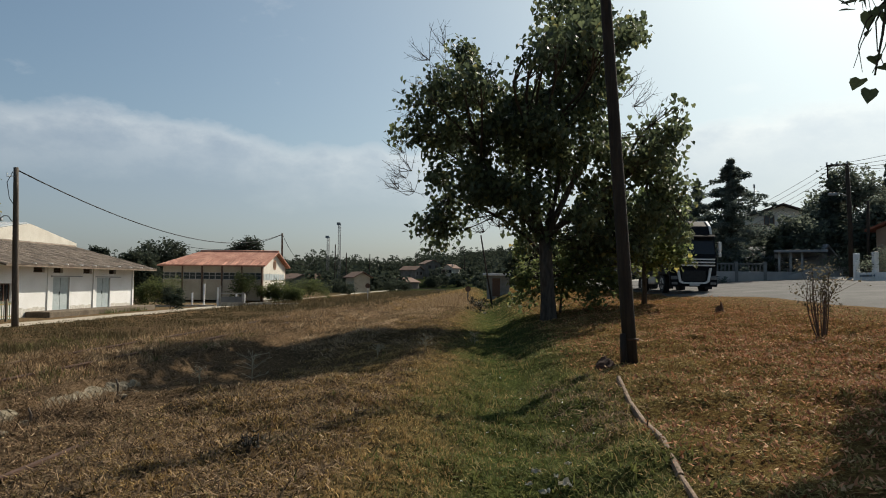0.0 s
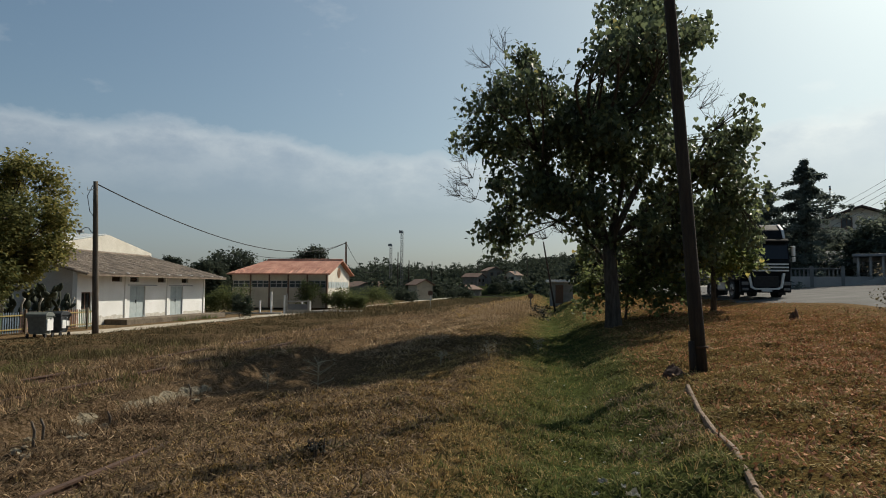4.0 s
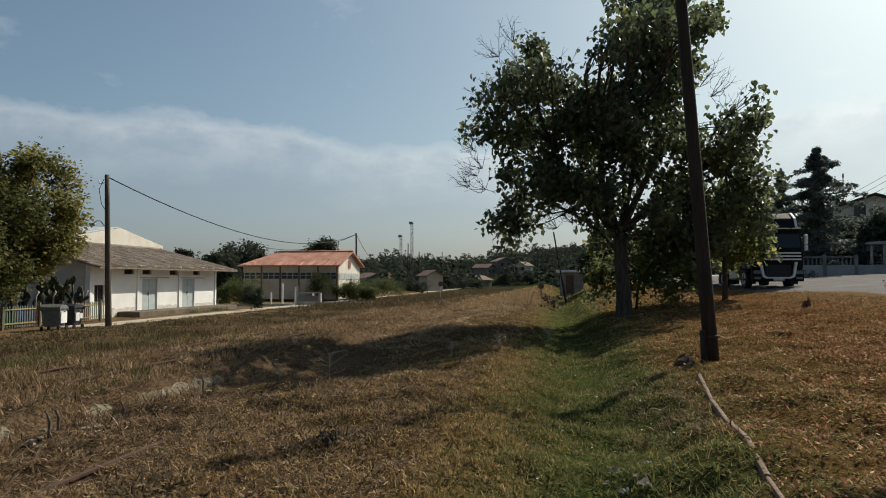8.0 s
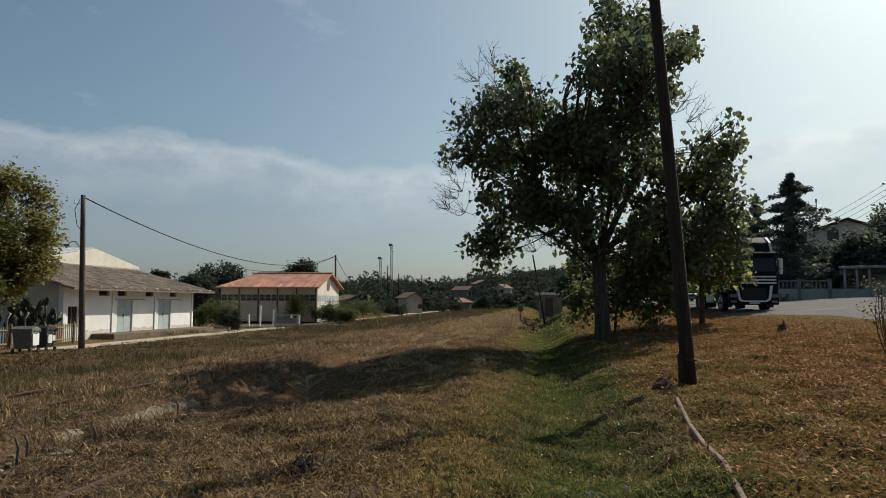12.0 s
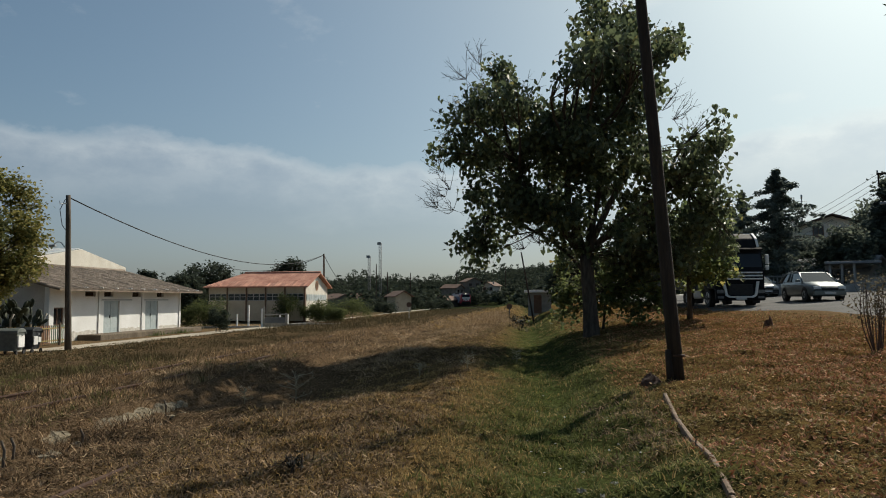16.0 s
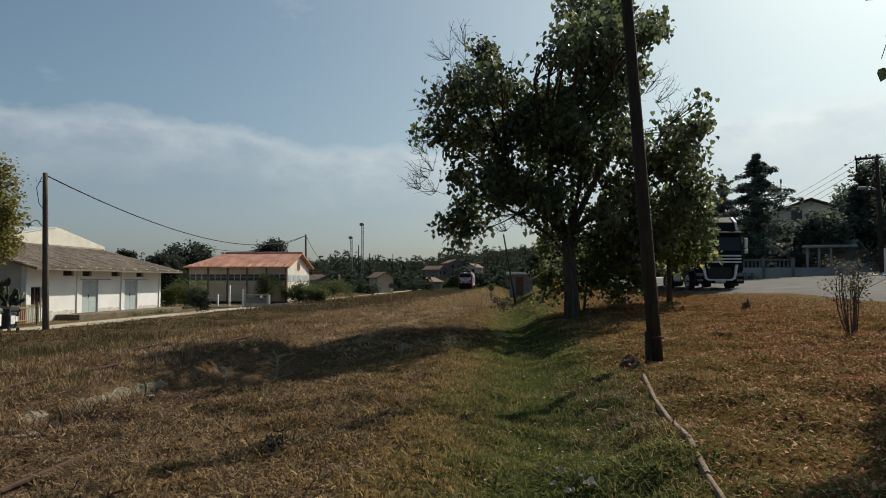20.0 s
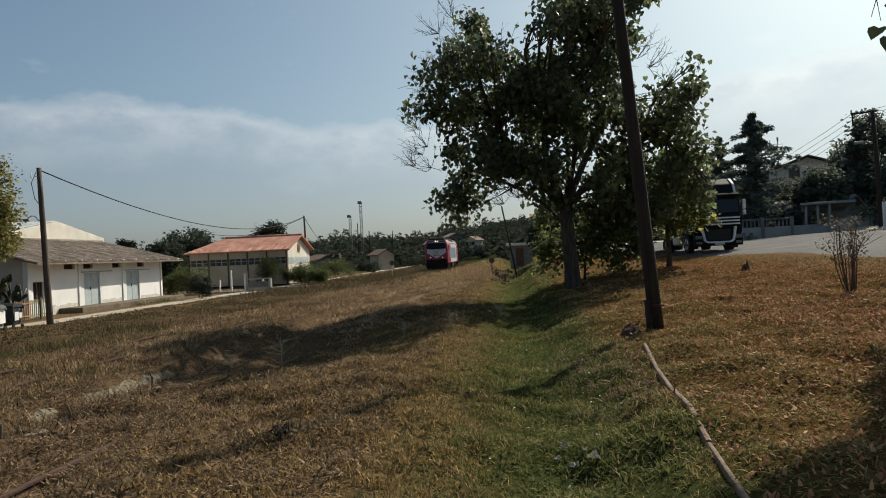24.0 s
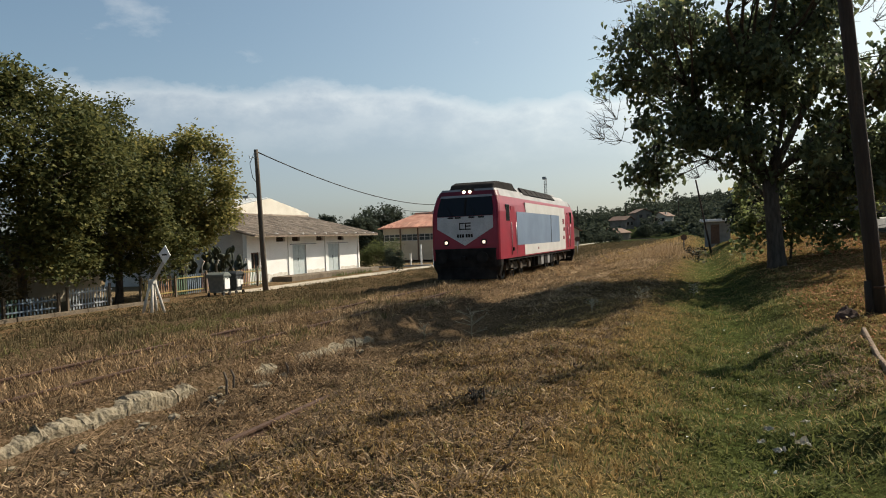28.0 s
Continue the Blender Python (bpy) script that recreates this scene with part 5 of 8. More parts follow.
# grass, straw and fallen leaves
def blades(name, q, p, h, w, lean, material, label, seed, lift=0.0, curl=0.35, tuft=1, spread=0.06, comb=None, wander=7.0):
    """Bent blades in tufts: q, p, heights and widths are arrays of the tufts' feet. comb: a common way in which they lie."""
    rng = np.random.default_rng(seed)
    q, p, h, w = (np.repeat(v, tuft) for v in (q, p, h, w))
    n = len(q)
    if tuft > 1:
        q, p = q + rng.normal(0, spread, n), p + rng.normal(0, spread, n)
        h = h * rng.uniform(0.6, 1.2, n)
    z = ground_z(q, p) + lift * rng.uniform(0.2, 1.0, n)
    s = q - Q0
    x, y = s * NX + p * UX, s * NY + p * UY
    a = rng.uniform(0, 2 * np.pi, n)
    if comb is not None:
        a = comb + wander * (vnoise(q / 1.1, p / 1.1, 31) - 0.5) + rng.normal(0, wander * 0.1, n)
    l = np.abs(rng.normal(lean, 0.3, n))
    d = np.stack([np.cos(a), np.sin(a), np.zeros(n)], 1)
    b = a + np.pi / 2 + rng.normal(0, 0.5, n)
    sd = np.stack([np.cos(b), np.sin(b), rng.normal(0, 0.25, n)], 1) * (w / 2)[:, None]
    base = np.stack([x, y, z - 0.02], 1)
    up = np.array([0, 0, 1.0])
    mid = base + (d * np.sin(l)[:, None] * 0.5 + up * np.cos(l)[:, None] * 0.5) * h[:, None]
    l2 = np.minimum(l * (1 + curl) + 0.15, 1.6)
    tip = mid + (d * np.sin(l2)[:, None] * 0.5 + up * np.cos(l2)[:, None] * 0.5) * h[:, None]
    v = np.stack([base - sd, base + sd, mid + sd * 0.8, mid - sd * 0.8, tip], 1).reshape(-1, 3)
    i = (np.arange(n) * 5)[:, None]
    tris = np.concatenate([i + np.array([[0, 1, 2]]), i + np.array([[0, 2, 3]]), i + np.array([[3, 2, 4]])], 1).reshape(-1, 3)
    me = fast_mesh(name, v, tris)
    me.materials.append(material)
    return tagged(new(name, me), label, "grass", "", "stuff")


def strew(n, q0, q1, p0, p1, seed, near=7.0, fall=1.6):
    """Places over a stretch, thinning with the distance from the verge's start."""
    rng = np.random.default_rng(seed)
    q, p = rng.uniform(q0, q1, n * 6), rng.uniform(p0, p1, n * 6)
    d = np.hypot(q - Q0, p)
    keep = rng.random(n * 6) < np.minimum(1, (near / np.maximum(d, 0.5)) ** fall)
    q, p = q[keep], p[keep]
    k = min(n, len(q))
    return q[:k], p[:k], rng


def hollow(q, p):
    """An uneven oval in the hollow behind the old platform, where straw is thinned."""
    a, b = (q - 4.0) * 0.5 + (p - 15.6) * 0.866, (q - 4.0) * 0.866 - (p - 15.6) * 0.5
    return (a / 4.6) ** 2 + (b / 3.1) ** 2 + 0.5 * (vnoise(q / 0.8, p / 0.8, 71) - 0.5) < 1


def patchy(q, p, rng, k, scale, lo=0.35):
    keep = rng.random(len(q)) < np.clip((vnoise(q / scale, p / scale, k) - lo) * 2.4, 0.05, 1)
    return q[keep], p[keep]


def grow_grass():
    # straw tufts over the field
    q, p, rng = strew(18000, -8.8, 8.6, 2.0, 75, 101, 11, 1.2)
    q, p = patchy(q, p, rng, 21, 0.8, 0.22)
    k = (~hollow(q, p) | (rng.random(len(q)) < 0.15)) & ~(((q > 2.2) & (q < 3.1) & (p > 4.6) & (p < 9.2)) | (np.abs(q - 4.58) < 0.11)) | (rng.random(len(q)) < 0.3)
    q, p = q[k], p[k]
    n = len(q)
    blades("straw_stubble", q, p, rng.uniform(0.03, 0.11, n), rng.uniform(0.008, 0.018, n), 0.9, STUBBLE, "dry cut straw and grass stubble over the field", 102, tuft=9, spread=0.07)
    # mown stalks lying flat in swaths
    q, p, rng = strew(26000, -2.0, 8.0, 2.0, 50, 103, 10, 1.3)
    k = ~(((q > 2.15) & (q < 3.1) & (p > 4.6) & (p < 9.2)) | (np.abs(q - 4.58) < 0.12) | ((q > 3.4) & (q < 7.4) & (p > 12.2) & (p < 19)) | hollow(q, p)) | (rng.random(len(q)) < 0.12)
    q, p = q[k], p[k]
    n = len(q)
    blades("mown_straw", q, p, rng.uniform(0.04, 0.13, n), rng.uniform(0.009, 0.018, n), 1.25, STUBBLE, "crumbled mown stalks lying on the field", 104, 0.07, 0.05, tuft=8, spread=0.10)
    # darker matted stalks under them
    q, p, rng = strew(9000, -8.8, 9, 2.5, 62, 119, 11, 1.3)
    q, p = patchy(q, p, rng, 24, 0.6, 0.3)
    k = ~hollow(q, p) | (rng.random(len(q)) < 0.35)
    q, p = q[k], p[k]
    n = len(q)
    blades("matted_stalks", q, p, rng.uniform(0.06, 0.2, n), rng.uniform(0.008, 0.016, n), 1.1, STRAW_BROWN, "brown matted stalks in the field", 120, 0.03, tuft=8, spread=0.08)
    # long loose stalks strewn on top
    q, p, rng = strew(3600, -8.5, 7.6, 3.0, 34, 171, 9, 1.2)
    q, p = patchy(q, p, rng, 51, 1.2, 0.3)
    n = len(q)
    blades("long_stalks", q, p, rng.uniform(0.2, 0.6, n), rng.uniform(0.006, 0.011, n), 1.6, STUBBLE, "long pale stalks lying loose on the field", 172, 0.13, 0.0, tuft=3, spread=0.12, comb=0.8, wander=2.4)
    # dull green weeds beside the old platform edge
    q, p, rng = strew(1500, -4.5, 2.1, 8.5, 24, 181, 12, 1.0)
    q, p = patchy(q, p, rng, 57, 1.1, 0.4)
    n = len(q)
    blades("dull_weeds", q, p, rng.uniform(0.1, 0.3, n), rng.uniform(0.012, 0.024, n), 0.6, DULL_WEED, "dull green weeds beside the platform edge", 182, tuft=9, spread=0.10)
    # green grass in the swale
    q, p, rng = strew(38000, 6.8, 12.2, -2, 75, 105, 10, 1.3)
    m = rng.random(len(q)) < (np.exp(-((q - 9.85) / 1.2) ** 2) + 0.05) * np.where(q > 10.42 + 0.085 * np.minimum(p, 14), 0.12, 1.0) * np.clip(p / 10, 0.45, 1)
    q, p = q[m], p[m]
    q, p = patchy(q, p, rng, 25, 0.7, 0.15)
    n = len(q)
    blades("green_grass", q, p, rng.uniform(0.04, 0.13, n), rng.uniform(0.010, 0.022, n), 0.85, GRASS, "green grass in the damp swale", 106, tuft=10, spread=0.07)
    # dry grass among the green
    q, p, rng = strew(3400, 5.6, 11.8, 2.5, 50, 107, 8, 1.4)
    m = q < 10.4 + 0.085 * np.minimum(p, 14)
    q, p = q[m], p[m]
    n = len(q)
    blades("seed_grass", q, p, rng.uniform(0.06, 0.16, n), rng.uniform(0.006, 0.011, n), 0.8, STRAW_GOLD, "straw-coloured seed grass on the swale's edges", 108, tuft=7, spread=0.08)
    # golden-green seeding grass in the near field
    q, p, rng = strew(3600, 4.6, 9.6, 2.6, 26, 143, 7, 1.3)
    q, p = patchy(q, p, rng, 44, 0.8, 0.3)
    n = len(q)
    blades("seeding_grass", q, p, rng.uniform(0.05, 0.12, n), rng.uniform(0.009, 0.017, n), 0.7, LAWN, "golden-green seeding grass", 144, tuft=10, spread=0.06)
    # small bushy golden weeds, dense in the near field
    q, p, rng = strew(10000, 3.4, 9.0, 3.0, 17, 191, 8, 1.0)
    keep = rng.random(len(q)) < np.clip(np.exp(-((q - 7.2) / 1.7) ** 2) * (0.3 + 1.1 * vnoise(q / 0.55, p / 0.55, 63)), 0, 1)
    q, p = q[keep], p[keep]
    n = len(q)
    blades("golden_weeds", q, p, rng.uniform(0.04, 0.10, n), rng.uniform(0.009, 0.016, n), 0.6, STRAW_GOLD, "low bushy golden weeds in the near field", 192, tuft=14, spread=0.035)
    # golden strip along the swale's field side
    q, p, rng = strew(7000, 4.6, 8.3, 7.5, 42, 185, 14, 0.9)
    q, p = patchy(q, p, rng, 59, 0.9, 0.28)
    n = len(q)
    blades("golden_strip", q, p, rng.uniform(0.05, 0.13, n), rng.uniform(0.010, 0.020, n), 0.9, STRAW_GOLD, "golden dry grass along the swale", 186, tuft=8, spread=0.09)
    # heaps of cut grass raked against the pole and the edging
    rng = np.random.default_rng(161)
    hq, hp = rng.normal(10.6, 0.3, 24), rng.uniform(7.6, 12.6, 24)
    q, p = np.repeat(hq, 30) + rng.normal(0, 0.13, 24 * 30), np.repeat(hp, 30) + rng.normal(0, 0.16, 24 * 30)
    n = len(q)
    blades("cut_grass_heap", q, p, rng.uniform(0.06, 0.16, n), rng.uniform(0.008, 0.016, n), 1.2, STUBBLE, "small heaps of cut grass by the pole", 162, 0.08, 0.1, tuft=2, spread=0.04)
    # the verge: short dry lawn and fallen leaves
    q, p, rng = strew(27000, 10.8, 20.0, 2.5, 50, 109, 12, 1.2)
    q, p = patchy(q, p, rng, 26, 0.5, 0.08)
    n = len(q)
    blades("dry_lawn", q, p, rng.uniform(0.04, 0.13, n), rng.uniform(0.010, 0.025, n), 1.05, LAWN, "short parched lawn on the verge", 110, tuft=9, spread=0.07)
    q, p, rng = strew(80000, 11.0, 20.0, 2.5, 45, 111, 11, 1.2)
    keep = rng.random(len(q)) < np.clip((0.26 + np.exp(-((q - 16.0) / 2.2) ** 2)) * (0.35 + vnoise(q / 1.6, p / 1.6, 22)), 0, 1)
    q, p = q[keep], p[keep]
    n = len(q)
    blades("fallen_leaves", q, p, rng.uniform(0.035, 0.085, n), rng.uniform(0.016, 0.038, n), 1.0, LITTER, "reddish-brown fallen leaves on the verge", 112, 0.05, 0.1)
    q, p, rng = strew(5200, 11.5, 19.8, 3.0, 40, 133, 12, 1.0)
    keep = rng.random(len(q)) < np.clip(0.15 + np.exp(-((q - 15.5) / 2.6) ** 2), 0, 1)
    q, p = q[keep], p[keep]
    n = len(q)
    blades("tan_leaves", q, p, rng.uniform(0.05, 0.11, n), rng.uniform(0.02, 0.042, n), 1.25, LITTER_TAN, "larger pale tan leaves strewn on the verge", 134, 0.06, 0.1)
    # weeds growing along the goods shed's loading edge
    rng = np.random.default_rng(151)
    q, p = rng.normal(-14.85, 0.1, 90), rng.uniform(44, 51, 90)
    q, p = patchy(q, p, rng, 46, 0.9, 0.3)
    n = len(q)
    blades("edge_weeds", q, p, rng.uniform(0.12, 0.5, n), rng.uniform(0.015, 0.035, n), 0.5, BUSHLEAF, "green weeds along the loading edge", 152, tuft=8, spread=0.12)
    # tall weeds along the line and the far field
    q, p, rng = strew(9000, -8.0, -1.2, 6, 80, 113, 22, 0.9)
    q, p = patchy(q, p, rng, 23, 2.0, 0.42)
    n = len(q)
    blades("brown_weeds", q, p, rng.uniform(0.10, 0.32, n), rng.uniform(0.010, 0.024, n), 0.3, STRAW_BROWN, "tall brown weeds along the railway", 114, tuft=7, spread=0.12)
    q, p, rng = strew(8000, -1.7, 1.7, 4, 90, 121, 22, 0.9)
    n = len(q)
    blades("track_grass", q, p, rng.uniform(0.10, 0.28, n), rng.uniform(0.010, 0.022, n), 0.6, STRAW, "dry grass growing over the rails", 122, tuft=8, spread=0.12)
    # dry stalks lying over the old platform edge
    rng = np.random.default_rng(197)
    q, p = rng.normal(2.75, 0.28, 520), rng.uniform(7.6, 12.6, 520)
    q, p = patchy(q, p, rng, 67, 0.5, 0.3)
    n = len(q)
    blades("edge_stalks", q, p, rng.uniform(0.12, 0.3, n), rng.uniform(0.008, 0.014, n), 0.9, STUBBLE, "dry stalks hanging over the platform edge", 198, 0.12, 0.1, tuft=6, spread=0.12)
    # withered leaves and crumbs on the bare strip beside the lane
    q, p, rng = strew(15000, -12.0, -5.5, 10, 60, 195, 24, 0.8)
    q, p = patchy(q, p, rng, 66, 0.7, 0.2)
    n = len(q)
    blades("lane_litter", q, p, rng.uniform(0.05, 0.14, n), rng.uniform(0.02, 0.05, n), 1.0, STRAW_BROWN, "withered brown litter beside the lane", 196, 0.04, 0.1, tuft=4, spread=0.12)
    # raked rows of cut straw farther out
    q, p, rng = strew(16000, -1.0, 7.0, 15, 80, 131, 40, 0.8)
    # hardly any raked straw over the hollow
    dry = ~((q > 3.2) & (q < 7.6) & (p < 20)) | (rng.random(len(q)) < 0.1)
    q, p = q[dry], p[dry]
    row = vnoise(q / 0.9 + 0.4 * vnoise(q / 3, p / 3, 41), p / 5.0, 42)
    keep = rng.random(len(q)) < np.clip((row - 0.50) * 6, 0.02, 1)
    q, p = q[keep], p[keep]
    n = len(q)
    blades("raked_straw", q, p, rng.uniform(0.10, 0.28, n), rng.uniform(0.014, 0.03, n), 1.2, STRAW_PALE, "raked rows of cut straw across the field", 132, 0.06, 0.1, tuft=7, spread=0.13, comb=0.9)
    # bleached tufts standing and fallen in the far field
    q, p, rng = strew(9000, -1.2, 7.2, 24, 85, 175, 45, 0.7)
    q, p = patchy(q, p, rng, 53, 0.75, 0.5)
    n = len(q)
    blades("bleached_tufts", q, p, rng.uniform(0.08, 0.24, n), rng.uniform(0.016, 0.04, n), 0.9, STRAW_PALE, "bleached tufts of straw in the far field", 176, 0.1, 0.2, tuft=10, spread=0.10)
    # a golden clump standing at the end of the swale
    rng = np.random.default_rng(141)
    q, p = rng.normal(6.4, 1.1, 2600), rng.normal(55, 4.0, 2600)
    blades("golden_grass_clump", q, p, rng.uniform(0.3, 0.9, 2600), rng.uniform(0.015, 0.035, 2600), 0.45, STRAW_PALE, "golden clump of tall dry grass", 142)
    q, p, rng = strew(24000, 2.0, 10.5, 48, 170, 115, 60, 0.8)
    q, p = patchy(q, p, rng, 61, 1.7, 0.4)
    n = len(q)
    blades("tall_dry_grass", q, p, rng.uniform(0.15, 0.4, n), rng.uniform(0.02, 0.05, n), 0.5, STRAW_GOLD, "tall dry grass far along the railway", 116)
    q, p, rng = strew(14000, -10, 2.0, 48, 170, 117, 60, 0.8)
    n = len(q)
    blades("tall_dry_grass", q, p, rng.uniform(0.2, 0.5, n), rng.uniform(0.02, 0.05, n), 0.4, STRAW_BROWN, "tall dry grass far along the railway", 118)


grow_grass()


def woods():
    """Far wooded hills, as clumps of leaves: nobody could count them."""
    rng = np.random.default_rng(201)
    cs, rs, ns = [], [], []
    for _ in range(2600):
        az = rng.uniform(-46, 48)
        d = 165 + 475 * rng.random() ** 0.75
        x, y = d * math.sin(radians(az)), d * math.cos(radians(az))
        q, p = x * NX + y * NY + Q0, x * UX + y * UY
        if abs(q - float(track_q(p))) < 11 and 0 < p < 430:
            continue
        r = rng.uniform(2.0, 4.4) * (0.62 if d < 260 else 0.85 if d < 380 else 1.25) * (1.5 if rng.random() < 0.12 else 1.0)
        z = float(ground_z(q, p))
        for k in range(4):
            cs.append((x + rng.normal() * r * 0.55, y + rng.normal() * r * 0.55, z + r * rng.uniform(0.4, 1.5)))
            rs.append(r * rng.uniform(0.45, 0.75))
            ns.append(36)
    me = leaf_cloud("woods", cs, rs, ns, 1.2, rng, 0.9, 0.3, 0.5)
    me.materials.append(LEAF_FAR)
    tagged(new("far_woods", me), "dark green woods on the far hills", "woods", "", "stuff")


woods()


# ---- vehicles ----
RED = surface("locomotive_red", (0.21, 0.006, 0.024), (0.27, 0.009, 0.03), 1.2, 0.42, 0.04, 60, spec=0.35, coat=0.08)
REDDARK = surface("locomotive_dark_red", (0.10, 0.008, 0.018), (0.15, 0.012, 0.024), 1.2, 0.5, 0.04, 60, spec=0.25)
LOCOWHITE = surface("locomotive_white", (0.50, 0.49, 0.47), (0.60, 0.59, 0.57), 1.5, 0.4, 0.03, 60, spec=0.5, c3=(0.56, 0.55, 0.52))
LOCOBLUE = surface("locomotive_blue_grey", (0.12, 0.17, 0.25), (0.16, 0.22, 0.31), 1.0, 0.45, 0.03, 60, spec=0.5)
LOCOGREY = surface("locomotive_roof_grey", (0.17, 0.17, 0.17), (0.26, 0.25, 0.25), 1.5, 0.55, 0.05, 40)
SOOT = surface("sooty_black", (0.014, 0.013, 0.013), (0.032, 0.030, 0.028), 2.5, 0.85, 0.15, 30, spec=0.04)
BRAKEDUST = surface("brake_dust", (0.045, 0.036, 0.028), (0.10, 0.082, 0.066), 4, 0.9, 0.3, 25, spec=0.1)
CABGLASS = glassy("cab_glass", (0.008, 0.009, 0.011), 0.12, 0.2)
HEADLAMP = glowing("headlamp_glow", (1.0, 0.88, 0.66), 3.0)
LAMP_LOW = glowing("low_lamp_glow", (1.0, 0.75, 0.6), 0.8)


def loft(bm, rings, close=True):
    vs = [[bm.verts.new(p) for p in r] for r in rings]
    n = len(rings[0])
    for a, b in zip(vs, vs[1:]):
        for i in range(n if close else n - 1):
            bm.faces.new((a[i], a[(i + 1) % n], b[(i + 1) % n], b[i]))
    if close:
        bm.faces.new(vs[0])
        bm.faces.new(vs[-1][::-1])


def locomotive():
    """Nose at y 0, tail at y -18.5; x across; z from the rail."""
    r = thing("diesel_locomotive", M(0, 400, 0.0, 180), "red, white and blue-grey diesel locomotive with lit headlamps", "locomotive")
    L = 18.5

    def slope(z):
        return float(np.interp(z, [0.3, 1.25, 1.6, 2.80, 3.62, 3.95], [0.10, 0.0, 0.02, 0.10, 0.40, 0.66]))

    def half(z, full):
        return full * float(np.interp(z, [0.9, 3.05, 3.55, 3.95], [1, 1, 0.93, 0.80]))

    def ring(off, full, z0, z1, k=9):
        zs = np.linspace(z0, z1, k)
        left = [(-half(z, full), -(off + slope(z) * max(0, 1 - off / 2.0)), z) for z in zs]
        right = [(half(z, full), -(off + slope(z) * max(0, 1 - off / 2.0)), z) for z in zs[::-1]]
        return left + right

    def mirror(rg):
        return [(x, -L - y, z) for x, y, z in rg]

    prof = [(0.0, 1.38), (0.04, 1.44), (0.14, 1.49), (0.5, 1.5), (2.0, 1.5)]
    fw = [ring(o, w, 0.95, 3.62) for o, w in prof]
    bk = [mirror(ring(o, w, 0.95, 3.62)) for o, w in prof][::-1]
    part("body", B(lambda bm: loft(bm, fw + bk)), RED, r, "glossy red body")
    # grey shoulders and roof
    fw = [ring(o, w - 0.005, 3.62, 3.95, 4) for o, w in prof]
    bk = [mirror(ring(o, w - 0.005, 3.62, 3.95, 4)) for o, w in prof][::-1]
    part("roof", B(lambda bm: loft(bm, fw + bk)), LOCOGREY, r, "pale grey roof")
    for s in (0, 1):
        ends = [ring(o, w + 0.006, 3.615, 3.86, 4) for o, w in prof[:4]]
        ends = [[(x, y + 0.012, z) for x, y, z in rg] for rg in ends]
        part("roof_front", B(lambda bm: loft(bm, [mirror(rg) for rg in ends][::-1] if s else ends)), REDDARK, r, "dark red front of the roof")
    # black skirt and pilot at both ends
    for s in (0, 1):
        fl = (lambda y: y) if not s else (lambda y: -L - y)
        def skirt(bm, fl=fl):
            rings = []
            for o, w in ((0.0, 1.28), (0.06, 1.40), (0.2, 1.485), (0.5, 1.49)):
                rings.append([(-w * 0.9, fl(-o - 0.12), 0.28), (-w, fl(-o), 0.7), (-w, fl(-o), 1.0), (-w, fl(-o + 0.03), 1.44), (w, fl(-o + 0.03), 1.44), (w, fl(-o), 1.0), (w, fl(-o), 0.7), (w * 0.9, fl(-o - 0.12), 0.28)])
            loft(bm, rings)
        sk = part("front_skirt", B(skirt), SOOT, r, "black skirt")
        part("coupling_hook", boxes((-0.08, 0.08, min(fl(0.02), fl(0.32)), max(fl(0.02), fl(0.32)), 0.98, 1.12), bev=0.02), SOOT, sk)
        for x in (-0.87, 0.87):
            b = part("buffer", tubes(([(x, fl(-0.02), 1.06), (x, fl(0.42), 1.06)], 0.11), ([(x, fl(0.42), 1.06), (x, fl(0.47), 1.06)], 0.24), n=16), SOOT, r, "black round buffer")
        part("snow_plough", B(lambda bm: prism(bm, [(-1.3, fl(-0.1)), (0, fl(0.18)), (1.3, fl(-0.1)), (1.3, fl(-0.2)), (-1.3, fl(-0.2))], 2, 0.16, 0.62)), SOOT, sk)

        # windscreen, wrapped a little round the corners
        def fr(z, x, out=0.012):
            w = 1.24
            o = 0.0
            return fl(-(o + slope(z)) + out)

        def pane(bm, x0, x1, z0, z1, out, th=0.02):
            k = 4
            f = []
            for i in range(k + 1):
                z = z0 + (z1 - z0) * i / k
                c = half(z, 1.0)
                f.append([(x0 * c, fr(z, x0, out), z), (x1 * c, fr(z, x1, out), z), (x1 * c, fr(z, x1, out - th), z), (x0 * c, fr(z, x0, out - th), z)])
            loft(bm, f)
        ws = part("windscreen", B(lambda bm: pane(bm, -1.22, 1.22, 2.80, 3.58, 0.02)), CABGLASS, r, "dark wide windscreen")
        part("pillar", B(lambda bm: pane(bm, -0.04, 0.04, 2.80, 3.58, 0.035)), SOOT, ws)
        for x in (-0.55, 0.5):
            part("wiper", tubes(([(x, fr(2.82, 0, 0.05), 2.80), (x + 0.3, fr(3.19, 0, 0.05), 3.19)], 0.012), n=5), SOOT, ws)
        part("brow", B(lambda bm: pane(bm, -1.25, 1.25, 3.58, 3.68, 0.03)), LOCOGREY, r, "pale grey brow over the windscreen")
        vp = [(-1.22, 2.78), (1.22, 2.78), (1.22, 2.28), (0.0, 1.56), (-1.22, 2.28)]

        def vpanel(bm, out=0.015):
            a = [bm.verts.new((x * half(z, 1.0), fr(z, 0, out), z)) for x, z in vp]
            b = [bm.verts.new((x * half(z, 1.0), fr(z, 0, out - 0.02), z)) for x, z in vp]
            bm.faces.new(a)
            bm.faces.new(b[::-1])
            for i in range(5):
                bm.faces.new((a[i], a[(i + 1) % 5], b[(i + 1) % 5], b[i]))
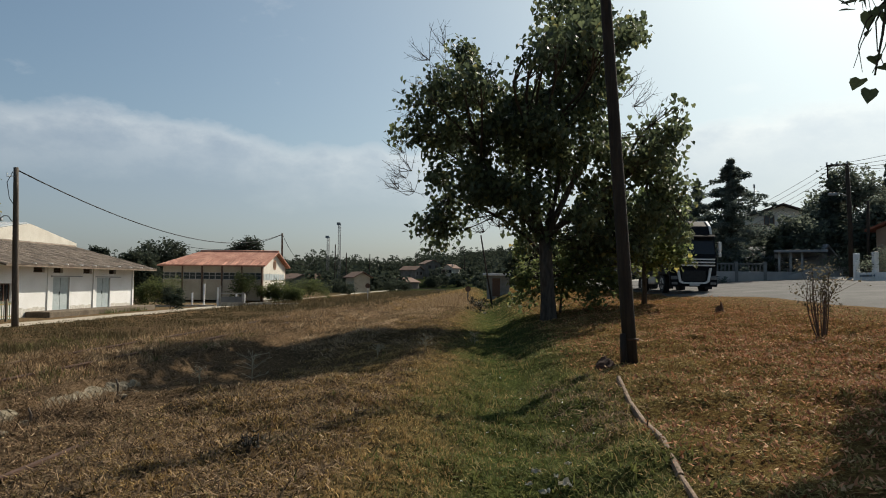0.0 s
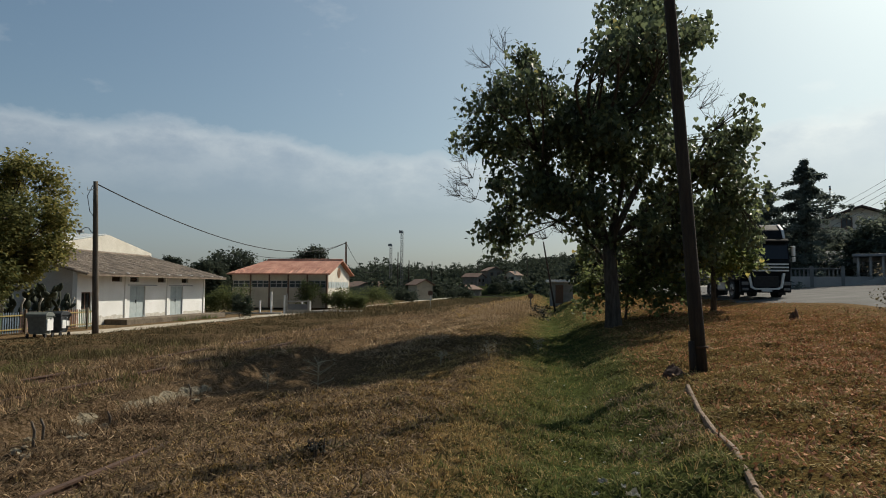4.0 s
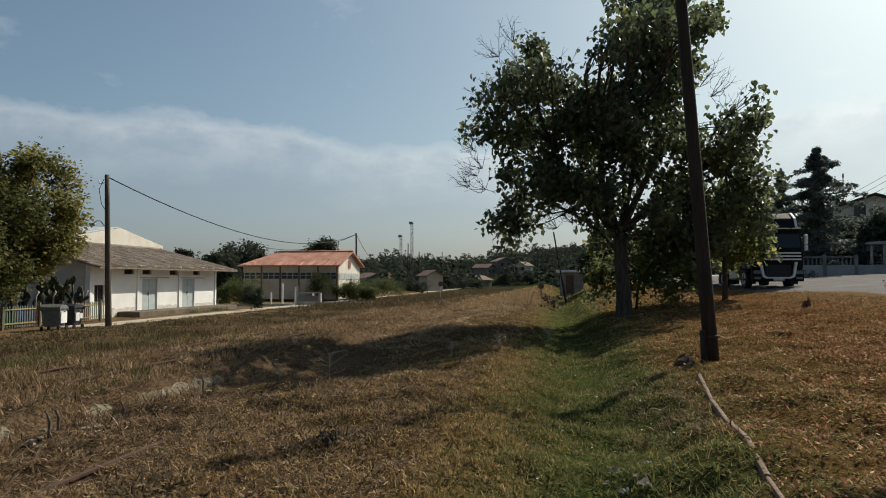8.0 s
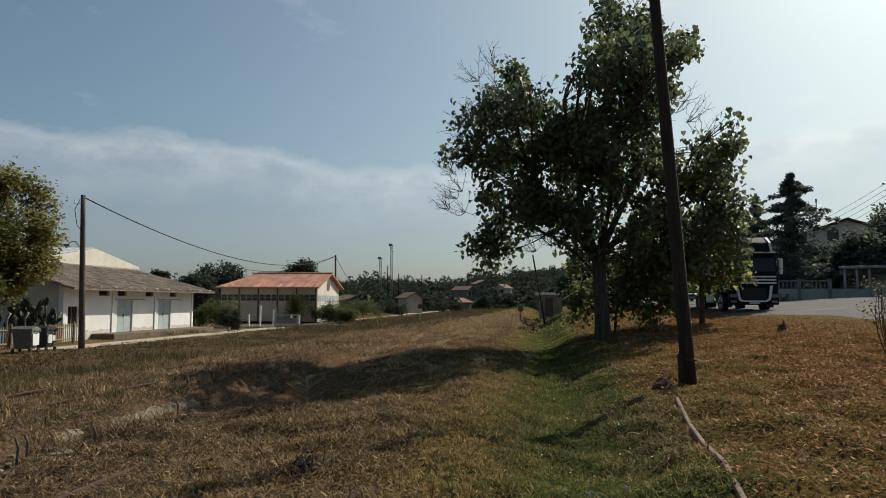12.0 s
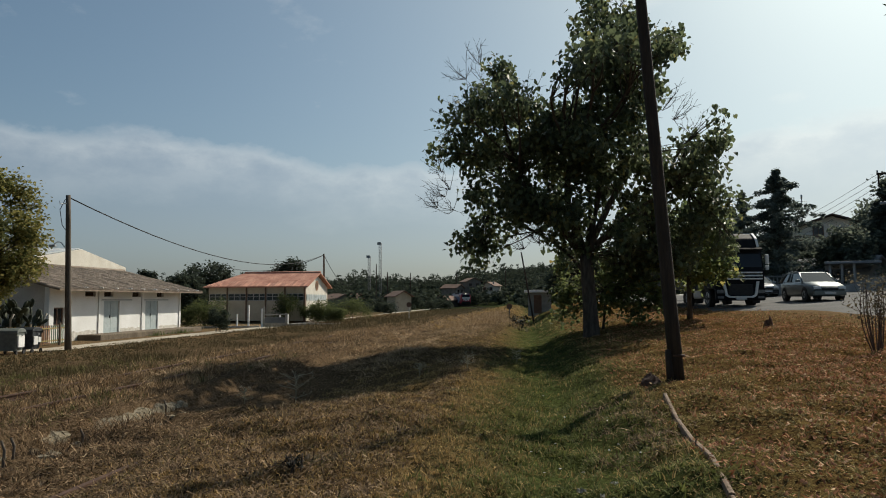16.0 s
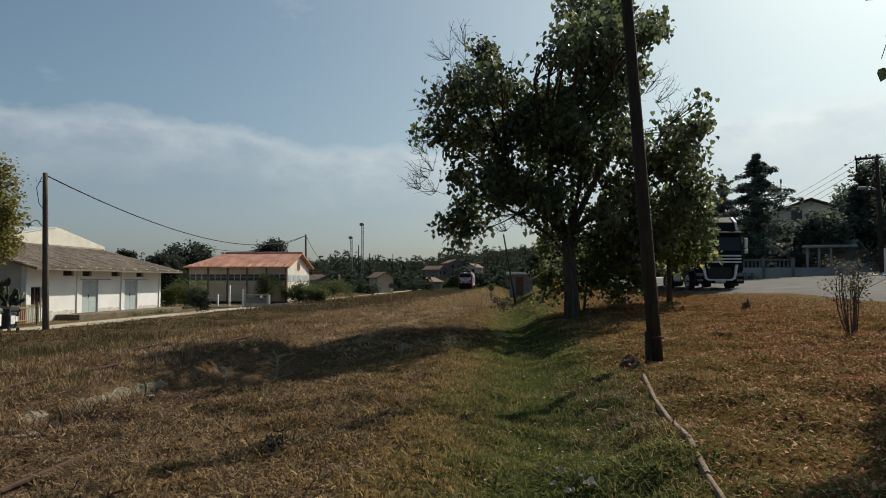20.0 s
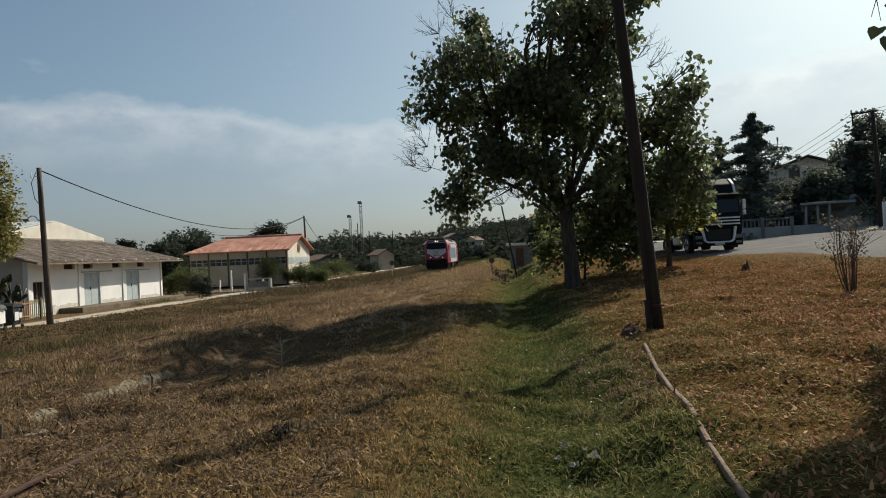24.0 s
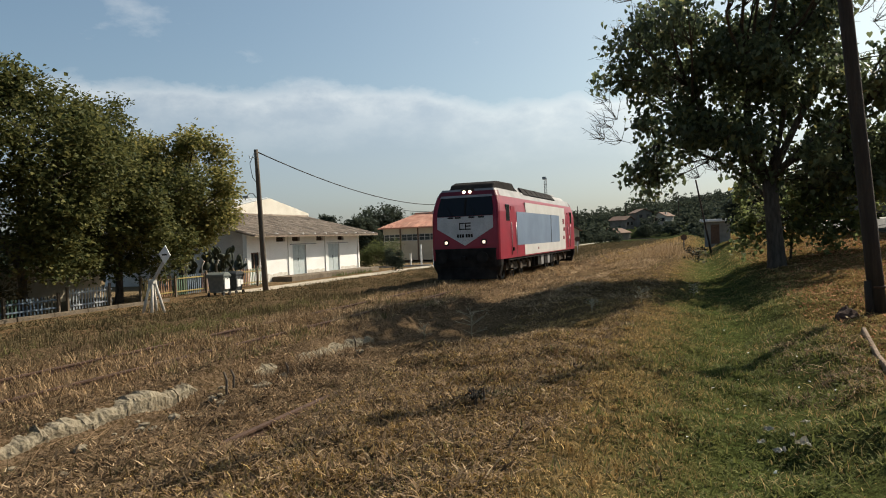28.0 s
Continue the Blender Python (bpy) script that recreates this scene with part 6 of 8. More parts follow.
        pv = part("nose_panel", B(vpanel), surface("dusty_white", (0.42, 0.42, 0.42), (0.55, 0.55, 0.54), 2, 0.5, 0.05, c3=(0.34, 0.34, 0.34)), r, "dusty white arrow-shaped nose panel")
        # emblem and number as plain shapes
        part("emblem", B(lambda bm: [pane(bm, -a, -b, z0, z1, 0.03) for a, b, z0, z1 in ((-0.2, -0.24, 2.22, 2.52), (0.0, -0.2, 2.22, 2.27), (0.0, -0.2, 2.47, 2.52), (0.06, 0.02, 2.22, 2.52), (0.26, 0.06, 2.22, 2.27), (0.26, 0.06, 2.35, 2.40), (0.26, 0.06, 2.47, 2.52))]), SOOT, pv, "black emblem shape")
        part("number_bar", B(lambda bm: [pane(bm, -0.34 + k, -0.26 + k, 1.90, 2.04, 0.03) for k in (0, 0.11, 0.22, 0.38, 0.49, 0.6)]), SOOT, pv, "row of short dark number bars")
        for x in (-0.72, -0.3, 0.3, 0.62):
            part("smudge", B(lambda bm: pane(bm, x - 0.13, x + 0.13, 2.70, 2.77, 0.028)), SOOT, pv, "dark wiper base")
        for x in (-0.13, 0.13):
            part("headlamp", tubes(([(x, fr(3.82, 0, -0.12), 3.82), (x, fr(3.82, 0, 0.06), 3.82)], 0.065), n=14), HEADLAMP if not s else LOCOGREY, r, "round glowing headlamp")
        part("headlamp_housing", boxes((-0.3, 0.3, min(fr(3.82, 0, -0.5), fr(3.82, 0, -0.02)), max(fr(3.82, 0, -0.5), fr(3.82, 0, -0.02)), 3.70, 3.95), bev=0.03), SOOT, r)
        for x in (-0.82, 0.82):
            hl = part("lower_lamp", tubes(([(x, fr(1.70, 0, -0.05), 1.70), (x, fr(1.70, 0, 0.03), 1.70)], 0.07), n=14), LAMP_LOW if not s else LOCOWHITE, r, "round lower headlamp")
            part("lamp_rim", tubes(([(x, fr(1.70, 0, -0.05), 1.70), (x, fr(1.70, 0, 0.018), 1.70)], 0.13), n=14), SOOT, hl)
        for x in (-1, 1):
            part("cab_window", boxes((x * 1.485 - 0.02, x * 1.485 + 0.02, min(fl(-1.75), fl(-1.15)), max(fl(-1.75), fl(-1.15)), 2.55, 3.25), bev=0.008), DARKGLASS, r)
            part("cab_door", boxes((x * 1.49 - 0.015, x * 1.49 + 0.025, min(fl(-2.65), fl(-2.0)), max(fl(-2.65), fl(-2.0)), 1.05, 3.2), bev=0.006), RED, r)
            for y in (-1.92, -2.72):
                part("handrail", tubes(([(x * 1.54, fl(y), 1.1), (x * 1.54, fl(y), 2.5)], 0.016), n=6), STEEL, r)
            part("step", boxes((min(x * 1.35, x * 1.52), max(x * 1.35, x * 1.52), min(fl(-2.6), fl(-2.1)), max(fl(-2.6), fl(-2.1)), 0.45, 0.5)), SOOT, r)
    # side panels: white surround, blue-grey panel with a seam, marks
    for x in (-1, 1):
        lo, hi = (x * 1.5 - 0.012, x * 1.5 + 0.012)
        part("white_band", boxes((lo, hi, -15.0, -4.4, 1.0, 1.48)), LOCOWHITE, r, "white lower band")
        part("white_band", boxes((lo, hi, -15.0, -4.8, 2.98, 3.08), (x * 1.44 - 0.05, x * 1.44 + 0.035, -15.0, -4.8, 3.08, 3.45)), LOCOWHITE, r, "white upper band")
        part("white_column", boxes((lo, hi, -15.0, -13.2, 1.48, 2.98)), LOCOWHITE, r, "white column")
        bp = part("side_panel", boxes((lo, hi + 0.004 if x > 0 else hi, -13.2, -3.0, 1.48, 2.98)), LOCOBLUE, r, "faded blue-grey side panel")
        part("seam", boxes((x * 1.5 - 0.02, x * 1.5 + 0.02, -10.75, -10.65, 1.48, 2.98)), SOOT, bp)
        for y, z0, z1 in ((-14.2, 2.5, 2.8), (-14.4, 2.1, 2.3), (-14.2, 1.6, 1.8), (-7.2, 1.2, 1.3)):
            part("mark", boxes((x * 1.5 - 0.02, x * 1.5 + 0.016, y - 0.5 if z1 > 1.4 else y - 0.25, y, z0, z1)), REDDARK, r, "dark red painted mark")
        part("mark", boxes((x * 1.5 - 0.02, x * 1.5 + 0.018, -16.8, -16.3, 1.6, 1.8)), LOCOWHITE, r, "painted mark")
        part("sole_bar", boxes((min(x * 1.3, x * 1.46), max(x * 1.3, x * 1.46), -17.0, -1.5, 0.85, 0.99)), SOOT, r)
        part("plug_socket", boxes((min(x * 1.48, x * 1.58), max(x * 1.48, x * 1.58), -2.2, -2.05, 1.25, 1.4)), SOOT, r)
    # roof gear
    part("roof_hood", B(lambda bm: prism(bm, [(-0.95, 3.84), (-1.35, 4.2), (-1.9, 4.33), (-4.5, 4.36), (-5.0, 4.1), (-5.0, 3.86)], 0, -0.98, 0.98, 0.07)), SOOT, r, "black roof hood")
    part("roof_fairing", B(lambda bm: prism(bm, [(-1.2, 3.84), (-0.96, 4.14), (-0.8, 4.19), (0.8, 4.19), (0.96, 4.14), (1.2, 3.84)], 1, -17.0, -5.02)), LOCOGREY, r, "pale grey roof fairing")
    for k in range(7):
        y = -5.5 - k * 1.12
        for x in (-1, 1):
            part("roof_grille", B(lambda bm: prism(bm, [(x * 1.24, 3.84), (x * 0.98, 4.17), (x * 1.01, 4.22), (x * 1.29, 3.88)], 1, y - 0.98, y)), SOOT, r, "black roof grille")
    for y in (-13.9, -15.6):
        f = part("fan_housing", tubes(([(0, y, 4.17), (0, y, 4.3)], 0.75), n=24), LOCOGREY, r)
        part("fan_grille", tubes(([(0, y, 4.29), (0, y, 4.32)], 0.66), n=24), SOOT, f)
    # running gear: two bogies of three axles, tank between
    part("fuel_tank", boxes((-1.25, 1.25, -11.6, -7.4, 0.3, 0.95), bev=0.06), SOOT, r)
    for k in range(5):
        part("underfloor_box", boxes((1.15, 1.4, -11.4 + k * 0.8, -10.8 + k * 0.8, 0.38, 0.85), bev=0.02), LOCOGREY if k % 2 else SOOT, r)
        part("underfloor_box", boxes((-1.4, -1.15, -11.4 + k * 0.8, -10.8 + k * 0.8, 0.38, 0.85), bev=0.02), LOCOGREY if k % 2 else SOOT, r)
    wheels = []
    for yc in (-4.4, -14.1):
        bg = part("bogie", boxes((-1.2, -1.02, yc - 2.4, yc + 2.4, 0.42, 0.72), (1.02, 1.2, yc - 2.4, yc + 2.4, 0.42, 0.72), (-1.1, 1.1, yc - 0.2, yc + 0.2, 0.45, 0.7)), BRAKEDUST, r, "dusty brown bogie frame")
        for dy in (-1.75, 0, 1.75):
            for x in (-1.22, 1.22):
                part("axle_box", boxes((x - 0.08, x + 0.08, yc + dy - 0.2, yc + dy + 0.2, 0.36, 0.7), bev=0.03), BRAKEDUST, bg)
                for e in (-0.36, 0.36):
                    part("spring", tubes(([(x, yc + dy + e, 0.6), (x, yc + dy + e, 0.95)], 0.09), n=8), BRAKEDUST, bg)
            def ws_(bm):
                for x in (-0.78, 0.78):
                    tube(bm, [(x - 0.07, 0, 0), (x + 0.07, 0, 0)], 0.5, 24)
                    s = 1 if x > 0 else -1
                    tube(bm, [(x - s * 0.07, 0, 0), (x - s * 0.1, 0, 0)], 0.53, 24)
                    for a in range(6):
                        c, d = math.cos(a * 1.047), math.sin(a * 1.047)
                        tube(bm, [(x + s * 0.072, c * 0.15, d * 0.15), (x + s * 0.085, c * 0.4, d * 0.4)], 0.04, 5)
                tube(bm, [(-0.9, 0, 0), (0.9, 0, 0)], 0.08, 10)
            w = part("wheelset", B(ws_), surface_cache("dark_plastic"), r, "pair of steel wheels on an axle")
            w.matrix_basis = pose(0, yc + dy, 0.5)
            wheels.append((w, yc + dy))
    return r, wheels


LOCO, LOCO_WHEELS = locomotive()

CARSILVER = surface("silver_paint", (0.125, 0.138, 0.13), (0.15, 0.165, 0.155), 2, 0.38, 0.0, metal=0.4, coat=0.3, spec=0.4)
CARWHITE = surface("white_car_paint", (0.27, 0.28, 0.285), (0.32, 0.33, 0.335), 2, 0.35, 0.0, coat=0.4, spec=0.5)
TRIM = surface("black_trim", (0.015, 0.015, 0.016), (0.025, 0.025, 0.025), 8, 0.6, 0.05)
TAIL = surface("tail_red", (0.30, 0.01, 0.01), (0.38, 0.02, 0.02), 5, 0.25, 0.0)
LAMPGLASS = surface("lamp_glass", (0.55, 0.57, 0.58), (0.70, 0.72, 0.73), 5, 0.12, 0.0, spec=0.6, coat=0.5)


def wheel_parts(root, x, y, rad, wd, rim):
    e = part("wheel", tubes(([(-wd / 2, 0, 0), (-wd / 2 + 0.03, 0, 0), (wd / 2 - 0.03, 0, 0), (wd / 2, 0, 0)], [rad * 0.93, rad, rad, rad * 0.93]), n=24), BLACKRUBBER, root)

    s = 1 if x > 0 else -1

    def disc(bm):
        tube(bm, [(s * wd * 0.46, 0, 0), (s * wd * 0.52, 0, 0)], [rad * 0.64, rad * 0.60], 20)
    rm = part("rim", B(disc), rim, e)

    def spokes(bm):
        star = []
        for a in range(10):
            k = rad * (0.56 if a % 2 == 0 else 0.16)
            star.append((k * math.cos(a * 0.6283), k * math.sin(a * 0.6283)))
        prism(bm, star, 0, min(s * wd * 0.53, s * wd * 0.57), max(s * wd * 0.53, s * wd * 0.57))
    part("spokes", B(spokes), TRIM, e)
    e.matrix_basis = pose(x, y, rad)
    return e


def car(name, m, L, Wd, H, paint, label, estate):
    """Nose at +y. Body lofted from cross-sections."""
    r = thing(name, m, label, "car")
    h2 = Wd / 2
    # section: y, sill z, belt z, half width
    secs = [(L / 2, 0.42, 0.52, 0.72), (L / 2 - 0.08, 0.25, 0.66, 0.86), (L / 2 - 0.5, 0.2, 0.78, 0.96), (L / 2 - 1.15, 0.2, 0.92, 1.0), (0, 0.2, 0.96, 1.0), (-L / 2 + 0.7, 0.22, 1.0, 0.98), (-L / 2 + 0.1, 0.28, 0.98, 0.9), (-L / 2, 0.42, 0.9, 0.82)]

    def body(bm):
        rings = []
        for y, zs, zb, k in secs:
            w = h2 * k
            rings.append([(-w * 0.92, y, zs), (-w, y, zs + 0.15), (-w, y, zb - 0.18), (-w * 0.94, y, zb), (-w * 0.4, y, zb + 0.03), (w * 0.4, y, zb + 0.03), (w * 0.94, y, zb), (w, y, zb - 0.18), (w, y, zs + 0.15), (w * 0.92, y, zs)])
        loft(bm, rings)
        for f in bm.faces:
            f.smooth = len(f.verts) == 4
    part("body", B(body), paint, r)
    tail = -L / 2 + (0.12 if estate else 0.2)
    gl = [(L / 2 - 1.2, 0.93), (L / 2 - 2.05, H - 0.04), (tail + 0.55, H - 0.05), (tail, 1.0)]

    def cabin(bm, inset, z_add=0.0):
        rings = []
        for y, z in gl:
            lo = 0.9
            kk = (z - lo) / (H - lo)
            w = h2 * (0.93 - 0.2 * kk) - inset
            rings.append((y, z, w))
        vs = []
        for y, z, w in rings:
            vs.append([bm.verts.new((-w, y, z)), bm.verts.new((w, y, z))])
        bl = [[bm.verts.new((-h2 * 0.93 + inset, y, 0.9)), bm.verts.new((h2 * 0.93 - inset, y, 0.9))] for y, z, w in rings]
        for (a, b) in zip(vs, vs[1:]):
            bm.faces.new((a[0], a[1], b[1], b[0]))
        for s in (0, 1):
            for i in range(3):
                bm.faces.new((vs[i][s], vs[i + 1][s], bl[i + 1][s], bl[i][s]))
        bm.faces.new((vs[0][0], vs[0][1], bl[0][1], bl[0][0]))
        bm.faces.new((vs[-1][0], vs[-1][1], bl[-1][1], bl[-1][0]))
    part("glasshouse", B(lambda bm: cabin(bm, 0.0)), DARKGLASS, r, "dark car windows")

    def shell(bm):
        (y0, z0), (y1, z1), (y2, z2), (y3, z3) = gl
        w = h2 * 0.74
        prism(bm, [(y1 - 0.02, z1 + 0.0), (y1 - 0.3, z1 + 0.045), (y2 + 0.2, z2 + 0.05), (y2, z2 + 0.01), (y2, z2 - 0.03), (y1, z1 - 0.03)], 0, -w, w, 0.02)
        for s in (-1, 1):
            a, b = h2 * 0.935 * s, h2 * 0.74 * s
            tube(bm, [(a, y0, z0), (b, y1, z1)], 0.035, 6)
            tube(bm, [(a, y3 + 0.02, 0.98), (b, y2, z2)], 0.06, 6)
            tube(bm, [(a, (y1 + y2) / 2 + 0.1, 0.96), (b, (y1 + y2) / 2, H - 0.03)], 0.035, 6)
            if estate:
                tube(bm, [(a, y2 + 0.55, 0.96), (b, y2 + 0.6, H - 0.03)], 0.04, 6)
            tube(bm, [(b, y1, z1), (b, y2, z2)], 0.03, 6)
    part("roof", B(shell), paint, r)
    part("front_bumper", boxes((-h2 * 0.84, h2 * 0.84, L / 2 - 0.14, L / 2 + 0.03, 0.25, 0.48), bev=0.04), paint if estate else TRIM, r)
    part("rear_bumper", boxes((-h2 * 0.84, h2 * 0.84, -L / 2 - 0.03, -L / 2 + 0.14, 0.3, 0.52), bev=0.04), paint if estate else TRIM, r)
    part("grille", boxes((-h2 * 0.42, h2 * 0.42, L / 2 - 0.06, L / 2 + 0.015, 0.5, 0.62), bev=0.015), TRIM, r)
    part("number_plate", boxes((-0.26, 0.26, L / 2 + 0.03, L / 2 + 0.045, 0.32, 0.43)), LOCOWHITE, r, "blank white number plate")
    for s in (-1, 1):
        part("headlight", boxes((min(s * h2 * 0.45, s * h2 * 0.82), max(s * h2 * 0.45, s * h2 * 0.82), L / 2 - 0.22, L / 2 - 0.01, 0.54, 0.70), bev=0.03), LAMPGLASS, r, "clear headlight")
        part("tail_light", boxes((min(s * h2 * 0.66, s * h2 * 0.86), max(s * h2 * 0.66, s * h2 * 0.86), -L / 2 - 0.01, -L / 2 + 0.1, 0.65, 0.9), bev=0.02), TAIL, r)
        part("mirror", boxes((min(s * h2 * 0.96, s * (h2 * 0.96 + 0.2)), max(s * h2 * 0.96, s * (h2 * 0.96 + 0.2)), L / 2 - 1.55, L / 2 - 1.42, 0.95, 1.08), bev=0.03), paint, r)
        for y in (0.25, -0.75):
            part("door_handle", boxes((s * h2 - 0.015, s * h2 + 0.02, y - 0.1, y + 0.1, 0.78, 0.81)), paint, r)
        if estate:
            part("roof_rail", tubes(([(s * h2 * 0.68, gl[1][0] - 0.3, H + 0.04), (s * h2 * 0.68, gl[2][0] + 0.1, H + 0.04)], 0.02)), STEEL, r)
    for s in (-1, 1):
        for y in (L / 2 - 0.88, -L / 2 + 0.85):
            part("wheel_arch", tubes(([(s * (h2 - 0.2), y, 0.32), (s * (h2 + 0.004), y, 0.32)], 0.36), n=20), TRIM, r)
    ws = [wheel_parts(r, s * (h2 - 0.09), y, 0.31, 0.2, STEEL) for s in (-1, 1) for y in (L / 2 - 0.88, -L / 2 + 0.85)]
    return r, ws


WAGON, WAGON_WHEELS = car("estate_car", M(24, 37.8, None, 180), 4.5, 1.78, 1.47, CARSILVER, "silver estate car driving along the road", True)
HATCH, HATCH_WHEELS = car("hatchback_car", M(25, 43, None, 180), 3.85, 1.64, 1.40, CARWHITE, "white hatchback driving along the road", False)

LORRYBLACK = surface("lorry_black_paint", (0.010, 0.011, 0.013), (0.018, 0.019, 0.022), 2, 0.6, 0.0, coat=0.0, spec=0.06)


DIMLAMP = surface("dim_lamp_glass", (0.12, 0.125, 0.13), (0.2, 0.205, 0.21), 5, 0.2, 0.0, spec=0.5)


def lorry():
    """Tractor unit and a low trailer; nose at +y (0), x across."""
    r = thing("articulated_lorry", M(20.15, 38.2, None, 180 + 4), "black lorry with white stripes parked at the roadside", "lorry")
    w = 1.24

    def cab(bm):
        prof = [(0.02, 0.95), (0.10, 1.9), (0.0, 2.0), (-0.28, 3.0), (-0.42, 3.1), (-2.2, 3.1), (-2.2, 0.95)]
        prism(bm, prof, 0, -w, w, 0.06)
    part("cab", B(cab), LORRYBLACK, r, "glossy black cab")

    def fairing(bm):
        prism(bm, [(-0.40, 3.1), (-0.62, 3.55), (-1.1, 3.85), (-2.2, 3.95), (-2.2, 3.1)], 0, -w + 0.06, w - 0.06, 0.08)
    rf = part("roof_fairing", B(fairing), LORRYBLACK, r, "black raised roof")
    for s in (-1, 1):
        part("roof_stripe", B(lambda bm: prism(bm, [(-0.38, 3.12), (-0.58, 3.57), (-1.08, 3.88), (-2.2, 3.98), (-2.2, 3.88), (-1.1, 3.78), (-0.66, 3.5), (-0.48, 3.12)], 0, s * (w - 0.13) - 0.06, s * (w - 0.13) + 0.06)), surface_cache("white_paint"), rf, "white roof stripe")
    part("windscreen", B(lambda bm: prism(bm, [(0.0, 2.02), (-0.26, 2.95), (-0.24, 2.97), (0.03, 2.04)], 0, -w + 0.1, w - 0.1)), DARKGLASS, r)
    part("sun_visor", B(lambda bm: prism(bm, [(-0.22, 2.98), (0.08, 2.92), (0.06, 2.98), (-0.3, 3.10)], 0, -w + 0.04, w - 0.04)), SOOT, r)
    for z in (1.42, 1.58, 1.74):
        part("front_stripe", boxes((-w + 0.12, w - 0.12, 0.07, 0.13, z, z + 0.075), bev=0.01), surface_cache("white_paint"), r, "white front stripe")
    part("grille", boxes((-0.62, 0.62, 0.03, 0.14, 0.62, 1.18), bev=0.03), TRIM, r)

    def gframe(bm):
        prism(bm, [(-0.92, 1.32), (-0.78, 0.6), (-0.6, 0.5), (0.6, 0.5), (0.78, 0.6), (0.92, 1.32), (0.8, 1.32), (0.68, 0.66), (0.55, 0.58), (-0.55, 0.58), (-0.68, 0.66), (-0.8, 1.32)], 1, 0.1, 0.2)
    part("grille_frame", B(gframe), surface_cache("white_paint"), r, "white grille surround")
    part("bumper", boxes((-w, w, -0.15, 0.12, 0.35, 0.95), bev=0.06), LORRYBLACK, r)
    part("number_plate", boxes((-0.26, 0.26, 0.2, 0.215, 0.4, 0.5)), LOCOWHITE, r, "blank number plate")
    for s in (-1, 1):
        part("headlight", boxes((min(s * 0.84, s * 1.2), max(s * 0.84, s * 1.2), 0.06, 0.15, 0.72, 0.9), bev=0.03), DIMLAMP, r)
        part("fog_lamp", boxes((min(s * 0.86, s * 1.16), max(s * 0.86, s * 1.16), 0.1, 0.15, 0.46, 0.58), bev=0.02), DIMLAMP, r)
        part("side_window", boxes((s * w - 0.01, s * w + 0.012, -1.2, -0.3, 2.1, 2.85)), DARKGLASS, r)
        a, b = s * (w + 0.10), s * (w + 0.25)
        mi = part("mirror", boxes((min(a, b), max(a, b), -0.12, 0.06, 2.2, 2.7), (min(a, b), max(a, b), -0.12, 0.06, 1.9, 2.15), bev=0.04), surface_cache("white_paint"), r, "white mirror housing")
        part("mirror_arm", tubes(([(s * w, -0.05, 2.65), (a, -0.05, 2.65)], 0.025), ([(s * w, -0.05, 2.0), (a, -0.05, 2.0)], 0.025)), TRIM, mi)
        part("fairing_panel", boxes((s * w - 0.04, s * w + 0.01, -3.4, -2.2, 0.9, 3.0)), LORRYBLACK, r)
        part("fuel_tank", boxes((min(s * 0.75, s * 1.2), max(s * 0.75, s * 1.2), -3.9, -2.6, 0.45, 1.0), bev=0.08), STEEL, r)
        part("door_step", boxes((min(s * 1.0, s * 1.25), max(s * 1.0, s * 1.25), -1.7, -1.1, 0.4, 0.5)), TRIM, r)
        for y in (-1.4, -5.0):
            wheel_parts(r, s * 1.05, y, 0.5, 0.3, STEEL)
        for y in (-10.2, -11.5, -12.8):
            wheel_parts(r, s * 1.05, y, 0.48, 0.3, STEEL)
        part("mudflap", boxes((min(s * 0.85, s * 1.22), max(s * 0.85, s * 1.22), -0.62, -0.6, 0.22, 0.6)), TRIM, r)
    part("chassis", boxes((-0.45, -0.25, -6.2, -0.5, 0.7, 0.95), (0.25, 0.45, -6.2, -0.5, 0.7, 0.95)), TRIM, r)
    part("trailer_bed", boxes((-1.25, 1.25, -13.8, -3.6, 1.1, 1.35), bev=0.02), surface_cache("dark_plastic"), r, "dark trailer deck")
    part("trailer_side", boxes((-1.25, -1.2, -13.8, -3.6, 1.35, 2.3), (1.2, 1.25, -13.8, -3.6, 1.35, 2.3)), surface_cache("dark_plastic"), r, "dark trailer side board")
    part("trailer_front", boxes((-1.2, 1.2, -3.65, -3.6, 1.35, 2.8)), surface_cache("dark_plastic"), r)
    return r


lorry()


def motions():
    fps = 30.0
    n = int(28 * fps)
    # the locomotive comes down the line at a steady pace
    v, p28 = 16.2, LOCO_P28

    def loco_at(t):
        run = p28 + v * (28.0 - t)
        a = max(0.0, run - BEND_P) / BEND_R
        return M(-BEND_R * (1 - math.cos(a)), min(run, BEND_P) + BEND_R * math.sin(a), 0.0, 180 + math.degrees(a))
    walk(LOCO, [(0.5 * i, loco_at(0.5 * i)) for i in range(57)])
    for w, y in LOCO_WHEELS:
        walk(w, [(i / fps, pose(0, y, 0.5, -math.degrees(v * i / fps / 0.5))) for i in range(n + 1)])
    for car_, ws, q, p0, t0, sp in ((WAGON, WAGON_WHEELS, 24.0, 38.3, 16.1, 8.73), (HATCH, HATCH_WHEELS, 25.2, 43.1, 17.0, 8.51)):
        rows = []
        for i in range(0, 57):
            t = i * 0.5
            p = p0 - sp * (t - t0)
            rows.append((t, M(q, p, float(ground_z(q, p)) + 0.03, 180)))
        walk(car_, rows)
        for w in ws:
            x, y = w.location.x, w.location.y
            walk(w, [(i / fps, pose(x, y, 0.31, -math.degrees(sp * i / fps / 0.31))) for i in range(n + 1)])


LOCO_P28 = 28.3


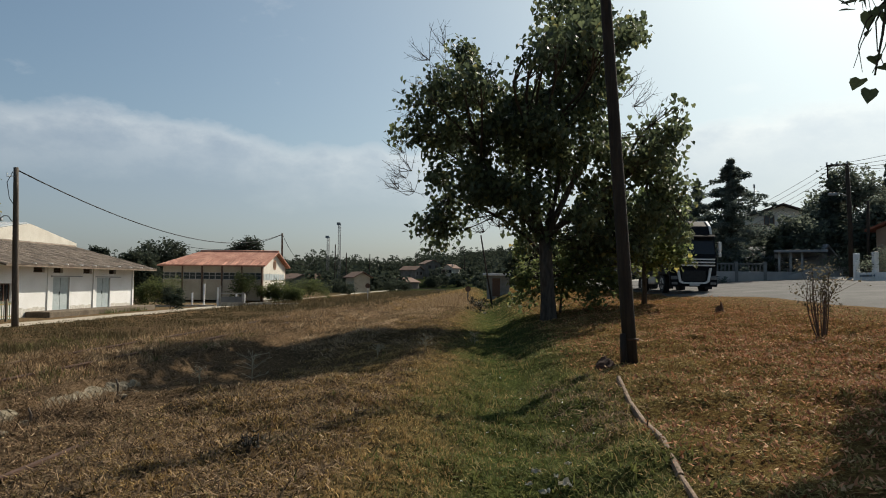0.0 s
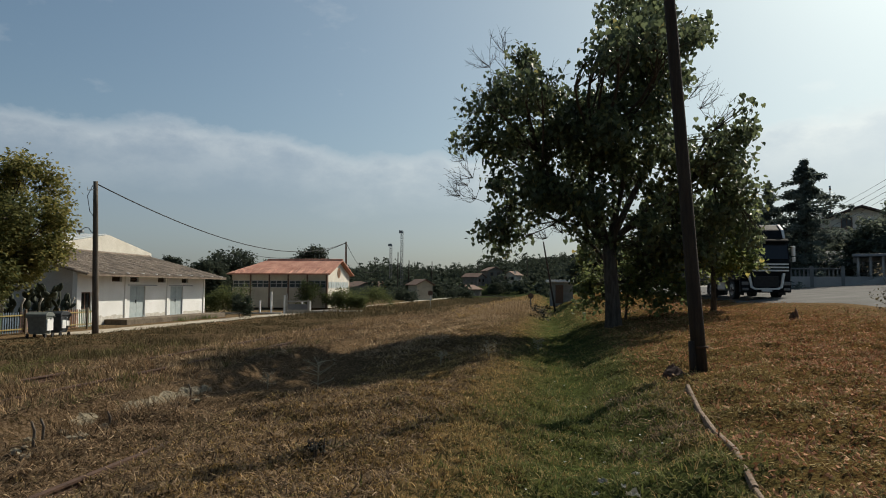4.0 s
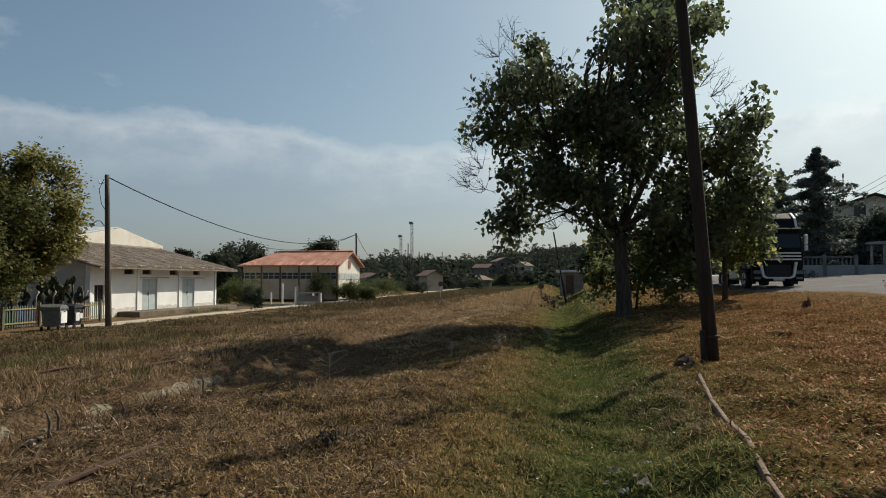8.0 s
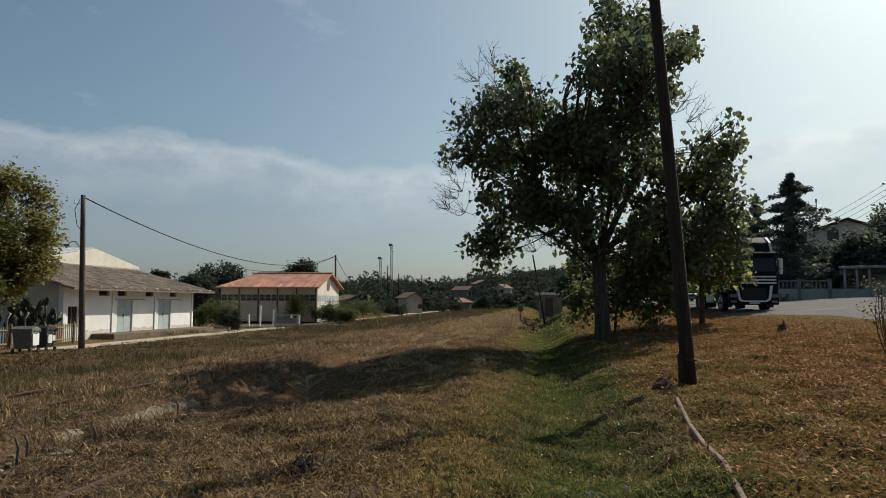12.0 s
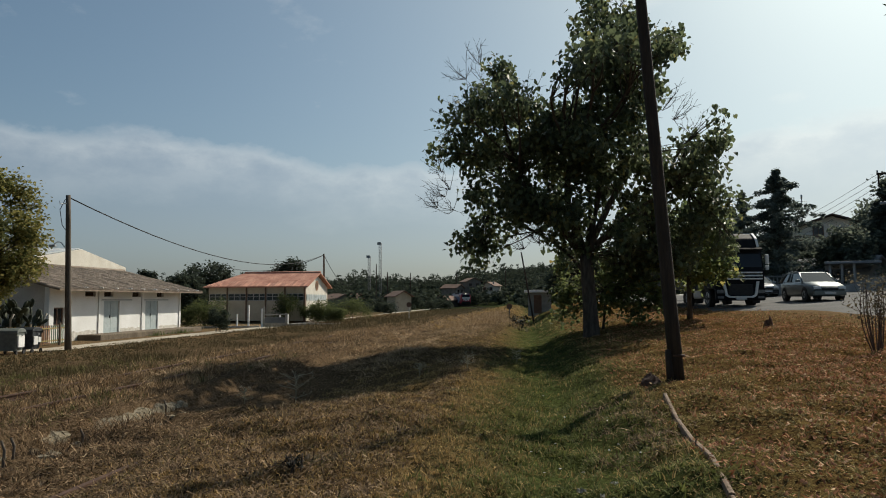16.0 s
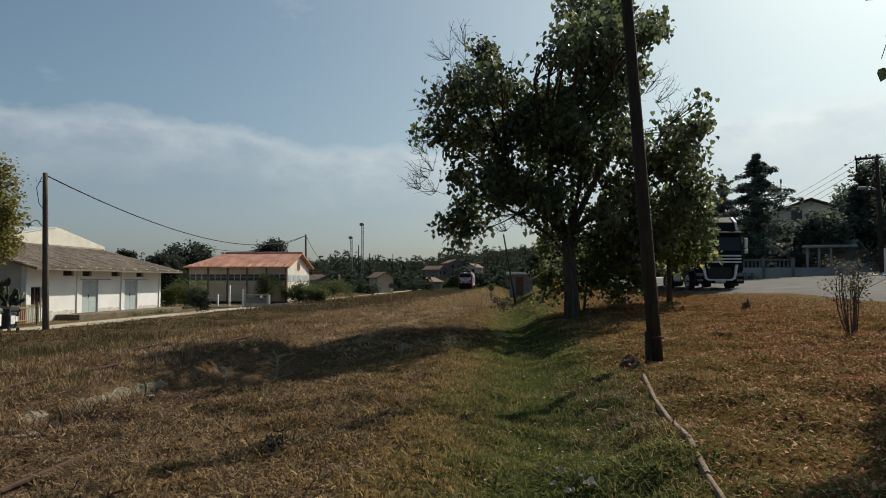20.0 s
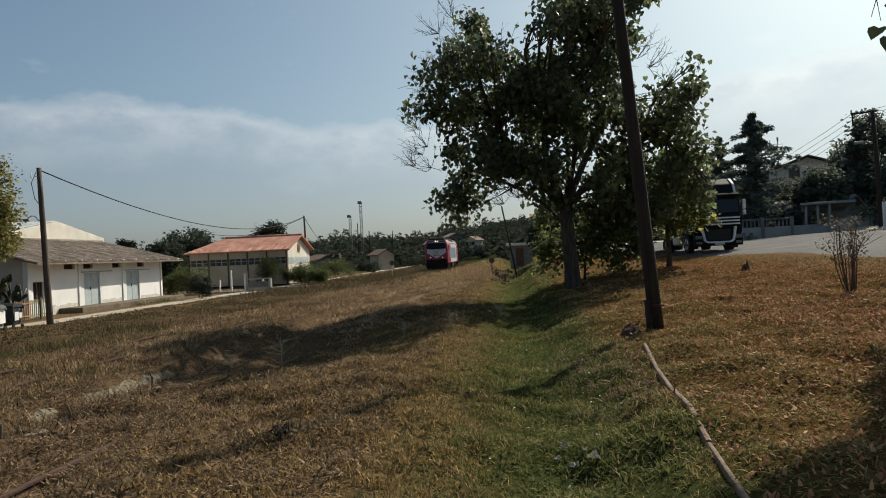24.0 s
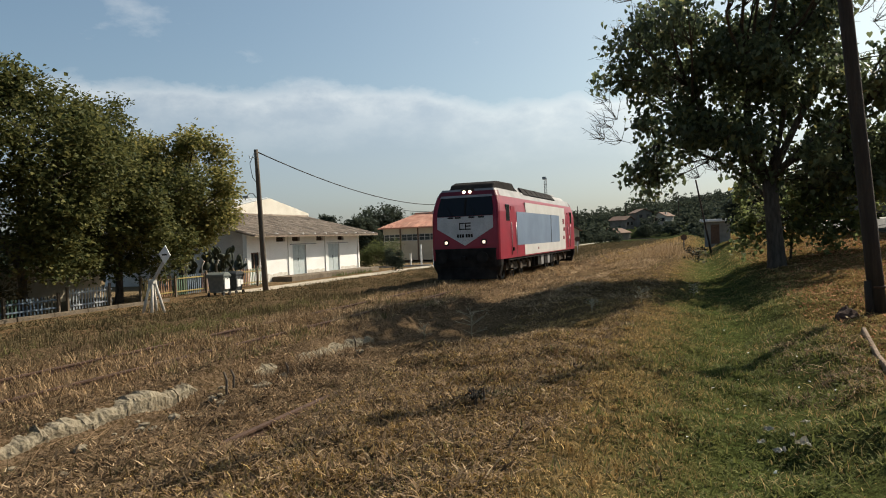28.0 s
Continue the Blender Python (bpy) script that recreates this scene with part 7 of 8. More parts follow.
# ---- yard things on the station side ----
def wheelie_bin(q, p, turn, body, lid, label, sticker):
    r = thing("waste_container", M(q, p, None, turn) @ Matrix.Diagonal((0.88, 0.88, 0.9, 1)), label, "waste container", "waste containers by the lane")
    W2, D2 = 0.45, 0.42

    def tub(bm):
        lo = [(-W2 * 0.82, -D2 * 0.8, 0.18), (W2 * 0.82, -D2 * 0.8, 0.18), (W2 * 0.82, D2 * 0.8, 0.18), (-W2 * 0.82, D2 * 0.8, 0.18)]
        hi = [(-W2, -D2, 1.02), (W2, -D2, 1.02), (W2, D2, 1.02), (-W2, D2, 1.02)]
        loft(bm, [lo, hi])
        bmesh.ops.bevel(bm, geom=list(bm.edges), offset=0.03, segments=2, affect="EDGES")
    part("tub", B(tub), body, r)

    def cap(bm):
        prism(bm, [(-D2 - 0.04, 1.02), (D2 + 0.04, 1.02), (D2 + 0.02, 1.1), (D2 * 0.4, 1.22), (-D2 * 0.5, 1.24), (-D2 - 0.02, 1.12)], 0, -W2 - 0.04, W2 + 0.04, 0.03)
    part("lid", B(cap), lid, r)
    for y in (-D2, D2):
        part("rim", boxes((-W2 - 0.05, W2 + 0.05, y - 0.03, y + 0.03, 0.95, 1.02), bev=0.012), body, r)
    for s in (-1, 1):
        part("trunnion", tubes(([(s * W2, 0, 0.9), (s * (W2 + 0.1), 0, 0.9)], 0.03)), STEEL, r)
        for y in (-0.35, 0.35):
            part("castor", tubes(([(s * 0.42 - 0.03, y, 0.1), (s * 0.42 + 0.03, y, 0.1)], 0.1), ([(s * 0.42, y, 0.1), (s * 0.42, y, 0.22)], 0.02), n=12), BLACKRUBBER, r)
    for y0, z0, y1, z1 in sticker:
        part("poster", boxes((W2 * 0.9 + 0.02, W2 * 0.9 + 0.08, y0, y1, z0, z1)), surface_cache("white_paint"), r, "torn white poster")
    return r


wheelie_bin(-12.2, 28.1, 12, surface_cache("bin_steel"), surface_cache("bin_steel"), "grey-green steel waste container with a domed lid", [(-0.3, 0.35, 0.3, 0.9)])
wheelie_bin(-12.3, 29.3, 4, surface_cache("dark_plastic"), surface_cache("dark_plastic"), "dark grey waste container with torn posters", [(-0.3, 0.4, 0.0, 0.8), (0.05, 0.5, 0.3, 0.75)])


def picket_fence(name, q0, p0, q1, p1, h, colours, label, step=0.16, posts=2.4, zlift=0.0):
    a, b = W(q0, p0), W(q1, p1)
    L = (b - a).length
    r = thing(name, Matrix.Translation((a.x, a.y, float(ground_z(q0, p0)) + zlift)) @ pose(0, 0, 0, 0, 0, math.degrees(math.atan2(b.y - a.y, b.x - a.x))), label, "fence", "station fences")
    part("rail", boxes((0, L, -0.02, 0.02, 0.22, 0.28)), colours[0], r)
    part("rail", boxes((0, L, -0.02, 0.02, h - 0.2, h - 0.14)), colours[0], r)
    me = None
    shared = {}
    n = int(L / step)
    for k in range(n):
        x = (k + 0.5) * L / n
        c = colours[(k // 7) % len(colours)]
        if c.name not in shared:
            o = part("picket", B(lambda bm: prism(bm, [(-0.035, 0.08), (0.035, 0.08), (0.035, h - 0.05), (0, h), (-0.035, h - 0.05)], 1, 0.021, 0.04)), c, r)
            shared[c.name] = o.data
        else:
            o = new("picket", shared[c.name])
            o.parent = r
        o.location.x = x
        o.rotation_euler.y = random.uniform(-0.03, 0.03)
    for x in np.arange(0, L + 0.1, posts):
        part("post", boxes((x - 0.05, x + 0.05, -0.11, -0.02, -0.2, h + 0.1), bev=0.01), PLINTH, r)
    return r


RAINBOW = [surface_cache(c) for c in ("yellow_paint", "orange_paint", "green_paint", "blue_paint", "pink_paint", "yellow_paint")]
picket_fence("rainbow_fence", -14.6, 25.6, -15.0, 36.2, 1.05, RAINBOW, "low picket fence painted in rainbow colours")
picket_fence("painted_fence", -13.4, 11.0, -13.9, 20.6, 0.72, [surface_cache(c) for c in ("blue_paint", "green_paint", "blue_paint", "faded_slat", "yellow_paint")], "low picket fence in faded blue, green and yellow")
picket_fence("white_fence", -13.9, 21.0, -14.2, 23.6, 0.9, [surface_cache("grey_plastic")], "low pale picket fence before the trees")
for k in range(7):
    v = W(-15.6 - 0.05 * k, 27.5 + 1.3 * k)
    solid("concrete_post", tubes(([(0, 0, -0.3), (0, 0, 1.35), (0.14, 0.02, 1.62)], 0.055), n=8), CONCRETE, Matrix.Translation((v.x, v.y, -0.4)), "pale concrete fence post with a bent top", "fence post", "bent concrete posts")
# kerb along the lane's far side, under the trees
for k in range(9):
    p0 = 12.0 + k * 1.5
    solid("kerb_stone", boxes((-0.08, 0.08, 0.01, 1.47, -0.1, 0.14), bev=0.015), PLINTH, M(-12.9, p0, float(ground_z(-12.9, p0)), random.uniform(-1, 1)), "dirty kerb stone along the fence", "kerb stone", "kerb stones along the lane")
solid("mural_wall", boxes((-0.1, 0.1, 0, 8.0, -0.2, 1.5), bev=0.02), surface("tan_wall", (0.34, 0.22, 0.15), (0.44, 0.30, 0.20), 1.2, 0.9, 0.2), M(-19.5, 14, -0.4), "tan garden wall behind the shade trees", "wall")
solid("mural_wall", boxes((-0.1, 0.1, 0, 6.0, -0.2, 1.9), bev=0.02), OCHRE, M(-19.8, 22.5, -0.4), "cream garden wall behind the shade trees", "wall")


def point_signal():
    """An old point indicator: splayed legs, a slanted arm and a white diamond plate."""
    r = thing("point_indicator", Matrix.Translation((-14.25, 21.9, -0.32)) @ pose(0, 0, 0, 0, 0, -9), "old whitewashed point indicator on splayed legs", "railway sign")
    ww = surface("whitewashed_wood", (0.40, 0.37, 0.32), (0.56, 0.53, 0.47), 6, 0.9, 0.4, 30, stretch=(5, 5, 1))
    for x, y in ((-0.34, -0.2), (-0.1, 0.25), (0.15, -0.28), (0.36, 0.15)):
        part("leg", tubes(([(x, y, -0.1), (x * 0.15, y * 0.15, 1.18)], [0.055, 0.045]), n=6), ww, r)
    part("collar", boxes((-0.1, 0.1, -0.1, 0.1, 1.05, 1.2), bev=0.02), ww, r)
    part("arm", B(lambda bm: prism(bm, [(-0.05, 1.12), (0.05, 1.1), (0.62, 1.88), (0.54, 1.94)], 1, -0.03, 0.03)), ww, r)
    d = part("plate", B(lambda bm: prism(bm, [(0.58, 1.72), (0.84, 2.0), (0.64, 2.34), (0.36, 2.06)], 1, -0.07, -0.045)), surface_cache("white_paint"), r, "white diamond plate")
    part("plate_bar", boxes((0.5, 0.7, -0.078, -0.07, 2.0, 2.05)), TRIM, d)
    part("stay", tubes(([(0.05, 0, 1.15), (-0.55, 0.3, -0.1)], 0.02)), ww, r)


point_signal()


def prickly_pear(m, h, seed, label):
    rng = np.random.default_rng(seed)
    r = thing("prickly_pear", m, label, "cactus")
    mt = surface("cactus_green", (0.022, 0.03, 0.018), (0.05, 0.058, 0.035), 4, 0.7, 0.2)
    tips = [(Vector((x, y, 0.0)), Vector((x * 0.3, y * 0.3, 1)).normalized()) for x, y in ((0, 0), (0.35, 0.2), (-0.35, 0.1), (0.1, -0.3))]
    for g in range(6):
        nxt = []
        for c, d in tips:
            if c.z > h:
                continue
            l = rng.uniform(0.36, 0.5)
            e = c + d * l
            yaw = rng.uniform(0, 180)
            bm = bmesh.new()
            bmesh.ops.create_uvsphere(bm, u_segments=10, v_segments=7, radius=0.5)
            rot = d.to_track_quat("Z", "Y").to_matrix().to_4x4() @ pose(0, 0, 0, 0, 0, yaw)
            bmesh.ops.transform(bm, matrix=Matrix.Translation((c + e) / 2) @ rot @ Matrix.Diagonal((l * 0.72, 0.11, l * 1.1, 1)), verts=bm.verts)
            for f in bm.faces:
                f.smooth = True
            part("pad", bm, mt, r)
            for _ in range(2 if rng.random() < 0.5 else 1):
                nd = (d + Vector((rng.normal(), rng.normal(), 0.4)) * 0.55).normalized()
                nxt.append((e, nd))
        tips = nxt


prickly_pear(M(-16.2, 33.6, -0.42), 3.0, 3, "dark prickly pear cactus beside the shed gable")
prickly_pear(M(-16.6, 32.0, -0.42), 2.2, 4, "dark prickly pear cactus beside the shed gable")


# fence posts, gate and low wall before the depot
for az, d, h in ((-14.5, 63, 1.0), (-13.4, 66, 1.1), (-12.55, 64, 1.9), (-11.55, 63, 1.6), (-10.2, 66, 1.0), (-9.6, 68, 1.0)):
    v = polar(az, d, -0.42)
    solid("concrete_post", boxes((-0.07, 0.07, -0.07, 0.07, -0.2, h), bev=0.015), surface_cache("white_paint"), Matrix.Translation(v), "whitewashed post before the depot", "fence post", "whitewashed posts")


SLATE_DULL = surface("dull_grey_sheet", (0.16, 0.16, 0.15), (0.22, 0.22, 0.21), 2, 0.8, 0.2, 20)


def yard_gate():
    v = polar(-11.4, 63, -0.42)
    r = thing("yard_gate", Matrix.Translation(v) @ pose(0, 0, 0, 0, 0, 12), "white gate frame with grey infill in a low wall", "gate")
    wp = CONCRETE
    part("gate_post", boxes((-0.09, 0.09, -0.09, 0.09, -0.1, 1.75), bev=0.015), wp, r)
    part("gate_post", boxes((1.75, 1.93, -0.09, 0.09, -0.1, 1.2), bev=0.015), wp, r)
    part("gate_frame", boxes((0.1, 1.75, -0.03, 0.03, 1.05, 1.15), (0.1, 1.75, -0.03, 0.03, 0.3, 0.38)), wp, r)
    part("infill", boxes((0.1, 1.75, -0.012, 0.012, 0.38, 0.85)), SLATE_DULL, r)
    part("low_wall", boxes((-0.2, 6.5, 0.15, 0.4, -0.2, 0.30), bev=0.03), CONCRETE, r, "low whitewashed wall")
    part("low_wall", boxes((-5.5, -0.4, 0.15, 0.4, -0.2, 0.15), bev=0.03), CONCRETE, r, "low whitewashed wall")


yard_gate()


# ---- beside the line ----
def disc_sign():
    v = polar(-0.16, 70)
    r = thing("disc_sign", Matrix.Translation((v.x, v.y, 0.1)), "small round dark disc on a post beside the line", "railway sign")
    part("post", tubes(([(0, 0, -0.3), (0, 0, 1.1)], 0.03)), STEEL, r)
    part("disc", tubes(([(0, 0.02, 1.3), (0, -0.02, 1.3)], 0.25), n=20), surface_cache("brown_paint"), r)


disc_sign()
# crumbling concrete edge of an old platform
DUSTY = surface("dusty_concrete", (0.16, 0.13, 0.085), (0.28, 0.24, 0.17), 3.5, 0.95, 0.9, 16, c3=(0.12, 0.10, 0.065), dist=0.05)
edge_rng = np.random.default_rng(61)


def hgt_all(p):
    """The broken top of the old edge, sinking into the ground at both ends."""
    return float(np.interp(p, [3.2, 4.8, 6.0, 8.2, 9.0, 10.5, 12.0, 14.2], [-0.25, -0.12, -0.04, -0.04, -0.13, -0.15, -0.12, -0.22]))


for k in range(14):
    p0 = 3.2 + k * 0.78

    def slab(bm, p0=p0):
        n = 16
        rings = []
        for i in range(n + 1):
            y = 0.778 * i / n
            a, b, c = (float(vnoise(np.array((p0 + y) / s), np.array(7.3), k)) - 0.5 for s, k in ((0.8, 71), (0.22, 72), (0.09, 73)))
            j = edge_rng.normal(0, 0.012, 4)
            top = hgt_all(p0 + y) + 0.07 * a + 0.07 * b + 0.04 * c
            bow = 0.05 * a
            rings.append([(-0.30, y, -0.5), (0.16, y, -0.5), (0.15 + bow + j[0], y, -0.30 + j[1]), (0.13 + bow + j[2] * 0.4, y, top - 0.07 + j[1]), (0.06 + bow + j[3] + 0.06 * c, y, top - 0.01), (-0.06 + j[0], y, top + 0.01 + j[2]), (-0.28 + j[1], y, top - 0.06)])
        loft(bm, rings)
    solid("platform_edge_block", B(slab), DUSTY, M(2.30, p0, -0.02), "broken pale concrete block of an old platform edge", "concrete block", "old platform edge")
for k in range(46):
    q, p = 2.5 + abs(edge_rng.normal(0, 0.45)), edge_rng.uniform(4.5, 13.5)
    s_ = edge_rng.uniform(0.03, 0.11)
    bm = bmesh.new()
    bmesh.ops.create_icosphere(bm, subdivisions=1, radius=s_)
    for v in bm.verts:
        v.co *= edge_rng.uniform(0.7, 1.2)
        v.co.z *= 0.6
    solid("rubble_stone", bm, DUSTY, M(q, p, float(ground_z(q, p)) + s_ * 0.2, edge_rng.uniform(0, 90)), "loose piece of pale concrete rubble", "stone", "rubble along the platform edge")
for q, p, h in ((2.75, 12.6, 0.42), (2.9, 8.3, 0.40), (2.8, 8.6, 0.34), (2.7, 10.2, 0.3)):
    solid("wooden_stake", tubes(([(0, 0, -0.2), (0.02, 0.01, h * 0.5), (-0.02, 0.0, h * 0.8)], [0.02, 0.018, 0.014]), n=7), WOODMID, M(q, p), "short dark weathered wooden stake", "stake", "stakes by the platform edge")


def point_marker():
    """A low marker beside the swale's end."""
    r = thing("point_marker", M(7.8, 65.0), "low dark marker disc on a short post in the grass", "railway sign")
    part("post", tubes(([(0, 0, -0.2), (0, 0, 0.85)], 0.05), n=8), SOOT_POST, r)
    part("disc", tubes(([(0, 0.02, 0.95), (0, -0.03, 0.95)], 0.26), n=18), surface_cache("brown_paint"), r)


SOOT_POST = surface_cache("dark_plastic")
point_marker()


def thistle(m, h, seed, label, mt):
    rng = np.random.default_rng(seed)
    r = thing("thistle", m, label, "weed")
    bm = bmesh.new()
    heads = []
    tube(bm, [(0, 0, -0.05), (0.01, 0, h * 0.5), (0, 0.01, h)], [0.012, 0.009, 0.005], 6)
    for k in range(16):
        z = h * rng.uniform(0.25, 0.95)
        a = rng.uniform(0, 6.28)
        l = h * rng.uniform(0.25, 0.5)
        e = Vector((l * math.cos(a), l * math.sin(a), z + l * rng.uniform(0.2, 0.7)))
        tube(bm, [(0, 0, z), e * 0.5 + Vector((0, 0, z * 0.5)), e], [0.007, 0.005, 0.003], 4, cap=False)
        heads.append(tuple(e))
    part("stem", bm, mt, r)
    me = leaf_cloud("heads", heads, [0.02] * len(heads), [9] * len(heads), 0.028, rng, 1, 0.0, 0.02)
    tagged(mesh_part("seed_head_spray", me, mt, r), kind="stuff")


PALE_WEED = leafy("pale_weed", (0.30, 0.26, 0.17), (0.48, 0.42, 0.30), 0.2, 0.8)
DARK_WEED = leafy("dark_weed", (0.008, 0.009, 0.005), (0.022, 0.022, 0.010), 0.05, 0.7)
thistle(Matrix.Translation((-2.41, 15.3, float(ground_z(4.5, 14.8)))), 0.78, 5, "pale dry thistle standing in the shaded grass", PALE_WEED)
for k, (x, y) in enumerate(((0.2, 17.5), (1.3, 16.8), (-3.6, 15.9), (3.0, 20.5))):
    q, p = x * NX + y * NY + Q0, x * UX + y * UY
    thistle(Matrix.Translation((x, y, float(ground_z(q, p)))), 0.35, 15 + k, "small pale dry weed in the grass", PALE_WEED)
bush("blackened_weed", M(7.1, 6.75), 0.13, 0.17, 90, 0.03, DARK_WEED, "small blackened weed standing in the straw", 95)


# ---- on the verge ----
kr = np.random.default_rng(9)
KERB = surface("sunbleached_kerb", (0.16, 0.108, 0.074), (0.26, 0.18, 0.125), 5, 0.9, 0.5, 30, c3=(0.10, 0.075, 0.045))
kp = [(11.45, 11.7), (11.33, 10.2), (11.2, 8.7), (11.09, 7.4), (11.01, 6.4), (10.91, 5.3), (10.80, 4.3), (10.72, 3.6)]
for (q0, p0), (q1, p1) in zip(kp, kp[1:]):
    a, b = W(q0, p0, float(ground_z(q0, p0))), W(q1, p1, float(ground_z(q1, p1)))
    L = (b - a).length - 0.012

    def stone(bm, L=L, k=0.72 if p0 < 7 else 1.0):
        prof = [(-0.035, -0.12), (0.035, -0.12), (0.035, 0.024), (0.024, 0.05), (0, 0.056), (-0.024, 0.05), (-0.035, 0.024)]
        prism(bm, [(x * k, z if z < 0 else z * k - 0.004) for x, z in prof], 1, 0, L, 0.008)
    d = b - a
    solid("edging_stone", B(stone), KERB, Matrix.Translation(a) @ d.to_track_quat("Y", "Z").to_matrix().to_4x4(), "slim sun-bleached edging stone in the grass", "edging stone", "edging stones along the verge")


def rough_stump(name, x, y, r, h, mt, label, seed, tilt=0.0):
    rng = np.random.default_rng(seed)
    bm = bmesh.new()
    n = 12
    rings = []
    for z, k in ((-0.15, 1.3), (0.02, 1.15), (h * 0.45, 0.85), (h * 0.8, 0.6), (h, 0.25)):
        rings.append([(r * k * math.cos(a) * rng.uniform(0.8, 1.15), r * k * math.sin(a) * rng.uniform(0.8, 1.15), z + (0.3 * h * math.sin(a * 2 + seed) if z > h * 0.6 else 0) + tilt * math.cos(a) * z) for a in np.linspace(0, 2 * math.pi, n, endpoint=False)])
    loft(bm, rings)
    q, p = x * NX + y * NY + Q0, x * UX + y * UY
    return solid(name, bm, mt, Matrix.Translation((x, y, float(ground_z(q, p)))), label, "tree stump" if "stump" in name else "rock")


rough_stump("tree_stump", 11.5, 22.8, 0.17, 0.28, surface("rotten_stump", (0.08, 0.042, 0.025), (0.15, 0.085, 0.05), 9, 0.95, 0.6), "small broken tree stump on the verge", 3, 0.3)
rough_stump("dark_boulder", 4.42, 13.1, 0.2, 0.14, surface("charred_wood", (0.05, 0.027, 0.018), (0.10, 0.055, 0.036), 9, 0.95, 0.6), "dark lump of old wood beside the pole", 4, -0.4)
flower = leafy("white_petal", (0.6, 0.6, 0.58), (0.8, 0.8, 0.78), 0.3, 0.7)
fr_ = np.random.default_rng(91)
fq, fp = fr_.uniform(9.0, 10.6, 26), 5.0 + 10 * fr_.random(26) ** 1.4
blades("white_flowers", fq, fp, np.full(26, 0.035), np.full(26, 0.03), 1.2, flower, "scattered small white flowers in the swale", 92, 0.14)


PAPER = surface("dirty_paper", (0.42, 0.40, 0.35), (0.58, 0.56, 0.50), 14, 0.9, 0.4, 60, c3=(0.34, 0.31, 0.25))
pr = np.random.default_rng(55)


def paper_scrap(q, p, size):
    """A crumpled, folded scrap lying in the grass."""
    bm = bmesh.new()
    n = 5
    g = [[bm.verts.new(((i / n - 0.5) * size + pr.normal(0, size * 0.05), (j / n - 0.5) * size * 0.7 + pr.normal(0, size * 0.05), 0.03 + abs(pr.normal(0, size * 0.22)))) for i in range(n + 1)] for j in range(n + 1)]
    for j in range(n):
        for i in range(n):
            bm.faces.new((g[j][i], g[j][i + 1], g[j + 1][i + 1], g[j + 1][i]))
    bmesh.ops.solidify(bm, geom=bm.faces[:], thickness=0.003)
    return solid("paper_scrap", bm, PAPER, M(q, p, None, pr.uniform(0, 180)), "crumpled dirty white paper scrap in the grass", "litter", "paper scraps")


for q, p, s_ in ((9.8, 6.93, 0.085), (9.72, 6.72, 0.06), (9.86, 6.6, 0.10), (10.14, 7.28, 0.075), (10.05, 6.62, 0.13), (9.98, 6.8, 0.06)):
    paper_scrap(q, p, s_)

# ---- across the road ----
ROOFDARK = surface("dark_weathered_tile", (0.05, 0.035, 0.03), (0.085, 0.06, 0.05), 2, 0.9, 0.4, 14)
ROOFRED = surface("dull_red_tile", (0.20, 0.075, 0.05), (0.28, 0.11, 0.07), 2, 0.9, 0.4, 14)
BROWNROOF = surface("brown_tile", (0.12, 0.075, 0.055), (0.18, 0.11, 0.08), 2, 0.9, 0.4, 14)
PALEWALL = surface("pale_villa_wall", (0.44, 0.40, 0.34), (0.54, 0.50, 0.44), 1, 0.9, 0.2)
SLATE = surface("grey_sheet", (0.20, 0.21, 0.22), (0.28, 0.29, 0.30), 2, 0.7, 0.2, 20)


def gabled_house(name, m, w, d, e, pk, wall, roof, label, windows=(), chimney=None, ov=0.5, storeys=1):
    """Gable to the front (-y); x across."""
    r = thing(name, m, label, "house", "houses")
    g = [(-w / 2, -1.0), (w / 2, -1.0), (w / 2, e), (0, pk), (-w / 2, e)]
    part("gable_wall", B(lambda bm: prism(bm, g, 1, 0, 0.25)), wall, r)
    part("gable_wall", B(lambda bm: prism(bm, g, 1, d - 0.25, d)), wall, r)
    for s in (-1, 1):
        part("side_wall", boxes((min(s * w / 2, s * (w / 2 - 0.25)), max(s * w / 2, s * (w / 2 - 0.25)), 0.25, d - 0.25, -1.0, e)), wall, r)
    k = (pk - e) / (w / 2)
    prof = [(-w / 2 - ov, e - ov * k + 0.05), (0, pk + 0.05), (w / 2 + ov, e - ov * k + 0.05), (w / 2 + ov, e - ov * k + 0.2), (0, pk + 0.22), (-w / 2 - ov, e - ov * k + 0.2)]
    ro = part("roof", B(lambda bm: prism(bm, prof, 1, -ov, d + ov)), roof, r)
    if chimney:
        x, y = chimney
        c = part("chimney", boxes((x - 0.22, x + 0.22, y - 0.22, y + 0.22, e, pk + 0.2), (x - 0.28, x + 0.28, y - 0.28, y + 0.28, pk + 0.2, pk + 0.3), bev=0.02), wall, ro)
    for x, z, ww, hh in windows:
        f = part("window", boxes((x - ww / 2 - 0.08, x + ww / 2 + 0.08, -0.05, 0.0, z - 0.08, z), (x - ww / 2 - 0.08, x + ww / 2 + 0.08, -0.05, 0.0, z + hh, z + hh + 0.08), (x - ww / 2 - 0.08, x - ww / 2, -0.05, 0.0, z, z + hh), (x + ww / 2, x + ww / 2 + 0.08, -0.05, 0.0, z, z + hh), (x - 0.03, x + 0.03, -0.04, 0.0, z, z + hh)), surface_cache("brown_paint"), r)
        part("pane", boxes((x - ww / 2, x + ww / 2, -0.02, -0.004, z, z + hh)), DARKGLASS, f)
        part("sill", boxes((x - ww / 2 - 0.15, x + ww / 2 + 0.15, -0.15, 0, z - 0.14, z - 0.08)), CONCRETE, f)
    return r


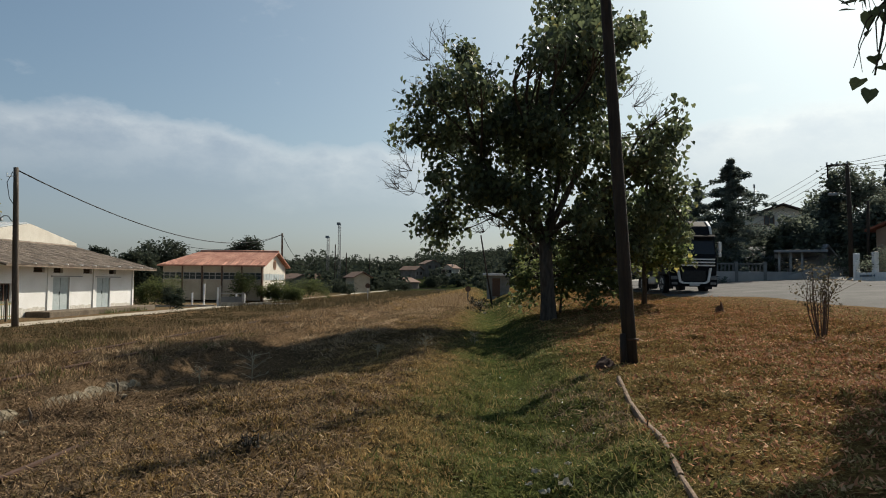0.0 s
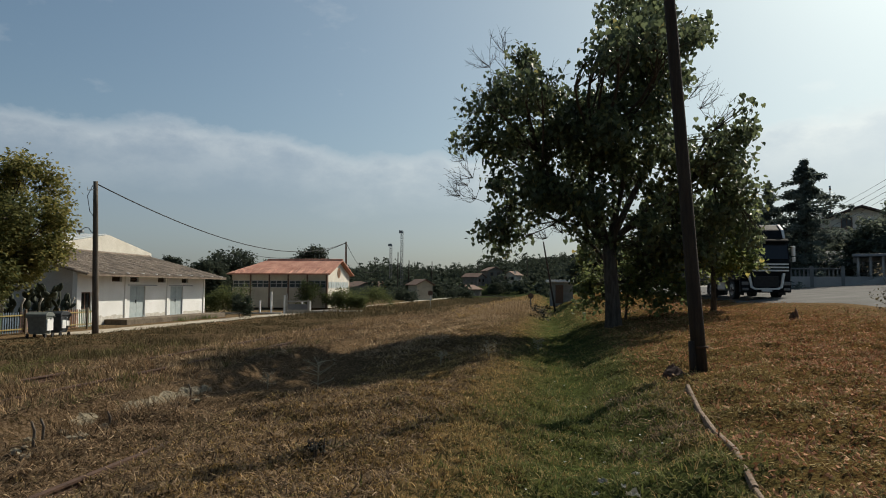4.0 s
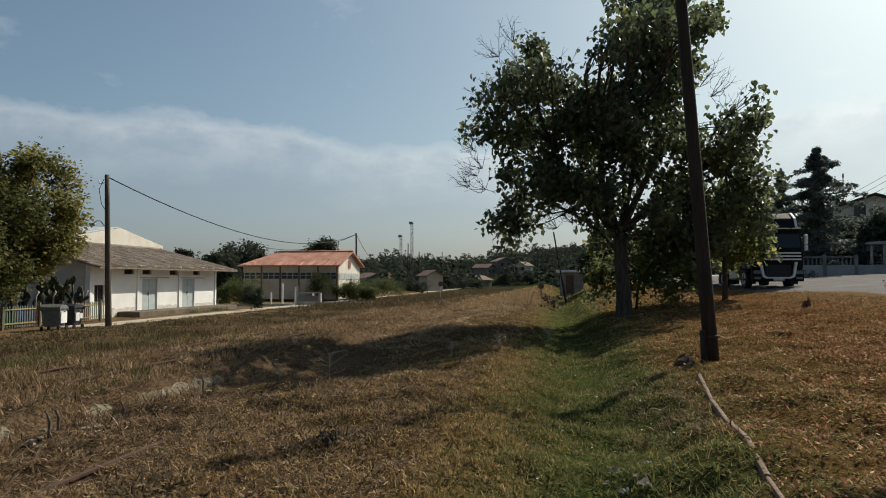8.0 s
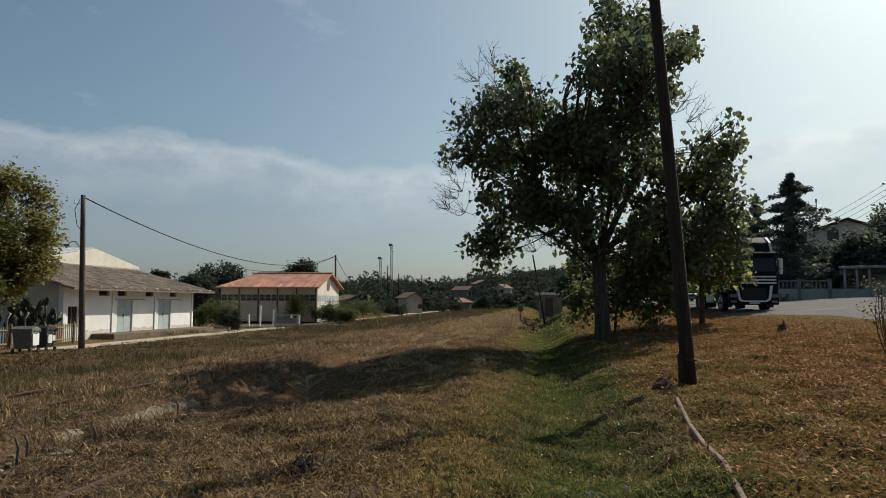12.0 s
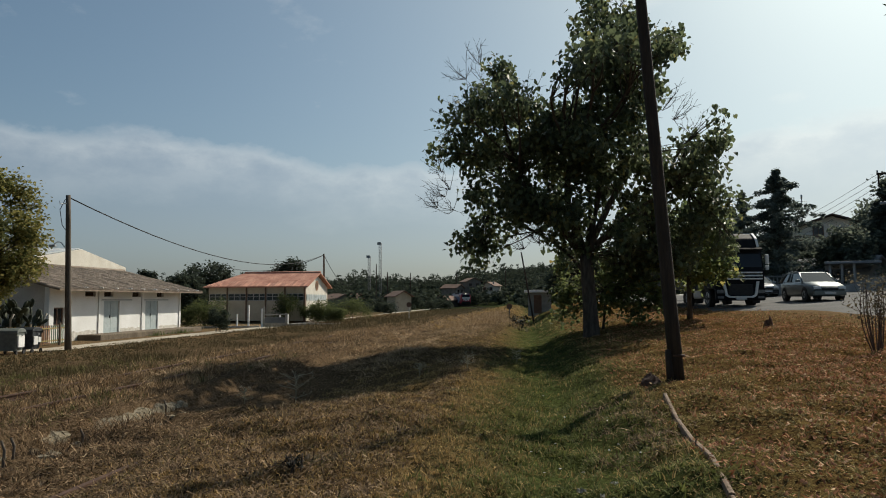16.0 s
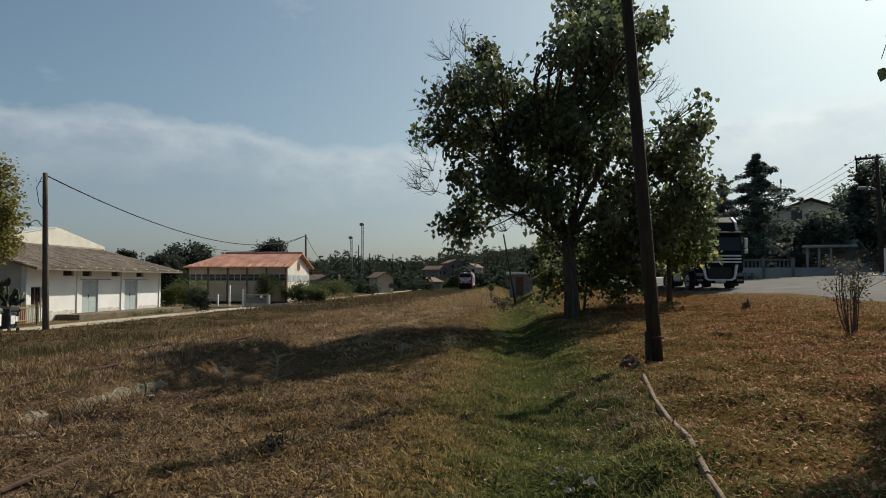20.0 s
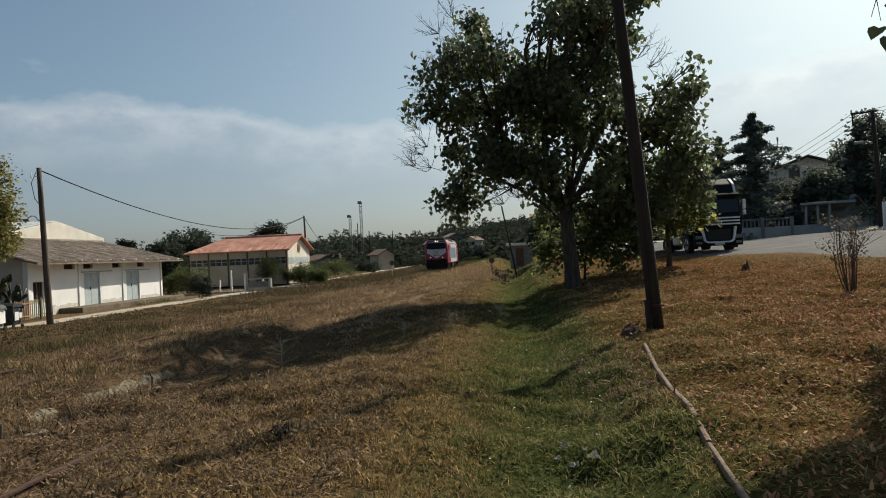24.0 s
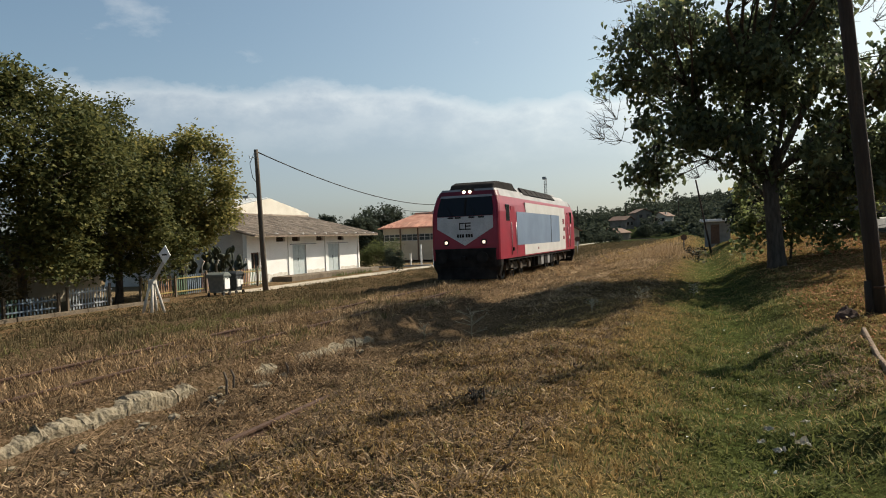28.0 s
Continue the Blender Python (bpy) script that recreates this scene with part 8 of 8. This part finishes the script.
def facing(az, d, z=None, turn=0.0):
    v = polar(az, d, z)
    return pose(v.x, v.y, v.z, 0, 0, -az + turn)


gabled_house("village_house", facing(31.1, 78, 2.6, 8), 7.6, 9, 5.8, 7.1, CREAM, ROOFDARK, "two-storey cream house with a low dark gable roof", [(-1.2, 5.2, 0.8, 0.95), (2.2, 2.2, 1.2, 1.3), (-2.4, 1.6, 1.2, 1.3)], (-2.9, 3.0), 0.6)
gabled_house("village_house", facing(41.0, 55, 2.3, -25), 9, 10, 3.4, 5.0, surface("brown_render", (0.26, 0.18, 0.13), (0.34, 0.24, 0.18), 1, 0.9, 0.2), ROOFRED, "brown rendered house with a red tiled roof", [(-2.0, 1.0, 1.1, 1.2)], (2, 3))
gabled_house("garden_hut", facing(33.6, 62, 2.4, 70), 4, 5, 1.5, 2.4, GREYWALL, SLATE, "low grey hut with a sheet roof", [])


def porch():
    r = thing("garden_porch", facing(31.6, 58, 2.35, 0), "small porch with white columns", "porch")
    for x in (-0.75, 0.0, 0.75):
        part("column", tubes(([(x, 0, 0), (x, 0, 1.9)], 0.09), n=10), GREYWALL, r)
    part("roof", boxes((-1.1, 2.4, -0.4, 2.2, 1.9, 2.08), bev=0.03), SLATE, r)
    part("parapet", boxes((-1.0, 1.0, -0.08, 0.08, 0, 0.5)), CONCRETE, r)
    part("back_wall", boxes((-1.1, 2.4, 2.0, 2.2, 0, 1.9)), GREYWALL, r)
    part("window", boxes((-0.5, 0.5, 1.96, 2.0, 0.8, 1.6)), DARKGLASS, r)


porch()


def balustrade():
    a, b = polar(26.0, 56, 0), polar(29.9, 57, 0)
    L = (b - a).length
    r = thing("balustrade", Matrix.Translation((a.x, a.y, 2.42)) @ pose(0, 0, 0, 0, 0, math.degrees(math.atan2(b.y - a.y, b.x - a.x))), "white concrete balustrade on a garden wall", "balustrade")
    part("wall", boxes((0, L + 1.8, -0.12, 0.12, -0.9, 0.42), bev=0.02), GREYWALL, r)
    part("coping", boxes((0, L, -0.1, 0.1, 0.92, 1.02), bev=0.02), SLATE_DULL, r)
    for x in np.arange(0.15, L, 0.27):
        part("baluster", tubes(([(x, 0, 0.42), (x, 0, 0.55), (x, 0, 0.7), (x, 0, 0.92)], [0.05, 0.075, 0.05, 0.045]), n=8), SLATE_DULL, r)
    for x in (0, L / 2, L):
        part("pier", boxes((x - 0.12, x + 0.12, -0.13, 0.13, -0.4, 1.12), bev=0.02), SLATE_DULL, r)
    part("ramp_wall", B(lambda bm: prism(bm, [(L - 0.5, -0.5), (L + 5.5, -0.5), (L + 5.5, 0.85), (L + 3.5, 0.85)], 1, -0.9, -0.7)), GREYWALL, r)


balustrade()


def planter():
    a, b = polar(35.7, 51, 0), polar(38.3, 47, 0)
    L = (b - a).length
    r = thing("front_garden_wall", Matrix.Translation((a.x, a.y, 2.12)) @ pose(0, 0, 0, 0, 0, math.degrees(math.atan2(b.y - a.y, b.x - a.x))), "white garden wall with square white pillars", "garden wall")
    part("wall", boxes((0, L, -0.1, 0.1, -0.3, 0.55), bev=0.02), surface_cache("white_paint"), r)
    for x in (0, L * 0.45, L):
        part("pillar", boxes((x - 0.14, x + 0.14, -0.14, 0.14, -0.3, 1.75), bev=0.02), surface_cache("white_paint"), r)
    part("blue_band", boxes((0.6, 2.2, -0.14, -0.105, 0.3, 0.42)), surface_cache("blue_paint"), r)


planter()
bush("garden_bush", Matrix.Translation(polar(36.9, 50, 2.3)), 1.2, 1.9, 900, 0.14, LEAF_GARDEN, "green bush behind the garden wall", 151)
bush("garden_bush", Matrix.Translation(polar(30.2, 60, 2.3)), 1.5, 1.8, 900, 0.18, LEAF_GARDEN, "dark green garden bush", 152)
bush("garden_bush", Matrix.Translation(polar(28.0, 60, 2.3)), 1.8, 2.6, 1200, 0.2, LEAF_GARDEN, "dark green garden bush", 153)
bush("garden_bush", Matrix.Translation(polar(34.8, 58, 2.3)), 1.5, 2.2, 900, 0.18, LEAF_GARDEN, "dark green garden bush", 154)


def t_pole():
    v = polar(35.35, 54)
    r = thing("street_pole", pose(v.x, v.y, v.z, 0, 0, -35), "wooden street pole with a side arm and a lamp", "utility pole", "utility poles")
    h = 1.8 + 54 * math.tan(radians(8.55)) - v.z
    part("shaft", tubes(([(0.05, 0, -0.4), (0, 0, h * 0.5), (-0.12, 0, h)], [0.17, 0.14, 0.12]), n=12), WOOD, r)
    part("cross_arm", boxes((-1.35, 0.1, -0.06, 0.06, h - 0.14, h - 0.02), bev=0.01), WOOD, r)
    part("drop_post", boxes((-1.3, -1.2, -0.05, 0.05, h - 0.9, h), bev=0.01), WOOD, r)
    for x in (-1.3, -0.7, -0.1):
        part("insulator", tubes(([(x, 0, h - 0.02), (x, 0, h + 0.16)], 0.05), n=8), surface_cache("grey_plastic"), r)
    part("lamp_arm", tubes(([(0, 0, h - 2.2), (-0.5, 0, h - 1.95), (-0.75, 0, h - 1.95)], 0.03)), STEEL, r)
    part("lamp_head", boxes((-1.25, -0.7, -0.12, 0.12, h - 2.08, h - 1.9), bev=0.05), surface_cache("grey_plastic"), r)
    return v, h


tv, th = t_pole()
for k in range(4):
    a = Vector((tv.x - 1.1 + 0.35 * k, tv.y + 0.5 - 0.25 * k, tv.z + th - 0.05 - 0.12 * k))
    wire("cable", a, polar(25.5, 95, 9.0 - 0.7 * k), 0.6, "thin overhead cable along the street", 0.014)
    wire("cable", a, polar(50.0, 34, 9.3 - 0.5 * k), 0.5, "thin overhead cable along the street", 0.014)
solid("roof_aerial", tubes(([(0, 0, 0), (0, 0, 4.2)], 0.05), ([(-0.5, 0, 3.9), (0.5, 0, 3.9)], 0.03), ([(-0.4, 0, 3.6), (0.4, 0, 3.6)], 0.03), ([(0, 0, 4.2), (0, 0, 4.6)], 0.09)), STEEL, Matrix.Translation(polar(29.25, 80, 7.6)), "thin television aerial mast", "aerial")
v_ = polar(36.4, 56)
solid("utility_pole", tubes(([(0, 0, -0.3), (0.05, 0, 5.2)], [0.11, 0.09]), n=9), WOOD, Matrix.Translation(v_), "slim wooden pole behind the garden wall", "utility pole", "utility poles")


# ---- far along the line ----
MASTGREY = surface("dull_mast_steel", (0.09, 0.095, 0.10), (0.14, 0.145, 0.15), 4, 0.7, 0.1)


def lattice_mast(az, d, top, width, label):
    r = thing("floodlight_mast", Matrix.Translation(polar(az, d)), label, "mast", "floodlight masts")
    h = top - polar(az, d).z
    b = width / 2
    for x, y in ((-b, -b), (b, -b), (b, b), (-b, b)):
        part("chord", tubes(([(x, y, -0.5), (x, y, h)], 0.055), n=5), MASTGREY, r)
    n = int(h / (width * 1.1))
    bm = bmesh.new()
    for k in range(n):
        z0, z1 = h * k / n, h * (k + 1) / n
        for (x0, y0), (x1, y1) in (((-b, -b), (b, -b)), ((b, -b), (b, b)), ((b, b), (-b, b)), ((-b, b), (-b, -b))):
            tube(bm, [(x0, y0, z0), (x1, y1, z1)], 0.03, 4, cap=False)
            tube(bm, [(x0, y0, z1), (x1, y1, z1)], 0.03, 4, cap=False)
    part("bracing", bm, MASTGREY, r)
    part("lamp_bar", boxes((-width * 1.1, width * 0.6, -0.2, 0.2, h, h + 0.35)), SLATE, r)
    for x in (-0.9, -0.2):
        part("floodlight", boxes((x * width - 0.2, x * width + 0.3, -0.5, -0.1, h - 0.1, h + 0.6), bev=0.05), SLATE, r)


lattice_mast(-2.45, 185, 16.2, 0.6, "tall steel lattice floodlight mast")
lattice_mast(-3.32, 195, 13.4, 0.6, "steel lattice floodlight mast")
for az, d, el in ((-2.78, 190, 2.9), (-0.06, 230, 2.2), (3.6, 260, 2.1), (7.5, 240, 2.6)):
    v = polar(az, d)
    wood_pole("utility_pole", Matrix.Translation(v), 1.8 + d * math.tan(radians(el)) - v.z, 0.18, 0.12, (0.1, 0), "far wooden utility pole")
v = polar(9.75, 62)
wood_pole("utility_pole", pose(v.x, v.y, v.z, 0, 0, -10), 5.9 - v.z, 0.085, 0.06, (-1.05, 0.0), "slanting wooden pole beside the far hut")


def far_hut():
    r = thing("trackside_hut", facing(10.1, 76, 0.6, 0), "grey hut with a pale flat roof", "hut")
    part("wall", boxes((-1.1, 1.3, 0, 3, -0.5, 2.0)), surface("dark_board", (0.19, 0.19, 0.17), (0.27, 0.27, 0.24), 3, 0.9, 0.3), r)
    part("roof", boxes((-1.5, 1.7, -0.4, 3.3, 1.98, 2.24), bev=0.03), surface_cache("white_paint"), r)
    part("door", boxes((-0.5, 0.3, -0.04, 0.0, -0.2, 1.7)), surface_cache("brown_paint"), r)


far_hut()
gabled_house("station_hut", facing(-0.6, 145, 0.5, 30), 3.6, 3.6, 2.2, 3.1, OCHRE, BROWNROOF, "small pale hut with a brown tiled roof beside the line", [])
vr = np.random.default_rng(401)
DIMWALL = surface("dim_house_wall", (0.13, 0.115, 0.095), (0.19, 0.17, 0.145), 1, 0.9, 0.2)
# distant houses: heading, distance, width, foot, eaves, wall, roof
for az, d, w, z, e, wall, roof, turn in ((5.0, 262, 5.6, 4.8, 3.8, DIMWALL, BROWNROOF, 20), (6.1, 266, 4.4, 4.6, 2.6, PALEWALL, BROWNROOF, -25), (3.9, 258, 5.5, 4.0, 2.2, DIMWALL, BROWNROOF, 60), (-5.3, 190, 6, None, 2.2, DIMWALL, BROWNROOF, 30), (-4.1, 205, 6, None, 2.4, DIMWALL, BROWNROOF, 70), (-1.9, 220, 7, None, 2.4, DIMWALL, BROWNROOF, -40), (1.2, 235, 7, None, 2.2, DIMWALL, SLATE_DULL, 55), (2.3, 225, 6, None, 2.2, DIMWALL, BROWNROOF, -30), (7.6, 280, 7, 4.0, 2.4, DIMWALL, BROWNROOF, 35), (0.2, 250, 7, None, 2.4, DIMWALL, BROWNROOF, 10)):
    gabled_house("village_house", facing(az, d, z, turn), w, vr.uniform(6, 8), e, e + 1.2, wall, roof, "distant village house with a tiled roof among trees", [(-1.3, e - 1.8, 1.0, 1.1), (1.3, e - 1.8, 1.0, 1.1)], (1.5, 2))
for k in range(30):
    v = polar(vr.uniform(4.7, 9.4), vr.uniform(236, 258))
    if abs(v.x * NX + v.y * NY + Q0) > 7:
        bush("garden_tree", Matrix.Translation(v), vr.uniform(1.8, 3.0), min(vr.uniform(2.6, 4.6), 5.6 - v.z), 800, 0.5, LEAF_FAR, "dark garden tree before the far houses", 700 + k)
for k in range(90):
    az, d = vr.uniform(-9, 15), vr.uniform(120, 215)
    v = polar(az, d)
    q, p = v.x * NX + v.y * NY + Q0, v.x * UX + v.y * UY
    if abs(q - float(track_q(p))) < 8 or 3.4 < az < 8.5 and d < 200 or -1.6 < az < 0.4 and d < 160:
        continue
    bush("lineside_bush", Matrix.Translation(v), vr.uniform(1.6, 2.8), vr.uniform(1.4, 2.8), 700, 0.36, LEAF_FAR, "dark scrub bush far along the line", 500 + k)
bush("track_bush", Matrix.Translation(polar(8.6, 48)), 0.7, 1.1, 400, 0.14, DARK_WEED, "dark dead bush on the edge of the swale", 601)
for k in range(5):
    v = W(-14.6 + vr.uniform(-0.4, 0.4), 12.5 + k * 1.6)
    bush("dry_reed_bush", Matrix.Translation((v.x, v.y, -0.4)), 0.9, vr.uniform(1.6, 2.6), 500, 0.14, STRAW_BROWN, "dry reddish-brown shrub against the railing", 620 + k)


motions()
